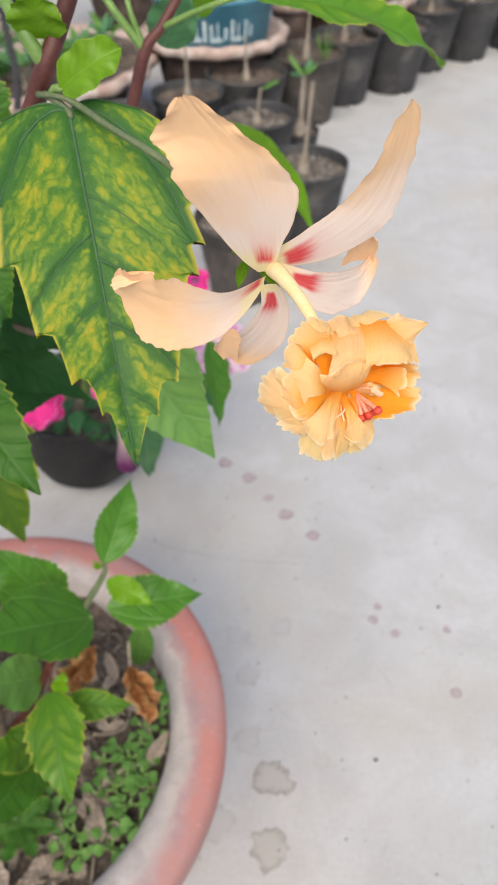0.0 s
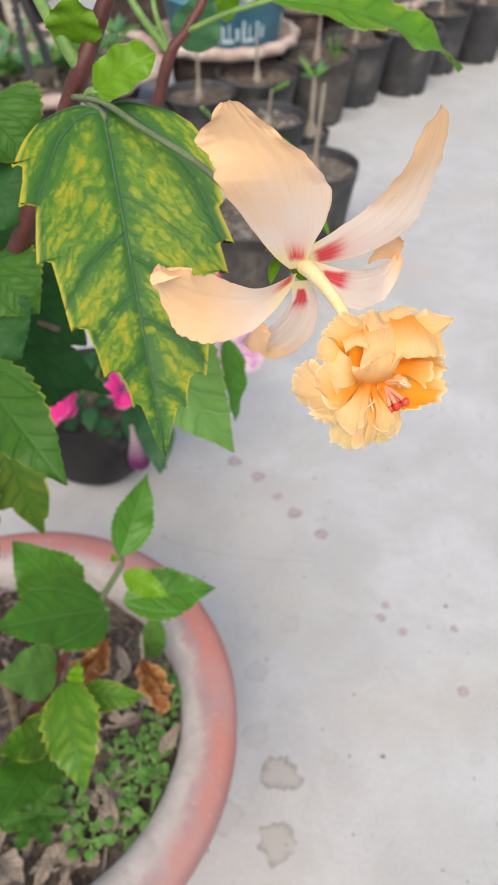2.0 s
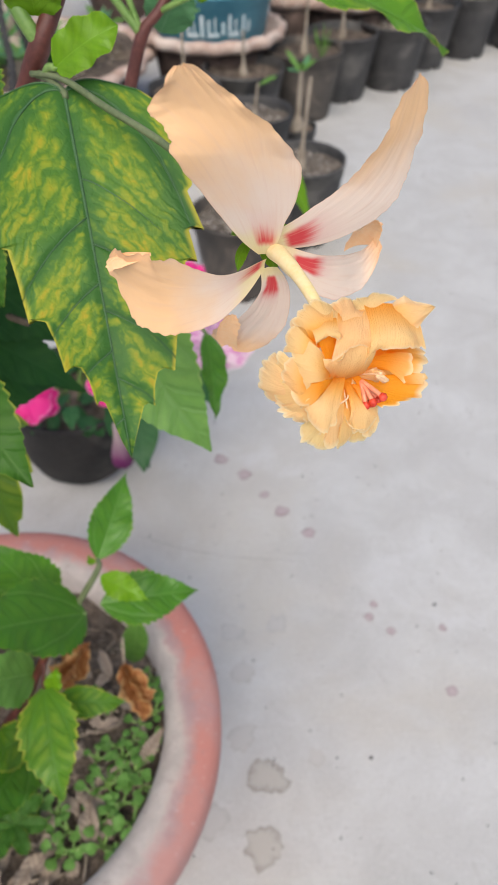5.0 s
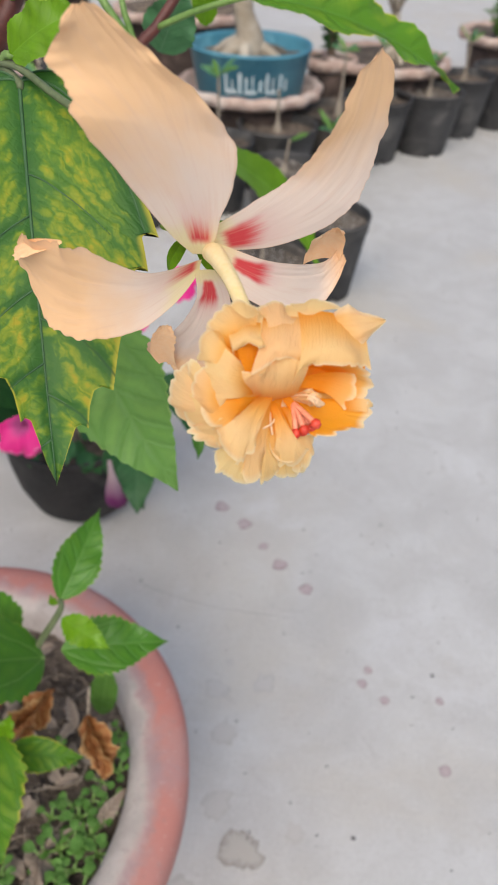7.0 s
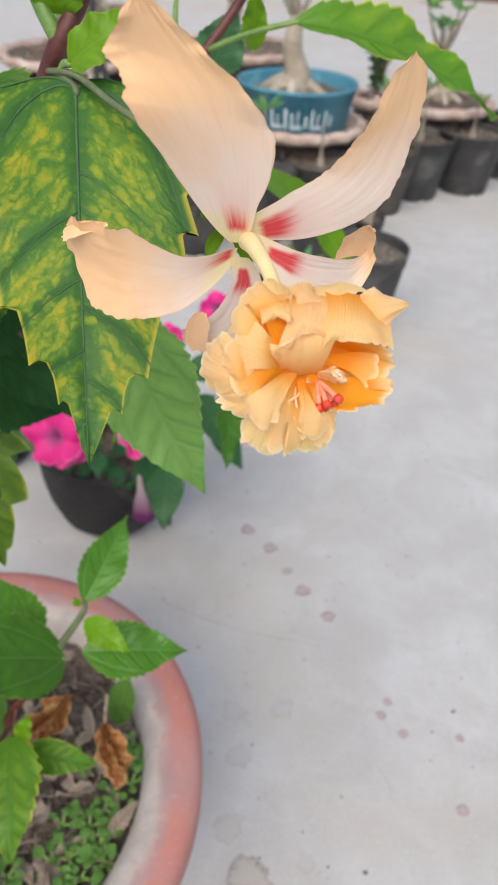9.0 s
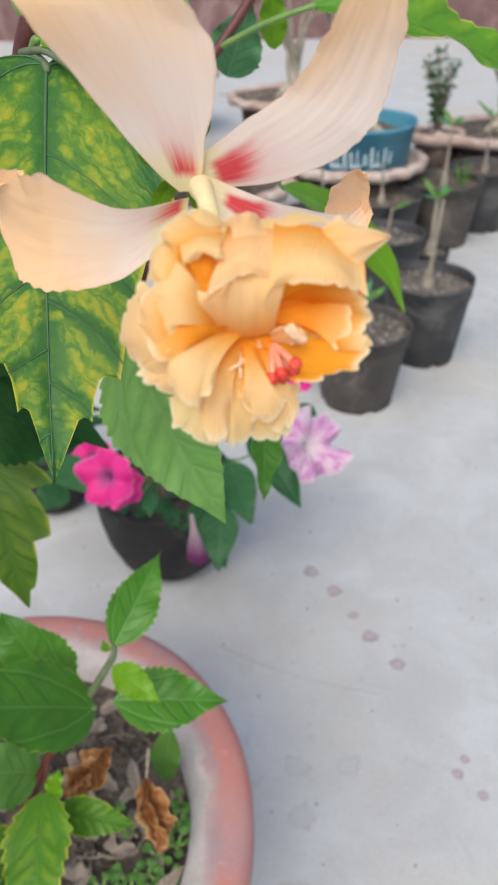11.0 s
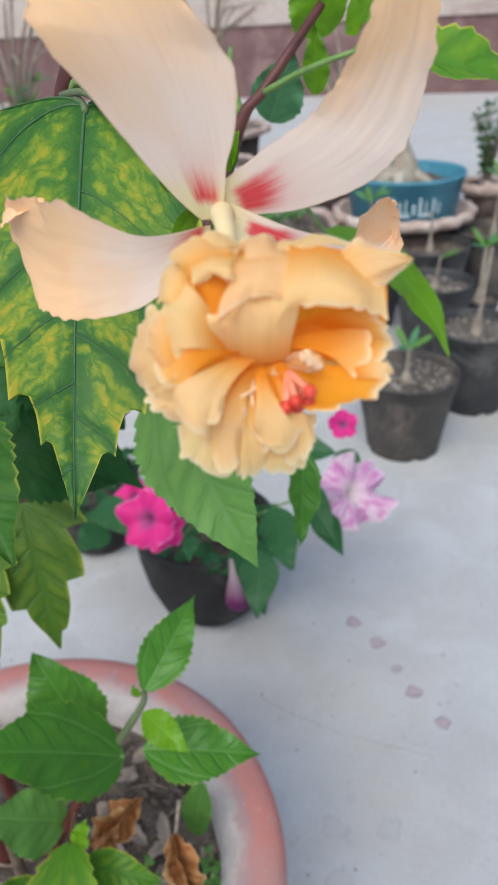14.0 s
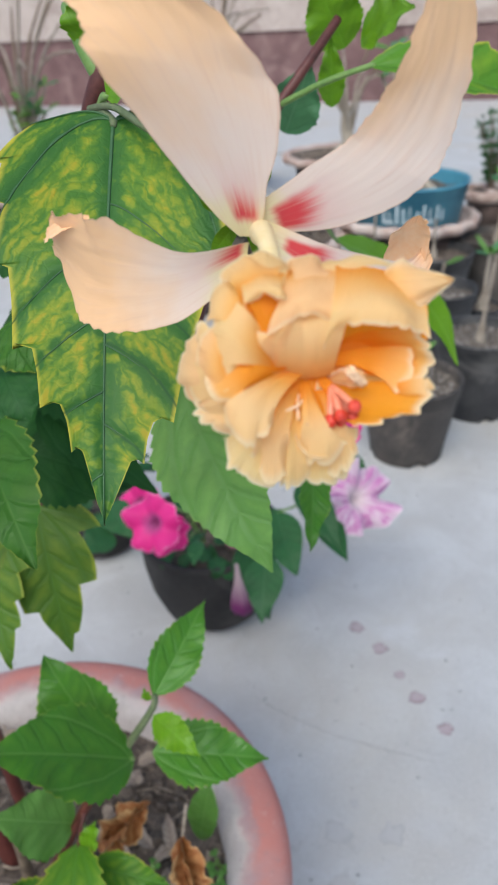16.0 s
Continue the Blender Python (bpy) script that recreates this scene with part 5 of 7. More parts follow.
# upper petal
free_petal([(0.0772, 0.3275, 0.8060), (0.0756, 0.3225, 0.8200), (0.0712, 0.3158, 0.8370), (0.0655, 0.3135, 0.8485), (0.0605, 0.3098, 0.8575)],
           [(1, 0.15, 0), (0.9, 0.25, -0.1), (0.87, 0.43, -0.2), (0.95, 0.15, 0.1), (1, 0.1, 0.35)],
           [(0, 0.0014), (0.05, 0.0030), (0.1, 0.0050), (0.2, 0.0085), (0.3, 0.0112), (0.42, 0.0143), (0.5, 0.0160), (0.535, 0.0160), (0.56, 0.0136), (0.65, 0.0122), (0.74, 0.0126), (0.80, 0.0118), (0.87, 0.0082), (0.915, 0.0052), (0.95, 0.0050), (0.98, 0.0030), (1, 0.0010)],
           [(0, 0.0014), (0.05, 0.0028), (0.1, 0.0042), (0.2, 0.0062), (0.32, 0.0108), (0.42, 0.0142), (0.47, 0.0150), (0.52, 0.0142), (0.6, 0.0116), (0.7, 0.0080), (0.8, 0.0052), (0.9, 0.0030), (0.96, 0.0022), (1, 0.0006)],
           PETAL_UPPER, 1, cup=0.06, ruffle=0.0013, bite=0.07)
# right petal, turned edge-on towards its end
free_petal([(0.0784, 0.3275, 0.8090), (0.0905, 0.3295, 0.8130), (0.1025, 0.3335, 0.8200), (0.1100, 0.3360, 0.8325), (0.1120, 0.3355, 0.8478)],
           [(0.2, 0.3, -1), (0.3, 0.3, -0.9), (0.75, 0.35, -0.5), (0.65, 0.7, -0.2), (0.6, 0.8, 0.1)],
           [(0, 0.0014), (0.05, 0.0028), (0.12, 0.0042), (0.25, 0.0062), (0.5, 0.0075), (0.7, 0.0082), (0.78, 0.0086), (0.80, 0.0070), (0.86, 0.0072), (0.88, 0.0052), (0.93, 0.0052), (0.97, 0.0036), (1, 0.0010)],
           [(0, 0.0014), (0.05, 0.0028), (0.12, 0.0042), (0.25, 0.0068), (0.42, 0.0096), (0.52, 0.0106), (0.60, 0.0104), (0.64, 0.0090), (0.76, 0.0080), (0.88, 0.0076), (0.95, 0.0052), (1, 0.0012)],
           PETAL, 2, cup=-0.04, crinkle=0.0001, ruffle=0.0011, bite=0.12)
# left petal, its end folded over
free_petal([(0.0775, 0.3268, 0.8040), (0.0660, 0.3185, 0.8000), (0.0545, 0.3145, 0.8005), (0.0450, 0.3180, 0.8015), (0.0370, 0.3212, 0.8058)],
           [(0.2, -0.1, 1), (0.1, 0, 1), (0.0, 0.0, 1), (0.1, -0.15, 1), (0.2, -0.45, 1)],
           [(0, 0.0016), (0.06, 0.0042), (0.12, 0.0062), (0.25, 0.0086), (0.4, 0.0099), (0.55, 0.0107), (0.7, 0.0108), (0.75, 0.0103), (0.80, 0.0084), (0.86, 0.0066), (0.885, 0.0062), (0.905, 0.0030), (0.95, 0.0034), (0.98, 0.0036), (1, 0.0024)],
           [(0, 0.0012), (0.15, 0.0034), (0.27, 0.0056), (0.38, 0.0086), (0.5, 0.0122), (0.6, 0.0116), (0.75, 0.0112), (0.88, 0.0092), (0.95, 0.0066), (1, 0.0034)],
           PETAL_SIDE, 3, cup=0.16, ruffle=0.0015, crinkle=0.00012, bite=0.10)
free_petal([(0.0492, 0.3164, 0.8116), (0.0445, 0.3170, 0.8108), (0.0404, 0.3180, 0.8094), (0.0368, 0.3197, 0.8068)],
           [(0.2, -0.4, -0.85), (0.2, -0.4, -0.9), (0.15, -0.4, -0.9), (0.1, -0.4, -0.9)],
           [(0, 0.0003), (0.3, 0.0008), (0.7, 0.0010), (1, 0.0005)], [(0, 0.0004), (0.3, 0.0018), (0.6, 0.0026), (0.85, 0.0026), (1, 0.0008)],
           PETAL_BACK, 8, "petal_tip", nu=40, nv=21, cup=0.4, ruffle=0.0006, bite=0.12)
# slender petal whose end curls up and shows its underside
free_petal([(0.0812, 0.3255, 0.8075), (0.0900, 0.3290, 0.8020), (0.0985, 0.3370, 0.7972), (0.1060, 0.3475, 0.7938), (0.1106, 0.3525, 0.7976)],
           [(0.2, 0.45, 0.9), (0.2, 0.5, 0.85), (0.15, 0.5, 0.85), (0.0, 0.5, 0.85), (-0.3, 0.4, 0.8)],
           [(0, 0.003), (0.2, 0.0062), (0.45, 0.0088), (0.7, 0.0078), (0.9, 0.0045), (1, 0.002)],
           [(0, 0.0022), (0.2, 0.0030), (0.45, 0.0034), (0.7, 0.0032), (1, 0.0025)],
           PETAL_SHORT, 4, cup=0.2, ruffle=0.0006, bite=0.04)
free_petal([(0.1054, 0.3536, 0.7950), (0.1062, 0.3522, 0.8000), (0.1070, 0.3490, 0.8043), (0.1077, 0.3470, 0.8064)],
           [(0.95, -0.15, 0.25), (0.95, -0.15, 0.3), (0.95, -0.15, 0.3), (0.95, -0.1, 0.3)],
           [(0, 0.0048), (0.3, 0.0054), (0.6, 0.0050), (0.85, 0.0036), (1, 0.0014)],
           [(0, 0.0050), (0.3, 0.0048), (0.6, 0.0036), (0.85, 0.0024), (1, 0.0010)],
           PETAL_BACK, 6, "petal_tip", nu=50, nv=25, cup=0.4, ruffle=0.0008, bite=0.16)
# lower petal with a small curled end
free_petal([(0.0785, 0.3260, 0.8030), (0.0793, 0.3281, 0.7954), (0.0765, 0.3310, 0.7850), (0.0712, 0.3350, 0.7755), (0.0662, 0.3378, 0.7685)],
           [(1, 0.1, 0.1), (1, 0.1, 0.15), (0.9, 0.1, -0.3), (0.75, 0.1, -0.5), (0.7, 0.1, -0.6)],
           [(0, 0.0022), (0.25, 0.0030), (0.5, 0.0044), (0.7, 0.0064), (0.85, 0.0084), (0.95, 0.0070), (1, 0.0040)],
           [(0, 0.0022), (0.25, 0.0048), (0.5, 0.0078), (0.75, 0.0082), (0.9, 0.0058), (1, 0.0025)],
           PETAL_SHORT, 5, cup=0.15, ruffle=0.0007, bite=0.04)
free_petal([(0.0662, 0.3372, 0.7690), (0.0654, 0.3340, 0.7750), (0.0664, 0.3318, 0.7808), (0.0676, 0.3312, 0.7842)],
           [(0.9, 0.2, -0.2), (0.95, 0.2, 0.0), (0.95, 0.1, 0.1), (1, 0.1, 0.1)],
           [(0, 0.0018), (0.3, 0.0024), (0.7, 0.0026), (1, 0.0012)], [(0, 0.0030), (0.3, 0.0036), (0.7, 0.0038), (1, 0.0014)],
           PETAL_BACK, 7, "petal_tip", nu=40, nv=21, cup=0.5, ruffle=0.0006, bite=0.14)
local(make("crest_heart", [ball(HEART_OF_CREST - SEEN * 0.0050, (0.0030, 0.0022, 0.0030), 4, 0.3, 12, 16)], CREST, label="deep orange heart of the crest"), flower)
local(make("stamen_column", [tube(bow([(0.0788, 0.3310, 0.8050), (0.0818, 0.3225, 0.8082), (0.0872, 0.3085, 0.8092), (0.0918, 0.2975, 0.8070), (0.0940, 0.2950, 0.8030), THROAT], 40), np.interp(np.linspace(0, 1, 40), (0, 0.08, 0.16, 0.24, 0.35, 0.6, 1), (0.0012, 0.0022, 0.0024, 0.0021, 0.0017, 0.0014, 0.0012)), 20)], CREAM, label="pale cream stamen column"), flower)


def crest_fan(mat, seed, wave, base, mid, rim, nu=44, nv=73):
    """A broad petal of the crest between its root, the line half way out and its frilled free rim.
    wave: depth of its folds, of the rim's frill and of its scallops."""
    fold, frill, scallop = wave
    ph = np.random.RandomState(seed).uniform(0, 40, 6)
    b, m, r = (bow([HEART_OF_CREST + (ACROSS * x + UPWARD * y + SEEN * z) / 1000 for x, y, z in p], nv) for p in (base, mid, rim))
    handle = 2 * m - (b + r) / 2
    reach = np.linalg.norm(r - b, axis=1).mean()
    length = np.linalg.norm(np.diff(r, axis=0), axis=1).sum()
    u = np.linspace(0, 1, nu)[:, None, None]
    p = (1 - u) ** 2 * b + 2 * u * (1 - u) * handle + u**2 * r
    du, dv = np.gradient(p, axis=0), np.gradient(p, axis=1)
    n = np.cross(du, dv)
    n /= np.linalg.norm(n, axis=2)[:, :, None] + 1e-12
    out = du / (np.linalg.norm(du, axis=2)[:, :, None] + 1e-12)
    pts, uvs, edges = [], [], []
    lobes = length / 0.0030
    for i in range(nu):
        k = i / (nu - 1)
        for j in range(nv):
            v = j / (nv - 1)
            x = v * lobes + 0.8 * noise.noise(Vector((v * lobes * 0.6, ph[0], 0)))
            lift = fold * k * (1.9 * noise.noise(Vector((v * length / 0.0065, k * 1.3, ph[1]))) + 0.5 * noise.noise(Vector((v * length / 0.0034, k * 3.0, ph[2]))) + 0.6 * noise.noise(Vector((v * length / 0.0045, k * reach / 0.004, ph[5]))))
            lift += frill * k**4 * 1.5 * noise.noise(Vector((x * 0.8, k, ph[3])))
            slip = scallop * k**6 * (abs(math.sin(3.1416 * x)) ** 0.7 - 0.7 + 0.9 * noise.noise(Vector((x * 0.45, ph[4], 0))) + 0.35 * noise.noise(Vector((x * 2.6, ph[5], 0))))
            pts.append(p[i, j] + n[i, j] * lift + out[i, j] * slip)
            uvs.append((v * length / reach, k))
            edges.append(max(0.0, (k - 0.82) * 5.6, (abs(2 * v - 1) - 0.94) * 16 * k))
    return local(make("crest_petal", [(pts, grid_faces(nu, nv), uvs, edges)], mat), flower)


def crest_curl(a, m, b, width, prof, seed, cup, mat=CREST_PALE):
    """A small rolled petal of the crest on the bow that passes m half way."""
    return local(make("crest_petal", [blade(a, 2 * Vector(m) - (Vector(a) + Vector(b)) / 2, b, SEEN, width, prof, nu=50, nv=25, cup=cup, ruffle=0.0008, waves=1.6, jag=0.02, pleat=0.00028, fringe=0.03, notch=0.06, seed=seed)], mat), flower)


SMOOTH = ((0, 0.30), (0.2, 0.60), (0.45, 0.95), (0.65, 1.0), (0.82, 0.80), (0.94, 0.45), (1, 0.12))
SPIKE = ((0, 0.5), (0.2, 0.85), (0.4, 1.0), (0.6, 0.82), (0.8, 0.46), (0.93, 0.2), (1, 0.03))
# root, middle and rim of each petal, in millimetres right, up and forward of the heart
crest_fan(CREST, 50, (0.0006, 0.001, 0.0014),
          [(-5.7, -2.0, 0.8), (-6.5, -3.7, 0.7)],
          [(-10.6, -3.2, 3.6), (-10.2, -5.8, 3.9)],
          [(-17.0, -2.7, 0.6), (-18.1, -5.4, 0.5), (-15.0, -7.8, 1.1), (-10.9, -9.1, 1.7)])
crest_fan(CREST_PALE, 51, (0.0006, 0.0013, 0.0014),
          [(-10.0, 4.0, 1.6), (-9.2, -2.1, 1.1)],
          [(-14.8, 5.5, 3.5), (-15.5, 0.2, 4.2), (-13.9, -4.2, 3.3)],
          [(-17.1, 8.6, -0.6), (-20.4, 5.5, -2.6), (-20.9, -0.2, -4.0), (-17.9, -4.3, -2.5)])
crest_fan(CREST_PALE, 52, (0.0006, 0.0013, 0.0014),
          [(-9.9, 4.7, 2.6), (-9.1, -2.1, 2.1)],
          [(-13.4, 5.4, 5.4), (-14.5, 0.7, 5.7), (-13.0, -3.7, 4.8)],
          [(-15.5, 8.4, 2.3), (-17.4, 4.7, 1.1), (-18.2, -0.8, -0.2), (-16.0, -4.0, 0.4)])
crest_fan(CREST, 53, (0.0006, 0.001, 0.0014),
          [(-8.9, 4.5, 3.5), (-8.1, -1.5, 3.0)],
          [(-12.1, 4.8, 6.2), (-13.2, 0.6, 6.6), (-12.1, -3.0, 5.7)],
          [(-14.1, 7.5, 4.2), (-15.5, 4.2, 3.5), (-15.9, -0.5, 2.6), (-14.0, -3.5, 2.9)])
crest_fan(CREST, 54, (0.0006, 0.001, 0.0014),
          [(-3.6, -0.8, -1.3), (-2.3, -1.3, -1.4)],
          [(-9.1, -6.8, 1.2), (-6.5, -9.0, 1.4), (-3.1, -9.0, 1.2)],
          [(-12.5, -9.3, -0.2), (-12.2, -13.1, -1.5), (-9.5, -15.8, -2.9), (-5.9, -16.5, -4.2), (-2.4, -15.3, -4.4)])
crest_fan(CREST, 55, (0.0006, 0.001, 0.0014),
          [(-1.3, -1.2, -2.0), (1.8, -1.6, -2.2)],
          [(-3.1, -8.9, -0.9), (1.2, -9.4, -0.3), (4.7, -6.7, -0.8)],
          [(-4.6, -16.8, -5.3), (-1.9, -14.7, -5.4), (0.8, -16.5, -5.2), (5.3, -15.8, -5.0), (7.0, -11.8, -3.9), (7.6, -7.4, -3.6)])
crest_fan(CREST, 56, (0.0006, 0.001, 0.0014),
          [(-1.4, -1.0, -0.5), (0.4, -1.0, -0.6)],
          [(-0.9, -7.0, 2.7), (2.5, -6.7, 2.9)],
          [(-1.8, -10.7, 0.4), (-0.1, -13.0, -0.4), (2.9, -12.6, -0.1), (4.7, -9.4, 0.5)])
crest_fan(CREST_DEEP, 57, (0.0006, 0.001, 0.0014),
          [(0.4, 1.0, -0.9), (1.3, -0.1, -1.6)],
          [(8.3, -0.4, -2.1), (7.8, -3.6, -1.3), (4.7, -5.5, -0.2)],
          [(17.4, -0.6, 2.2), (17.7, -3.5, 3.0), (15.9, -6.4, 3.4), (12.0, -7.5, 3.2), (6.7, -7.5, 1.5)])
crest_fan(CREST_DEEP, 58, (0.0006, 0.001, 0.0014),
          [(0.2, 0.8, -0.4), (1.3, 2.5, -0.4), (2.6, 4.1, 0.1)],
          [(8.5, 0.7, -3.1), (9.9, 4.3, -3.5), (8.7, 6.7, -0.1)],
          [(15.5, -1.5, 1.3), (18.2, 0.9, 2.2), (18.3, 4.1, 3.0), (17.0, 6.5, 3.7)])
crest_fan(CREST, 59, (0.0006, 0.001, 0.0014),
          [(13.2, -1.3, 0.5), (13.6, -3.1, 0.8)],
          [(16.3, -0.8, 2.3), (16.4, -3.3, 2.6)],
          [(18.1, -1.1, 2.6), (18.8, -2.5, 2.5), (17.9, -3.7, 2.4)])
crest_fan(CREST_DEEP, 60, (0.0006, 0.001, 0.0014),
          [(-2.7, 1.2, -0.2), (-1.8, 1.6, -0.2)],
          [(-7.9, -1.4, 5.5), (-7.5, 1.0, 6.1)],
          [(-10.6, -5.2, 5.0), (-13.2, -3.2, 4.8), (-14.6, 1.0, 4.2), (-13.6, 3.2, 3.8)])
crest_fan(CREST, 61, (0.0006, 0.001, 0.0014),
          [(-5.1, 4.3, 2.2), (-4.3, 1.4, 0.9)],
          [(-8.2, 7.9, 7.2), (-9.8, 4.4, 8.4), (-8.7, 0.9, 6.7)],
          [(-11.7, 11.7, 5.7), (-14.6, 9.1, 4.7), (-15.2, 4.9, 4.0), (-14.0, 1.4, 4.2)])
crest_fan(CREST_SOFT, 62, (0.0005, 0.0007, 0.0011),
          [(-3.1, 1.2, -0.1), (-0.4, 0.7, -0.4)],
          [(-9.1, -2.8, 6.6), (-6.6, -4.2, 7.2), (-4.0, -4.0, 6.1)],
          [(-12.6, -5.0, 5.1), (-11.0, -8.2, 6.3), (-8.3, -11.5, 6.9), (-6.1, -9.8, 6.8), (-4.4, -6.8, 5.9)])
crest_fan(CREST, 63, (0.0006, 0.001, 0.0014),
          [(-8.9, 7.9, 3.7), (-4.7, 8.7, 3.5)],
          [(-11.0, 12.6, 7.2), (-7.7, 13.5, 8.1), (-4.5, 13.8, 6.9)],
          [(-12.3, 13.4, 4.4), (-11.4, 16.7, 3.5), (-8.3, 17.7, 2.9), (-3.3, 16.4, 3.4)])
crest_fan(CREST_DEEP, 64, (0.0006, 0.0003, 0.0005),
          [(-5.7, 4.3, 5.3), (-3.3, 5.4, 4.4)],
          [(-7.7, 7.9, 6.7), (-3.3, 9.4, 4.9)],
          [(-8.3, 10.4, 7.5), (-5.7, 12.7, 7.5), (-2.6, 12.6, 6.0)])
crest_fan(CREST_PALE, 65, (0.0006, 0.0013, 0.0014),
          [(-9.6, 13.7, 6.2), (-6.7, 15.1, 6.1), (-3.3, 14.5, 5.9)],
          [(-9.5, 10.9, 8.5), (-6.9, 12.3, 9.4), (-3.8, 12.1, 8.3)],
          [(-8.9, 8.5, 7.8), (-7.3, 9.8, 8.8), (-5.2, 11.0, 8.9), (-3.2, 10.7, 8.0)])
crest_fan(CREST_DEEP, 66, (0.0008, 0.0003, 0.0003),
          [(-8.2, 5.7, 1.5), (4.9, 6.4, -2.4)],
          [(-9.1, 0.7, 0.8), (4.9, 1.1, -3.0)],
          [(-7.9, -5.9, 0.2), (-0.5, -6.3, -2.9), (4.9, -4.6, -3.7)])
crest_fan(CREST_DEEP, 67, (0.0006, 0.0002, 0.0002),
          [(6.6, 16.2, 1.1), (13.6, 15.5, -0.4), (18.4, 12.1, -1.5)],
          [(3.4, 6.7, 0.3), (12.0, 7.7, -2.8), (18.4, 6.7, -0.4)],
          [(1.2, -1.8, -1.7), (10.3, -2.8, -5.0), (16.7, -3.0, -0.5)])
crest_fan(CREST, 68, (0.0006, 0.0006, 0.0008),
          [(-6.0, 5.5, 2.3), (0.0, 6.5, 1.4)],
          [(-6.4, 10.9, 3.7), (-0.4, 12.3, 2.9)],
          [(-7.7, 16.0, 2.7), (-3.9, 17.1, 1.5), (1.3, 17.0, 0.6)])
crest_fan(CREST, 69, (0.0006, 0.001, 0.0014),
          [(-8.1, 8.4, 3.3), (-5.1, 10.6, 3.1)],
          [(-10.5, 10.8, 5.1), (-8.2, 13.1, 5.1)],
          [(-13.1, 11.0, 2.8), (-12.6, 14.4, 2.5), (-9.7, 16.2, 2.8)])
crest_fan(CREST_PALE, 70, (0.0006, 0.0013, 0.0014),
          [(-6.8, 8.6, 4.2), (-2.1, 9.5, 3.8)],
          [(-7.9, 13.6, 6.5), (-3.2, 14.1, 6.3)],
          [(-10.4, 16.2, 4.0), (-7.7, 17.7, 2.8), (-3.8, 17.5, 2.0), (-0.4, 18.4, 1.3)])
crest_fan(CREST_PALE, 71, (0.0006, 0.0013, 0.0014),
          [(-2.2, 8.6, 3.8), (3.8, 9.4, 3.4)],
          [(-2.0, 14.0, 5.9), (3.0, 14.3, 5.3)],
          [(-3.1, 16.1, 2.9), (0.0, 18.2, 1.8), (2.7, 16.8, 1.0), (6.5, 16.5, 1.2)])
crest_fan(CREST, 72, (0.0006, 0.001, 0.0014),
          [(-2.3, -0.3, -0.9), (-0.9, -0.4, -0.9)],
          [(-6.4, -7.0, 2.9), (-2.6, -7.6, 2.4)],
          [(-8.5, -12.2, -0.2), (-6.9, -15.2, -1.5), (-4.1, -14.8, -1.7), (-2.4, -11.6, -0.6)])
crest_fan(CREST, 73, (0.0006, 0.001, 0.0014),
          [(-1.3, -0.4, -1.4), (0.0, -0.4, -1.5)],
          [(-2.7, -8.6, 1.1), (-0.1, -9.1, 1.3)],
          [(-3.7, -15.7, -3.3), (-1.8, -16.8, -4.0), (0.2, -15.8, -3.6), (0.8, -12.3, -2.4)])
crest_fan(CREST, 74, (0.0006, 0.001, 0.0014),
          [(1.2, -1.8, -1.7), (2.6, -1.8, -1.8)],
          [(2.9, -7.7, 0.1), (5.1, -6.3, -0.3)],
          [(2.5, -14.7, -3.3), (5.0, -15.1, -3.4), (6.7, -12.5, -2.8), (7.4, -9.2, -2.6)])
crest_fan(CREST_PALE, 75, (0.0006, 0.0013, 0.0014),
          [(-8.9, 2.1, 2.8), (-8.6, -2.3, 3.0)],
          [(-11.4, 1.4, 6.5), (-11.6, -2.8, 6.4)],
          [(-14.2, 3.1, 4.3), (-15.0, 0.6, 3.9), (-14.8, -3.2, 3.8), (-12.9, -5.1, 4.2)])
crest_fan(CREST_PALE, 76, (0.0006, 0.0013, 0.0014),
          [(-9.0, -2.3, 3.1), (-6.4, -3.3, 3.8)],
          [(-12.2, -3.4, 5.2), (-10.5, -5.9, 5.3)],
          [(-16.8, -1.9, 1.1), (-16.7, -4.7, 1.4), (-14.4, -6.9, 2.1), (-11.5, -8.3, 3.3)])
crest_fan(CREST, 77, (0.0006, 0.001, 0.0014),
          [(-8.0, 5.3, 4.0), (-7.2, 8.6, 4.2)],
          [(-11.9, 7.3, 6.6), (-11.0, 11.4, 7.1)],
          [(-15.4, 8.1, 2.7), (-14.3, 10.3, 3.3), (-13.6, 12.8, 3.8), (-12.1, 14.1, 3.9)])
crest_fan(CREST_SOFT, 78, (0.0009, 0.0005, 0.0005),
          [(-5.8, 0.5, 1.0), (-3.5, 0.0, 0.0), (-0.5, -0.2, -0.9), (3.9, 0.4, -0.8)],
          [(-7.9, 3.2, 4.8), (-4.4, 4.2, 6.1), (-1.2, 6.1, 7.0), (2.0, 7.1, 7.0), (5.5, 7.1, 5.7)],
          [(-8.0, 5.6, 6.6), (-4.5, 5.7, 7.3), (-2.7, 9.0, 7.2), (-1.9, 14.7, 3.9), (0.0, 17.4, 1.7), (3.1, 17.0, 1.5), (8.1, 16.3, 2.1)])
crest_fan(CREST_PALE, 79, (0.0008, 0.0004, 0.0003),
          [(-3.1, 15.5, 3.6), (1.3, 16.6, 2.4), (6.9, 16.1, 2.3)],
          [(-4.2, 10.1, 7.6), (0.2, 11.3, 8.1), (5.0, 10.6, 7.6)],
          [(-6.1, 5.6, 6.8), (-2.7, 7.1, 7.6), (0.9, 7.7, 7.9), (4.8, 5.7, 6.2)])
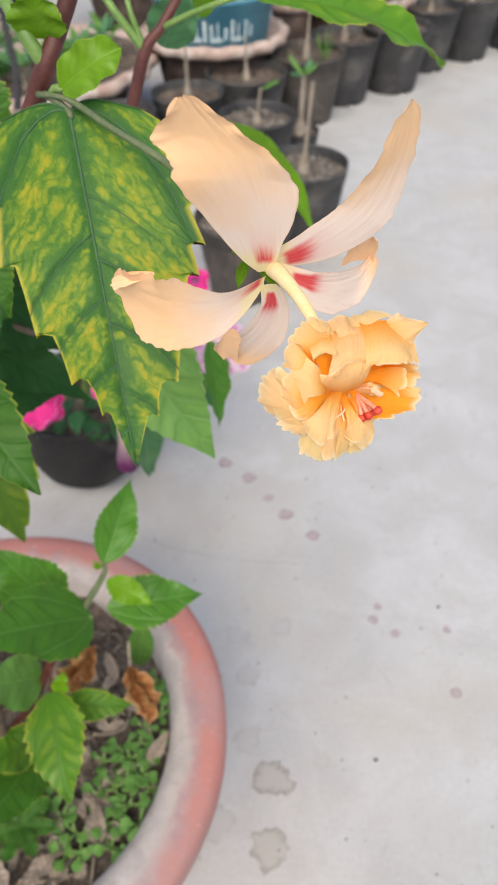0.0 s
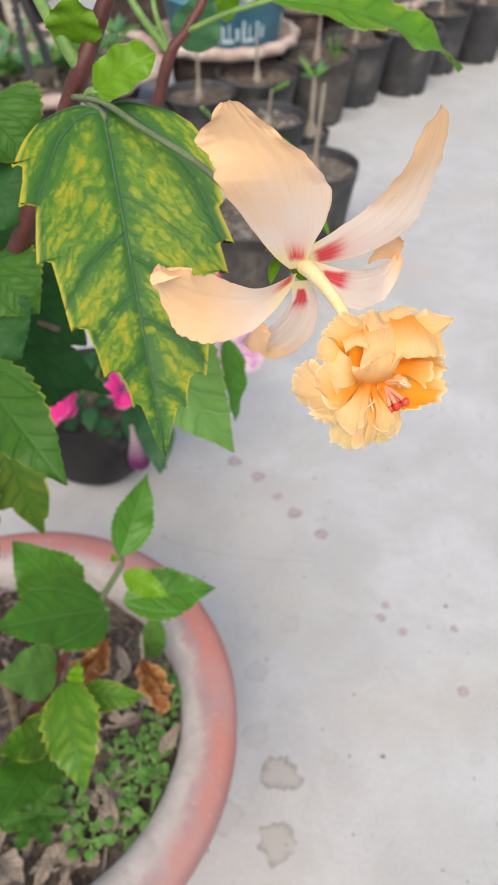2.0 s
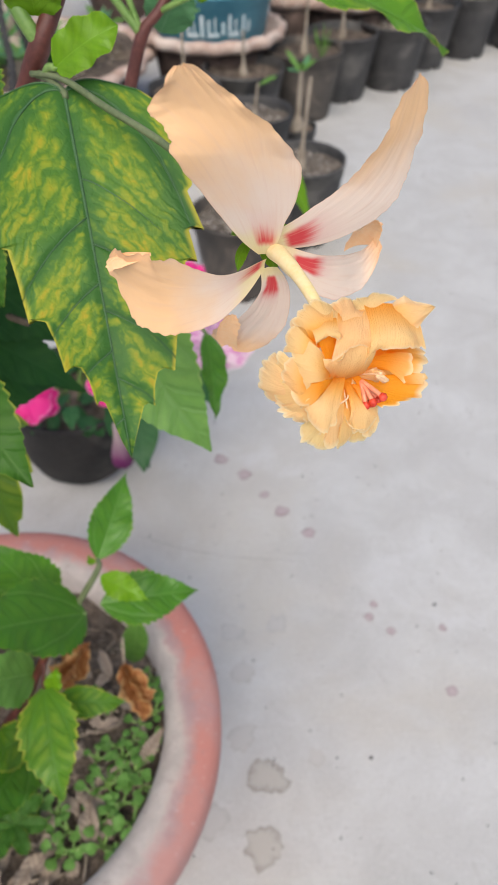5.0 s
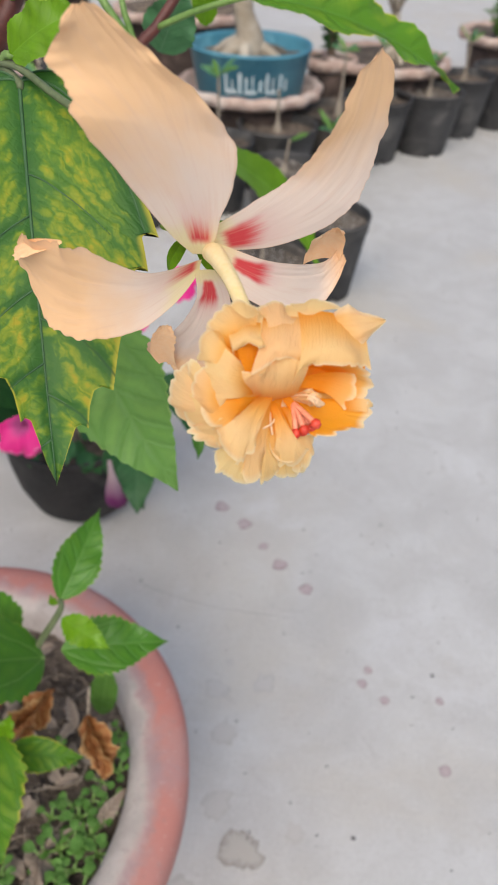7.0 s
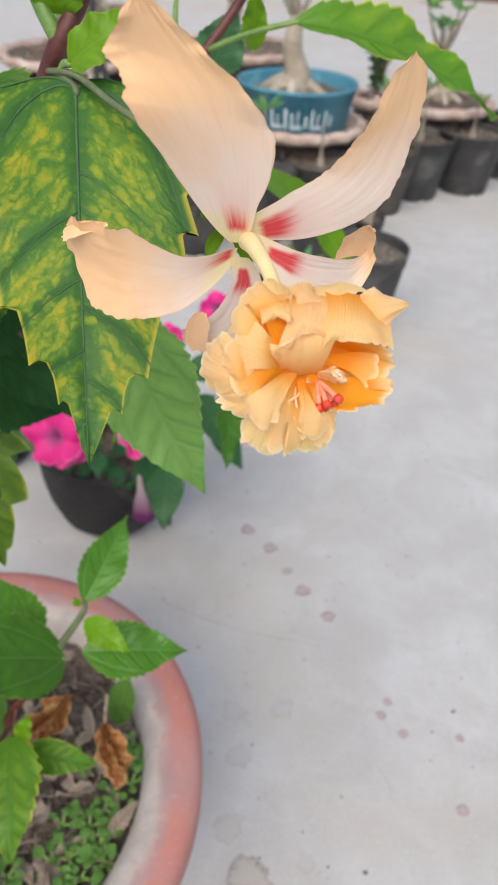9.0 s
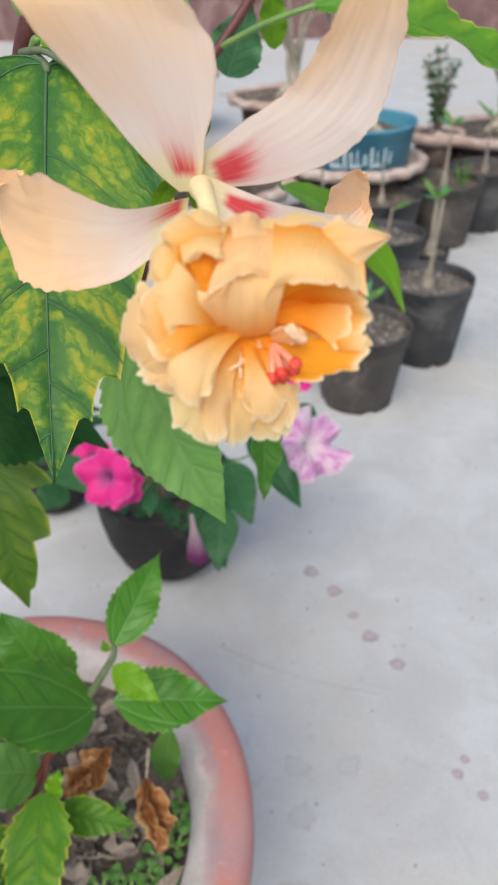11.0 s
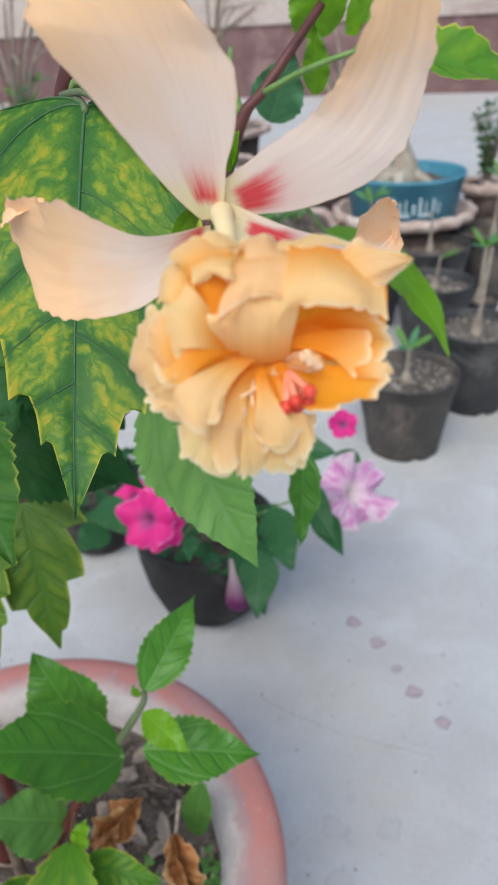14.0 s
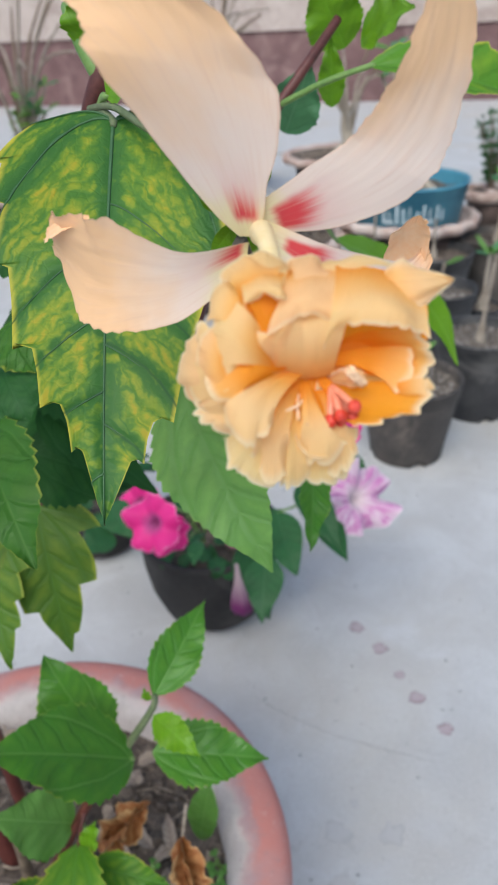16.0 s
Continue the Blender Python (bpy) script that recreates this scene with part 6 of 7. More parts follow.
crest_fan(CREST_DEEP, 80, (0.0005, 0.0005, 0.0004),
          [(1.5, 1.1, 0.0), (2.6, 3.2, 0.2)],
          [(8.2, 1.4, -0.2), (9.6, 4.6, -0.5)],
          [(13.2, -2.9, 1.1), (15.5, 0.1, 1.1), (15.6, 4.1, 1.0)])
crest_fan(CREST_PALE, 81, (0.0007, 0.0006, 0.0006),
          [(4.3, 16.6, 2.8), (9.0, 16.5, 2.0), (13.4, 15.8, 0.6), (17.5, 14.2, -0.8)],
          [(3.5, 8.6, 8.5), (7.6, 10.5, 8.1), (12.6, 10.4, 6.3), (17.6, 9.3, 2.8)],
          [(2.2, 2.8, 5.6), (4.9, 5.6, 7.2), (9.3, 6.9, 7.7), (13.8, 6.2, 6.5), (17.6, 5.0, 3.6)])
crest_fan(CREST_PALE, 82, (0.0006, 0.0013, 0.0014),
          [(1.3, 12.3, 2.3), (6.5, 12.8, 1.9)],
          [(2.2, 15.5, 3.5), (7.2, 15.6, 3.0)],
          [(1.4, 17.7, 0.7), (4.2, 18.4, 0.0), (8.8, 18.3, -0.3), (13.5, 16.6, -0.4)])
crest_curl((0.1060, 0.2986, 0.8063), (0.1125, 0.2976, 0.8081), (0.1180, 0.3021, 0.8074), 0.0095, SPIKE, 55, -0.45)
crest_curl((0.0983, 0.2896, 0.7884), (0.0999, 0.2850, 0.7868), (0.1019, 0.2860, 0.7851), 0.0040, SMOOTH, 74, 1.0)
crest_curl((0.1010, 0.2927, 0.7937), (0.1046, 0.2908, 0.7954), (0.1070, 0.2915, 0.7953), 0.0036, SMOOTH, 76, -0.7)
knot = Vector((0.1016, 0.2925, 0.7925))
for k, end in enumerate(((0.1028, 0.2864, 0.7896), (0.1044, 0.2862, 0.7908), (0.1065, 0.2861, 0.7927), (0.1058, 0.2884, 0.7897), (0.1040, 0.2882, 0.7889))):
    local(make("style", [tube(bow([knot, (knot + Vector(end)) / 2 + SEEN * 0.0005, end], 6), [0.0006] * 6, 7)], STYLE_PINK), flower)
    local(make("stigma", [ball(end, (0.00105, 0.00105, 0.00105), k, 0.2, 12, 14, 5.0)], STYLE_RED, label="round red stigma"), flower)
for a, m, b in (((0.0974, 0.2926, 0.7935), (0.0981, 0.2879, 0.7915), (0.0952, 0.2862, 0.7899)), ((0.0977, 0.2921, 0.7926), (0.0985, 0.2880, 0.7912), (0.0994, 0.2858, 0.7885)), ((0.0970, 0.2926, 0.7930), (0.0972, 0.2885, 0.7912), (0.0978, 0.2866, 0.7888)), ((0.1010, 0.2927, 0.7940), (0.1038, 0.2905, 0.7962), (0.1060, 0.2890, 0.7962))):
    local(make("filament", [tube(bow([a, Vector(m) + SEEN * 0.0018, Vector(b) + SEEN * 0.0026], 8), [0.00024] * 8, 6)], ANTHER), flower)
for k, at in enumerate(((0.1061, 0.2886, 0.7962), (0.1053, 0.2888, 0.7968), (0.1066, 0.2892, 0.7955))):
    local(make("anther", [ball(at, (0.0010, 0.0008, 0.0009), 3 + k, 0.5, 8, 10, 4.0)], ANTHER), flower)
back = C - AXIS * 0.010
for k in range(5):
    a = 6.2832 * k / 5 + 0.5
    out = SIDE * math.cos(a) + RISE * math.sin(a)
    local(make("sepal", [blade(back, back + out * 0.008, C + out * 0.010 - AXIS * 0.004, AXIS, 0.0040, LANCE, 12, 7, 0.2, seed=k)], FRESH), flower)
local(make("flower_stalk", [tube(bow([(-0.0072, 0.4237, 0.8197), (0.0057, 0.4149, 0.8212), (0.0226, 0.4003, 0.8173), (0.0476, 0.3787, 0.8117), back + AXIS * 0.004], 20), np.linspace(0.0011, 0.0013, 20), 9)], STALK, label="grey-green flower stalk"), flower)
bud = thing("flower_bud", (0.0710, 0.3589, 0.8092), "small pointed green hibiscus bud behind the flower", "bud")
for k in range(3):
    leaf("sepal", (0.0710, 0.3588, 0.8087), Vector((0.0732, 0.3567, 0.8177)) + SIDE * 0.0012 * (k - 1), 0.0042, FRESH, bud, (0.3 * (k - 1), -0.8, 0.3), 0.0008, LANCE, 0, 0, k, 0.5, ruffle=0.0, nu=16)


# ---- petunia pots ----
def petunia_flower(name, at, face, size, mat, parent, seed, wavy=1.0):
    """A ruffled five-lobed trumpet."""
    rng = np.random.RandomState(seed)
    f = Vector(face).normalized()
    s = f.cross(Vector((0.1, 0.2, 1))).normalized()
    r = s.cross(f)
    pts, uvs, edges = [], [], []
    rows = ((0.06, -0.9), (0.08, -0.5), (0.16, -0.18), (0.35, 0.0), (0.6, 0.06), (0.85, 0.06), (1.0, 0.0))
    n = 60
    for i, (q, d) in enumerate(rows):
        for k in range(n):
            a = 6.2832 * k / n
            lobe = 1 - 0.16 * (q > 0.3) * q * abs(math.sin(2.5 * a)) ** 6 + 0.03 * math.sin(11 * a + seed)
            w = q * size / 2 * lobe
            h = d * size / 2 + 0.16 * wavy * size * q * q * (math.sin(5 * a + seed) * 0.6 + math.sin(3 * a + 2 * seed) * 0.4 + (wavy - 1) * 0.5 * math.sin(9 * a + seed)) + rng.uniform(-0.008, 0.008) * size * q
            pts.append(Vector(at) + s * w * math.cos(a) + r * w * math.sin(a) + f * h)
            uvs.append((k / n, q))
            edges.append(q)
    ob = make(name, [(pts, grid_faces(len(rows), n, True), uvs, edges)], mat)
    return local(ob, parent)


def wilted_flower(at, size, parent, seed):
    """A closed, hanging, dried trumpet."""
    a = Vector(at)
    rows = [(0.05, 0.95), (0.08, 0.55), (0.15, 0.15), (0.25, -0.25), (0.28, -0.5), (0.19, -0.74), (0.04, -0.82)]
    pts, uvs, edges = [], [], []
    for i, (q, d) in enumerate(rows):
        for k in range(16):
            w = 6.2832 * k / 16
            c = q * size * (1 + 0.18 * math.sin(5 * w + seed) * (i > 1))
            pts.append(a + Vector((c * math.cos(w), c * math.sin(w) * 0.6 - 0.1 * d * size, d * size)))
            uvs.append((k / 16, i / 7))
            edges.append(i / 7.0 * 0.9)
    return local(make("wilted_flower", [(pts, grid_faces(7, 16, True), uvs, edges)], WILTED, label="wilted closed purple bloom"), parent)


def petunia(centre, seed, leaves, spread, height):
    rng = np.random.RandomState(seed)
    c = Vector(centre)
    root = thing("petunia_plant", c, "leafy petunia plant with open hot-pink blooms in a black bowl", "plant", "petunias")
    for k in range(9):
        a = 6.28 * k / 9 + rng.uniform(-0.3, 0.3)
        e = c + Vector((math.cos(a) * spread * 0.7, math.sin(a) * spread * 0.7, height * rng.uniform(0.4, 1.0)))
        local(make("stem", [tube(bow([c + Vector((0.01 * math.cos(a), 0.01 * math.sin(a), -0.01)), (c + e) / 2 + Vector((0, 0, 0.02)), e], 7), np.linspace(0.002, 0.0012, 7), 6)], GREEN_STEM), root)
    for k in range(leaves):
        a, q = rng.uniform(0, 6.28), math.sqrt(rng.uniform(0.05, 1))
        p = c + Vector((math.cos(a) * spread * q * 0.8, math.sin(a) * spread * q * 0.8, height * rng.uniform(0.1, 1.0) * (1.15 - 0.7 * q)))
        d = Vector((math.cos(a + rng.uniform(-0.7, 0.7)), math.sin(a + rng.uniform(-0.7, 0.7)), rng.uniform(-0.5, 0.3))).normalized() * rng.uniform(0.028, 0.048)
        leaf("leaf", p, p + d, rng.uniform(0.016, 0.026), PETUNIA_LEAF, root, (rng.uniform(-0.4, 0.4), rng.uniform(-0.6, 0.2), 1), 0.004, ROUND, 0, 0, seed * 100 + k, 0.2, nu=12, nv=7)
    return root


def black_bowl(at, rim, height, seed, label):
    root = thing("black_bowl", at, label, "pot", "black petunia bowls")
    prof = [(0.0, 0.0, 0), (rim * 0.46, 0.0, 0), (rim * 0.58, 0.006, 0), (rim * 0.76, height * 0.17, 0), (rim * 0.90, height * 0.42, 0), (rim * 0.965, height * 0.68, 0), (rim * 0.985, height * 0.9, 0), (rim, height * 0.93, 1), (rim * 1.0, height, 1), (rim * 0.95, height, 1), (rim * 0.93, height * 0.9, 0), (rim * 0.7, height * 0.4, 0), (0.0, height * 0.3, 0)]
    local(make("bowl_wall", [turned(prof, 56, 0.008, seed=seed, centre=at)], BLACK_CLAY), root)
    local(make("soil", [disc(rim * 0.92, height * 0.86, 6, 30, 0.006, seed, at)], SOIL), root)
    return root


PB = Vector((-0.2405, 1.035, 0.0))
black_bowl(PB, 0.110, 0.168, 1, "scratched black round-bottomed bowl pot standing on the concrete")
pet = petunia(PB + Vector((0, 0, 0.142)), 31, 75, 0.100, 0.080)
petunia_flower("flower", (-0.2400, 0.8556, 0.2990), (-0.1, -0.85, 0.5), 0.080, PINK, pet, 1)
petunia_flower("flower", (-0.2856, 0.9149, 0.2815), (0.2, -0.8, 0.5), 0.058, PINK, pet, 2)
petunia_flower("flower", (-0.2377, 0.8855, 0.2642), (0.2, -0.9, 0.3), 0.066, PINK, pet, 3)
petunia_flower("flower", (-0.1422, 0.9015, 0.2811), (0.5, -0.5, 0.7), 0.056, PINK, pet, 4)
petunia_flower("flower", (-0.1511, 1.1004, 0.3194), (0.4, -0.7, 0.5), 0.05, PINK, pet, 5)
petunia_flower("flower", (-0.0911, 1.1649, 0.3471), (0.3, -0.8, 0.5), 0.055, PINK, pet, 6)
petunia_flower("flower", (-0.0620, 1.2259, 0.2548), (0.2, -0.8, 0.6), 0.05, PINK, pet, 7)
petunia_flower("flower", (-0.0116, 1.0504, 0.2462), (0.55, -0.55, 0.6), 0.112, MAUVE, pet, 8, 1.7)
wilted_flower((-0.1170, 0.8249, 0.2400), 0.050, pet, 1)
for k, (b, e, w) in enumerate((
    ((-0.0980, 0.8762, 0.2594), (-0.0842, 0.8070, 0.2139), 0.050), ((-0.0815, 0.9014, 0.2684), (-0.0552, 0.8618, 0.2485), 0.035), ((-0.0620, 1.0267, 0.2268), (-0.0089, 0.9566, 0.2056), 0.040),
    ((-0.1244, 1.0105, 0.2277), (-0.0711, 0.9297, 0.1904), 0.055), ((-0.1438, 0.9384, 0.2278), (-0.0824, 0.8328, 0.1957), 0.060), ((-0.1174, 1.0691, 0.2934), (-0.0395, 1.0641, 0.2985), 0.045),
    ((-0.0866, 1.0103, 0.2862), (-0.0125, 0.9293, 0.2443), 0.045), ((-0.0483, 1.1188, 0.2684), (-0.0081, 1.0864, 0.2447), 0.04), ((-0.1091, 1.0816, 0.2326), (-0.0365, 1.0227, 0.2142), 0.05),
    ((-0.2990, 0.8532, 0.2756), (-0.3171, 0.8080, 0.2707), 0.045), ((-0.3186, 0.8861, 0.2945), (-0.2647, 0.8458, 0.2781), 0.045), ((-0.1799, 0.8571, 0.2814), (-0.1713, 0.8186, 0.2743), 0.022),
)):
    leaf("leaf", b, e, w, PETUNIA_LEAF, pet, (0.1, -0.6, 0.75), 0.008, OVATE, 0, 0, 300 + k, 0.18, nu=16, nv=9)
local(make("stem", [tube(bow([PB + Vector((0.05, 0.03, 0.15)), (-0.0816, 1.0400, 0.2343), (-0.0204, 1.0570, 0.2226)], 10), np.linspace(0.0022, 0.0014, 10), 7)], GREEN_STEM), pet)

PB2 = Vector((-0.50, 1.14, 0.0))
black_bowl(PB2, 0.088, 0.140, 2, "dark petunia bowl pot standing behind on the concrete")
pet2 = petunia(PB2 + Vector((0, 0, 0.125)), 57, 60, 0.10, 0.070)
petunia_flower("flower", (-0.4578, 0.9946, 0.2421), (0.3, -0.7, 0.6), 0.05, PINK, pet2, 11)


# ---- black nursery pots with adenium seedlings ----
def nursery_pot(at, rim, height, mat, soil, label, seed):
    root = thing("nursery_pot", at, label, "pot", "nursery pots")
    b = rim * 0.72
    prof = [(0.0, 0.012, 0), (b * 0.9, 0.012, 0), (b * 0.93, 0.0, 0), (b, 0.0, 0), (b * 1.01, 0.01, 0), (b + (rim - b) * 0.78, height * 0.80, 0), (b + (rim - b) * 0.80, height * 0.815, 0), (rim * 0.965, height * 0.825, 0), (rim * 0.985, height * 0.965, 0),
            (rim, height * 0.97, 0), (rim * 1.0, height, 0), (rim * 0.965, height, 0), (rim * 0.95, height * 0.96, 0), (b * 1.05, height * 0.3, 0), (0.0, height * 0.25, 0)]
    sheet = turned(prof, 48, 0.006, seed=seed, centre=at)
    pts = sheet[0]
    for i in (2, 3, 4):
        for k in range(48):
            if k % 12 in (3, 4):
                x, y, z = pts[i * 48 + k]
                pts[i * 48 + k] = (x, y, z + 0.010)
    local(make("pot_wall", [sheet], mat), root)
    local(make("soil", [disc(rim * 0.95, height * 0.88, 8, 30, 0.009, seed, at)], soil), root)
    c = (at[0], at[1], 0)
    local(scatter("grit", PEBBLE if soil is GRIT else SOIL, 70, c, rim * 0.85, height * 0.88 + 0.004, 0.0045, seed, "pale grit on the soil"), root)
    return root


def adenium(at, tall, seed, leaves=5, fat=0.016, leaf_size=0.05, lean=0.0):
    """A desert rose seedling: a swollen base, a bare stem and a tuft of narrow leaves."""
    rng = np.random.RandomState(seed)
    a = Vector(at)
    root = thing("adenium_seedling", a, "desert rose seedling with a swollen grey base and few narrow leaves", "plant", "adenium seedlings")
    top = a + Vector((lean, rng.uniform(-0.01, 0.01), tall))
    line = bow([a - Vector((0, 0, 0.01)), a + Vector((0, 0, tall * 0.16)), a + Vector((lean * 0.3, 0, tall * 0.4)), top], 14)
    rad = np.interp(np.linspace(0, 1, 14), (0, 0.15, 0.3, 0.5, 1), (fat * 0.8, fat, fat * 0.75, fat * 0.36, fat * 0.22))
    local(make("caudex", [tube(line, rad, 10, seed, 0.05)], CAUDEX), root)
    for k in range(leaves):
        w = 6.28 * k / max(leaves, 1) + rng.uniform(-0.4, 0.4)
        e = top + Vector((math.cos(w), math.sin(w), rng.uniform(0.2, 0.9))) * leaf_size * rng.uniform(0.6, 1.1)
        leaf("leaf", top - Vector((0, 0, rng.uniform(0, 0.012))), e, leaf_size * 0.28, BLUISH if k % 2 else WEED, root, (0, -0.5, 0.9), 0.004, LANCE, 0, 0, seed + k, 0.25, nu=12, nv=7)
    return root


# x, y, rim radius, height, brown, gritty, seedling height, leaves, lean
NEAR_POTS = (
    (0.000, 1.616, 0.108, 0.180, 1, 1, 0.07, 5, 0.0),
    (0.130, 1.850, 0.105, 0.200, 0, 1, 0.20, 0, 0.012),
    (0.126, 2.262, 0.054, 0.120, 0, 0, 0.16, 5, 0.004),
    (0.008, 2.155, 0.103, 0.200, 0, 1, 0.09, 1, 0.01),
    (-0.038, 2.508, 0.124, 0.200, 0, 0, 0.12, 0, 0.0),
    (-0.195, 2.325, 0.104, 0.200, 0, 0, 0.19, 6, 0.0),
    (-0.365, 2.190, 0.098, 0.190, 0, 0, 0.0, 0, 0.0),
)
FAR_POTS = (
    (0.146, 2.690, 0.125, 0.205, 1, 0, 0.19, 6, 0.006),
    (0.276, 2.875, 0.122, 0.205, 0, 0, 0.18, 4, 0.0),
    (0.462, 2.995, 0.122, 0.208, 0, 1, 0.12, 4, 0.0),
    (0.610, 3.230, 0.112, 0.210, 0, 0, 0.14, 4, 0.0),
    (0.785, 3.375, 0.122, 0.215, 0, 0, 0.14, 4, 0.0),
    (1.010, 3.500, 0.122, 0.215, 0, 0, 0.14, 4, 0.0),
    (1.230, 3.640, 0.122, 0.215, 0, 0, 0.14, 4, 0.0),
)
for k, (x, y, r, h, brown, grit, tall, n, lean) in enumerate(NEAR_POTS + FAR_POTS):
    words = "mud-stained brown-grey plastic nursery pot" if brown else "dusty black plastic nursery pot"
    words += " filled with pale grit" if grit else " filled with dark soil"
    nursery_pot((x, y, 0.0), r, h, PLASTIC_BROWN if brown else PLASTIC, GRIT if grit else SOIL, words, k)
    if tall:
        adenium((x, y, h * 0.88), tall, 20 * k, n, 0.022 if k == 2 else 0.014, 0.055, lean)
grassy = thing("grass_tuft", (0.20, 2.66, 0.18), "thin pale green grass blades in the brown pot", "grass")
for k in range(9):
    a = 0.7 * k
    b = Vector((0.20, 2.66, 0.178))
    leaf("leaf", b, b + Vector((0.03 * math.cos(a), 0.03 * math.sin(a), 0.06 + 0.02 * (k % 3))), 0.004, WEED, grassy, (0.2, -1, 0.2), 0.006, LANCE, 0, 0, k, 0.2, nu=10, nv=3)


# ---- blue tub and clay dishes behind ----
def clay_dish(at, rim, height, top, label, seed):
    """A wide scalloped clay dish on a dark foot."""
    root = thing("clay_dish", at, label, "planter", "clay dishes")
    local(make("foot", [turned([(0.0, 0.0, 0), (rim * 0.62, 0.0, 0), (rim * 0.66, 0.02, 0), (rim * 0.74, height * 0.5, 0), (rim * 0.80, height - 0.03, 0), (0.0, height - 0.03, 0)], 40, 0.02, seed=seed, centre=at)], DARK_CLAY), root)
    local(make("dish", [turned([(0.0, height - 0.03, 0), (rim * 0.82, height - 0.03, 0), (rim * 0.97, height - 0.018, 1), (rim, height - 0.006, 1), (rim * 0.99, height + 0.012, 1), (rim * 0.93, height + 0.016, 1), (rim * 0.87, height + 0.004, 0), (rim * 0.84, height - 0.012, 0), (0.0, height - 0.014, 0)], 120, 0.004, 0.022, 16, seed, at)], SAUCER_CLAY), root)
    if top:
        local(make("soil", [disc(rim * 0.88, height + 0.002, 6, 30, 0.012, seed, at)], SOIL), root)
    return root


D1 = Vector((-0.150, 2.735, 0.0))
clay_dish(D1, 0.235, 0.245, False, "wide scalloped pink clay dish on a dark foot", 1)
tub = thing("blue_tub", D1 + Vector((0, 0, 0.233)), "faded blue plastic tub with worn white print on a clay dish", "tub")
TB = D1 + Vector((0, 0, 0.233))
local(make("tub_wall", [turned([(0.0, 0.0, 0), (0.165, 0.0, 0), (0.170, 0.004, 0), (0.190, 0.125, 0), (0.196, 0.128, 0), (0.196, 0.138, 0), (0.188, 0.138, 0), (0.184, 0.125, 0), (0.175, 0.05, 0), (0.0, 0.05, 0)], 64, 0.01, seed=4, centre=TB)], BLUE), tub)
local(make("soil", [disc(0.183, 0.095, 7, 36, 0.015, 4, TB)], GRIT), tub)


def print_bar(a0, a1, z0, z1):
    """A bar of worn white print that follows the tub's wall."""
    pts, faces, uvs, edges = [], [], [], []
    for i in range(7):
        a = a0 + (a1 - a0) * i / 6
        for z in (z0, z1):
            r = (0.170 + (z - 0.004) * 0.1653) * 1.008 + 0.0045
            pts.append((TB.x + r * math.cos(a), TB.y + r * math.sin(a), TB.z + z))
            uvs.append((0, 0))
            edges.append(0.0)
        if i:
            faces.append((2 * i - 2, 2 * i, 2 * i + 1, 2 * i - 1))
    return pts, faces, uvs, edges


local(make("print", [print_bar(-1.75, -0.95, 0.008, 0.013)] + [print_bar(-1.90 + 0.115 * k, -1.90 + 0.115 * k + (0.05, 0.03, 0.065)[k % 3], 0.028 + 0.008 * (k % 2), (0.085, 0.07, 0.09, 0.078)[k % 4]) for k in range(10)]
           + [print_bar(-1.90 + 0.345 * k, -1.90 + 0.345 * k + 0.20, 0.028, 0.042) for k in range(3)], WHITE_PRINT, label="worn white printed bars"), tub)


def old_adenium(at, size, seed, label, twig_count=7, leafy=True):
    """An old desert rose: a fat pale trunk over spreading roots, with bare branches."""
    rng = np.random.RandomState(seed)
    a = Vector(at)
    root = thing("adenium_plant", a, label, "plant", "old adeniums")
    top = a + Vector((rng.uniform(-0.02, 0.02), rng.uniform(-0.02, 0.02), size))
    local(make("trunk", [tube(bow([a - Vector((0, 0, 0.02)), a + Vector((0.01, 0, size * 0.25)), a + Vector((-0.01, 0, size * 0.6)), top], 16), np.interp(np.linspace(0, 1, 16), (0, 0.2, 0.5, 1), (size * 0.26, size * 0.24, size * 0.15, size * 0.09)), 16, seed, 0.05)], STONE_PALE, label="fat pale grey trunk"), root)
    for k in range(5):
        w = 6.28 * k / 5 + rng.uniform(-0.3, 0.3)
        d = Vector((math.cos(w), math.sin(w), 0))
        local(make("root", [tube(bow([a + Vector((0, 0, size * 0.2)), a + d * size * 0.3 + Vector((0, 0, size * 0.10)), a + d * size * 0.55 - Vector((0, 0, 0.01))], 9), np.linspace(size * 0.13, size * 0.04, 9), 12, seed + k, 0.06)], STONE_PALE), root)
    for k in range(twig_count):
        w = rng.uniform(0, 6.28)
        e = top + Vector((math.cos(w) * size * 0.5, math.sin(w) * size * 0.5, size * rng.uniform(0.3, 0.9)))
        local(make("branch", [tube(bow([top - Vector((0, 0, size * 0.1)), (top + e) / 2 + Vector((0, 0, -0.02)), e], 9), np.linspace(size * 0.06, size * 0.025, 9), 8, seed + k, 0.06)], CAUDEX), root)
        if leafy:
            for j in range(5):
                v = rng.uniform(0, 6.28)
                q = e + Vector((math.cos(v), math.sin(v), rng.uniform(0, 0.8))) * 0.06
                leaf("leaf", e, q, 0.02, BLUISH if j % 2 else WEED, root, (0, -0.5, 0.9), 0.004, LANCE, 0, 0, seed + j, 0.2, nu=9, nv=5)
    return root


old_adenium(TB + Vector((-0.02, 0.02, 0.09)), 0.23, 3, "old pale-trunked desert rose in the blue tub", 4)
D2 = Vector((0.31, 3.21, 0.0))
clay_dish(Vector((0.105, 3.13, 0.0)), 0.10, 0.25, True, "small clay pot holding a sparse bush", 3)
clay_dish(D2, 0.235, 0.25, True, "wide scalloped pink clay dish with soil", 2)
old_adenium(D2 + Vector((0.03, 0.0, 0.25)), 0.16, 9, "stubby desert rose in a clay dish", 6)


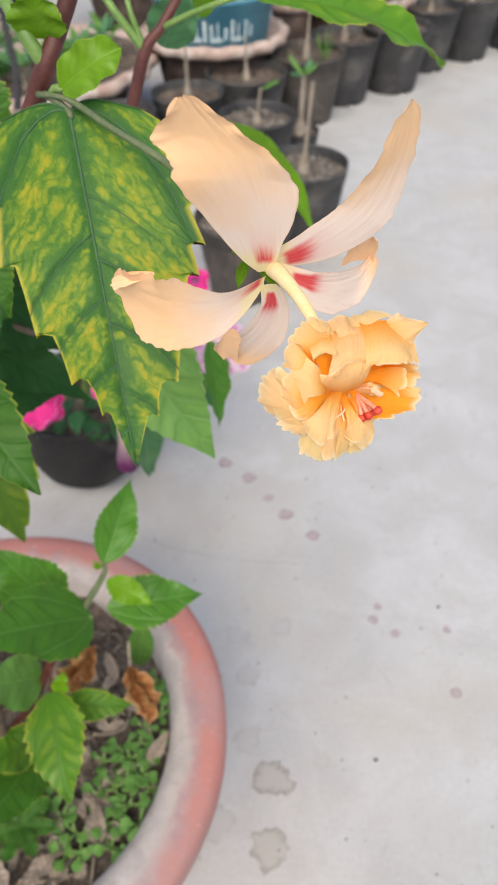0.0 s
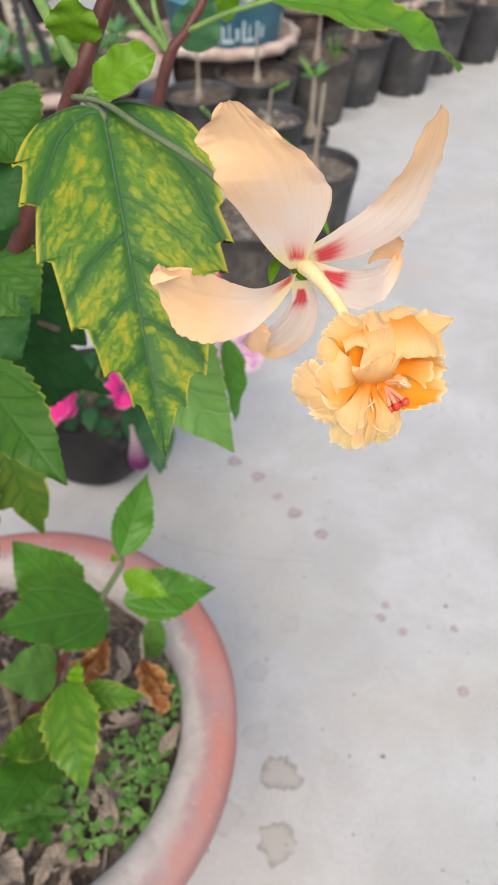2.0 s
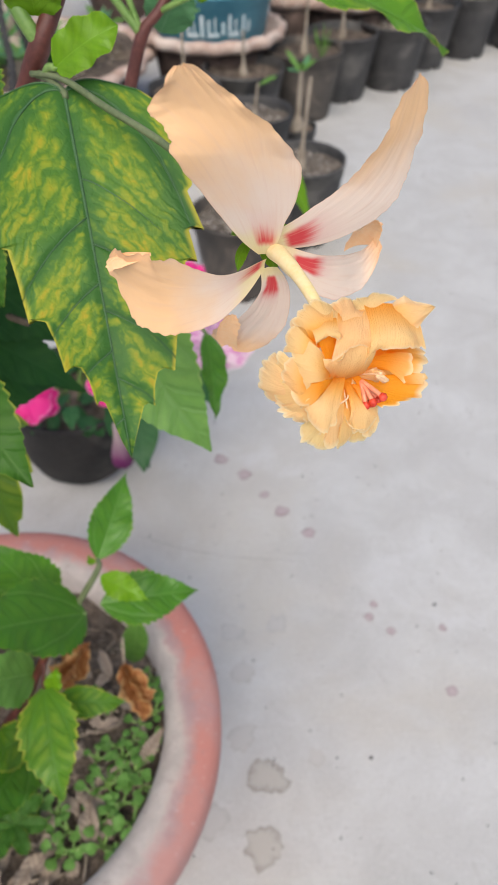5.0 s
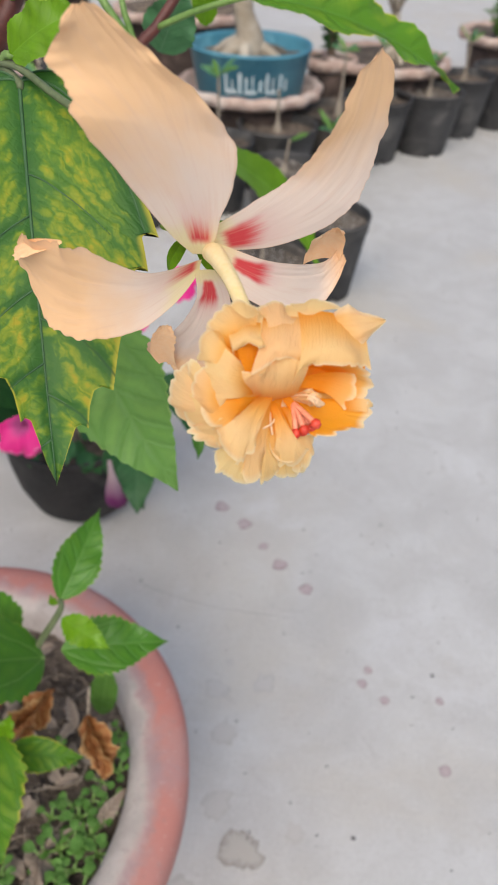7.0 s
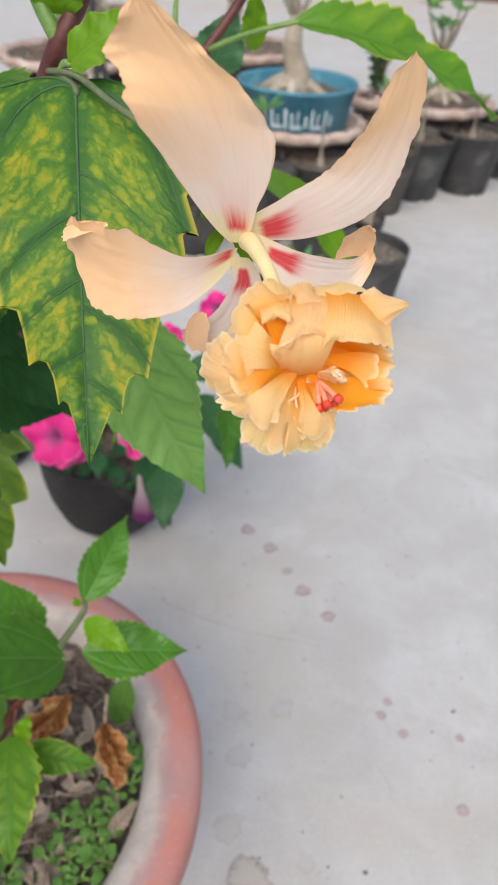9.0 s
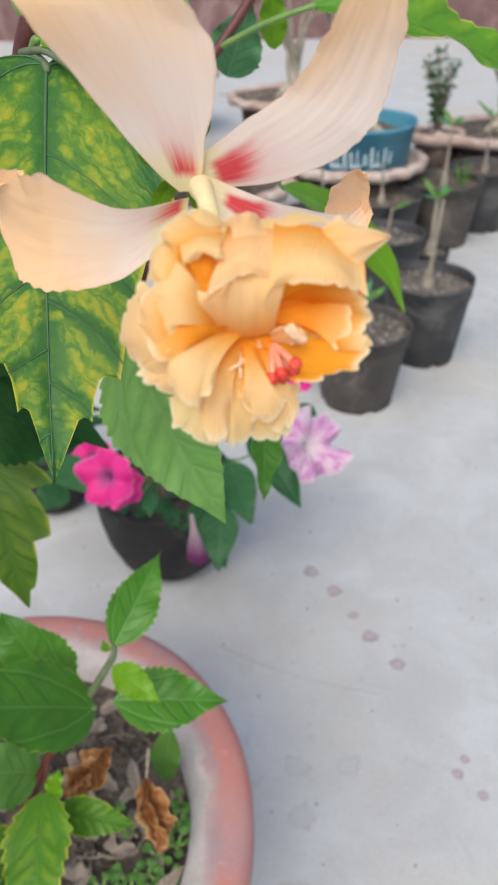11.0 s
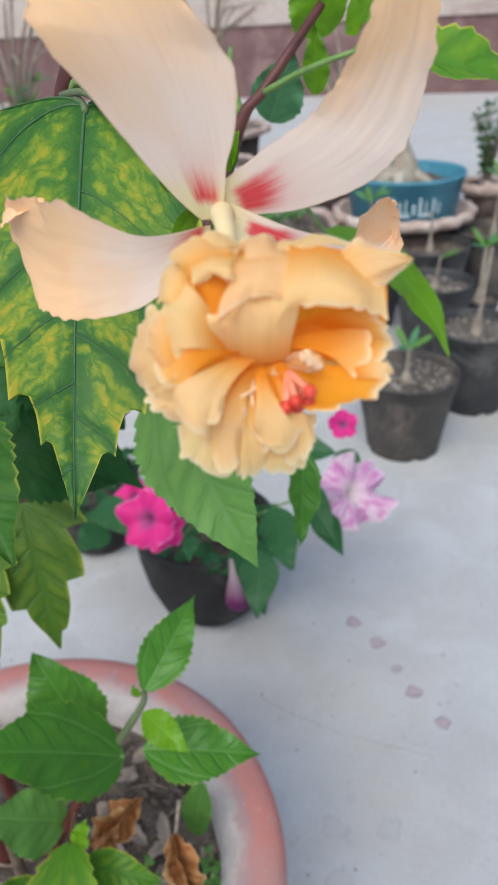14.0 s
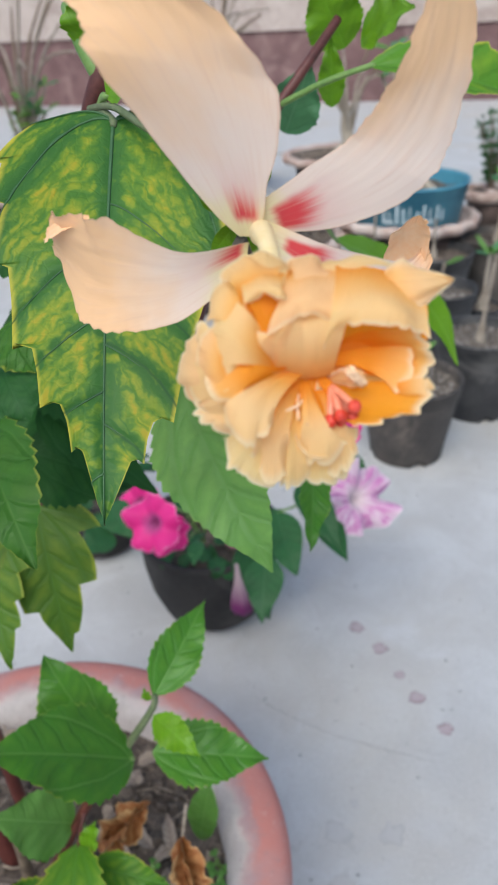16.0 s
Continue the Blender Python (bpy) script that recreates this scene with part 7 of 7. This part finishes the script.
def shrub(at, size, seed, label, mat, stems=12):
    """A sparse bush of thin twigs set with many small leaves."""
    rng = np.random.RandomState(seed)
    a = Vector(at)
    root = thing("small_shrub", a, label, "plant", "small shrubs")
    for k in range(stems):
        w = rng.uniform(0, 6.28)
        out = Vector((math.cos(w), math.sin(w), 0)) * size * rng.uniform(0.1, 0.4)
        e = a + out + Vector((0, 0, size * rng.uniform(0.55, 1.0)))
        line = bow([a + out * 0.15, a + out * 0.4 + Vector((0, 0, size * 0.35)), e], 10)
        branch = local(make("branch", [tube(line, np.linspace(0.0035, 0.0015, 10), 6)], BROWN_STEM), root)
        small = []
        for p in line[2:]:
            for j in range(4):
                v = rng.uniform(0, 6.28)
                d = Vector((math.cos(v), math.sin(v), rng.uniform(-0.3, 0.9))) * rng.uniform(0.012, 0.026)
                q = Vector(p) + d * 0.2
                small.append(blade(q, q + d * 0.5, q + d, (rng.uniform(-0.5, 0.5), -0.6, 0.8), 0.009, ROUND, 4, 3, seed=j))
        make("foliage", small, mat).parent = branch
    return root


def bare_stalks(at, height, seed, label, count=9):
    """Arching bare stalks out of one pot."""
    rng = np.random.RandomState(seed)
    a = Vector(at)
    root = thing("bare_stalks", a, label, "plant", "bare stalks")
    for k in range(count):
        w = rng.uniform(0, 6.28)
        d = Vector((math.cos(w), math.sin(w), 0)) * height * rng.uniform(0.2, 0.6)
        local(make("stalk", [tube(bow([a, a + d * 0.3 + Vector((0, 0, height * 0.6)), a + d + Vector((0, 0, height * rng.uniform(0.6, 1.05)))], 12), np.linspace(0.009, 0.004, 12), 7, k, 0.05)], CAUDEX if k % 3 else BROWN_STEM), root)
    return root


shrub((0.105, 3.13, 0.262), 0.26, 21, "sparse dark bush with tiny leaves standing beside the blue tub", DARK, 14)
D3 = Vector((0.88, 3.80, 0.0))
clay_dish(D3, 0.235, 0.25, True, "wide scalloped pink clay dish with soil", 5)
old_adenium(D3 + Vector((0.03, 0.0, 0.25)), 0.2, 13, "branched desert rose in a clay dish", 6)


# ---- wide planter with pale roots ----
D4 = Vector((-0.72, 2.58, 0.0))
clay_dish(D4, 0.40, 0.20, True, "very wide clay planter with litter-strewn soil", 7)
old_adenium(D4 + Vector((-0.06, 0.05, 0.20)), 0.24, 17, "huge pale swollen-rooted desert rose in the wide planter", 3)
boulder = thing("pale_stone", D4 + Vector((0.13, -0.10, 0.2)), "smooth pale grey stone lying on the planter soil", "stone")
local(make("stone", [ball(D4 + Vector((0.13, -0.06, 0.24)), (0.10, 0.075, 0.065), 5, 0.25, 14, 20)], STONE_PALE), boulder)
local(make("stone", [ball(D4 + Vector((0.03, -0.16, 0.235)), (0.075, 0.06, 0.055), 6, 0.25, 14, 20)], STONE_PALE), boulder)
twigs("twig_litter", TWIG, 170, D4, 0.31, 0.205, 0.07, 14, "dry stalks and straw on the planter soil", "twigs")
scatter("planter_grit", PEBBLE, 160, D4, 0.30, 0.205, 0.006, 15, "pale grit on the planter soil", cat="gravel")
rng = np.random.RandomState(77)
for k in range(9):
    a, r = rng.uniform(-2.6, 0.4), 0.31 * math.sqrt(rng.rand())
    adenium((D4.x + r * math.cos(a), D4.y + r * math.sin(a), 0.20), rng.uniform(0.04, 0.09), 700 + 10 * k, 6, 0.008, 0.075)
for k in range(9):
    a, r = -2.0 + 0.17 * k + rng.uniform(-0.05, 0.05), rng.uniform(0.22, 0.33)
    adenium((D4.x + r * math.cos(a), D4.y + r * math.sin(a), 0.20), rng.uniform(0.03, 0.07), 900 + 10 * k, 7, 0.009, 0.085)


shrub(D3 + Vector((-0.08, -0.08, 0.25)), 0.16, 22, "low green bush with small leaves in the clay dish", WEED, 12)


def rope(points, radius, label):
    """Two twisted strands."""
    line = bow(points, 90)
    root = thing("rope", tuple(line[0]), label, "rope")
    for s in (0.0, math.pi):
        path = []
        for i, p in enumerate(line):
            a = i * 0.75 + s
            path.append((p[0] + radius * math.cos(a), p[1] + radius * math.sin(a) * 0.6, p[2] + radius * math.sin(a) * 0.4))
        local(make("strand", [tube(path, [radius * 0.95] * 90, 7)], ROPE), root)


rope([(-0.5585, 1.9402, 0.2839), (-0.5699, 2.0112, 0.3441), (-0.5945, 2.0767, 0.4126), (-0.6316, 2.1910, 0.4947), (-0.6709, 2.3048, 0.6142)], 0.006, "black twisted rope hanging over the planter")
rope([(-0.5367, 2.0753, 0.3379), (-0.5570, 2.1059, 0.3928), (-0.5917, 2.1427, 0.4573), (-0.6589, 2.2424, 0.5321)], 0.006, "black twisted rope hanging over the planter")

# ---- row of clay planters further back ----
for k, (x, y, r, h) in enumerate(((-1.15, 3.35, 0.30, 0.27), (-0.55, 3.75, 0.30, 0.28), (-1.75, 3.0, 0.30, 0.26), (-1.35, 4.25, 0.30, 0.30))):
    p = Vector((x, y, 0.0))
    clay_dish(p, r, h, True, "wide weathered clay planter in the row behind", 20 + k)
    old_adenium(p + Vector((0.0, 0.0, h)), 0.17 + 0.02 * (k % 3), 40 + k, "bare-branched desert rose in a clay planter", 7, k % 2 == 0)
    twigs("twig_litter", TWIG, 60, p, r * 0.8, h + 0.004, 0.10, 60 + k, "dry stalks on the planter soil", "twigs")

bare_stalks((-1.75, 3.0, 0.26), 0.75, 71, "pale arching bare stalks in a clay planter", 11)
bare_stalks((-1.15, 3.35, 0.27), 0.70, 72, "pale arching bare stalks in a clay planter", 9)
bare_stalks((-1.35, 4.25, 0.30), 0.85, 73, "pale arching bare stalks in a clay planter", 10)
bare_stalks((-0.55, 3.75, 0.28), 0.50, 74, "pale arching bare stalks in a clay planter", 6)
shrub((-1.65, 2.9, 0.26), 0.30, 75, "sparse olive bush in a clay planter", OLIVE, 14)
shrub((-1.05, 3.30, 0.27), 0.26, 76, "sparse olive bush in a clay planter", OLIVE, 12)
red_bloom = thing("desert_rose_bloom", (-1.2480, 3.5188, 0.8677), "blurred rosy red bloom on a bare stalk", "flower")
petunia_flower("bloom", (-1.2480, 3.5188, 0.8677), (0.2, -0.9, 0.3), 0.11, RED_BLOOM, red_bloom, 41)
local(make("stalk", [tube(bow([(-1.35, 4.25, 0.30), (-1.25, 3.9, 0.6), (-1.2563, 3.5371, 0.8595)], 10), np.linspace(0.008, 0.004, 10), 7)], CAUDEX), red_bloom)
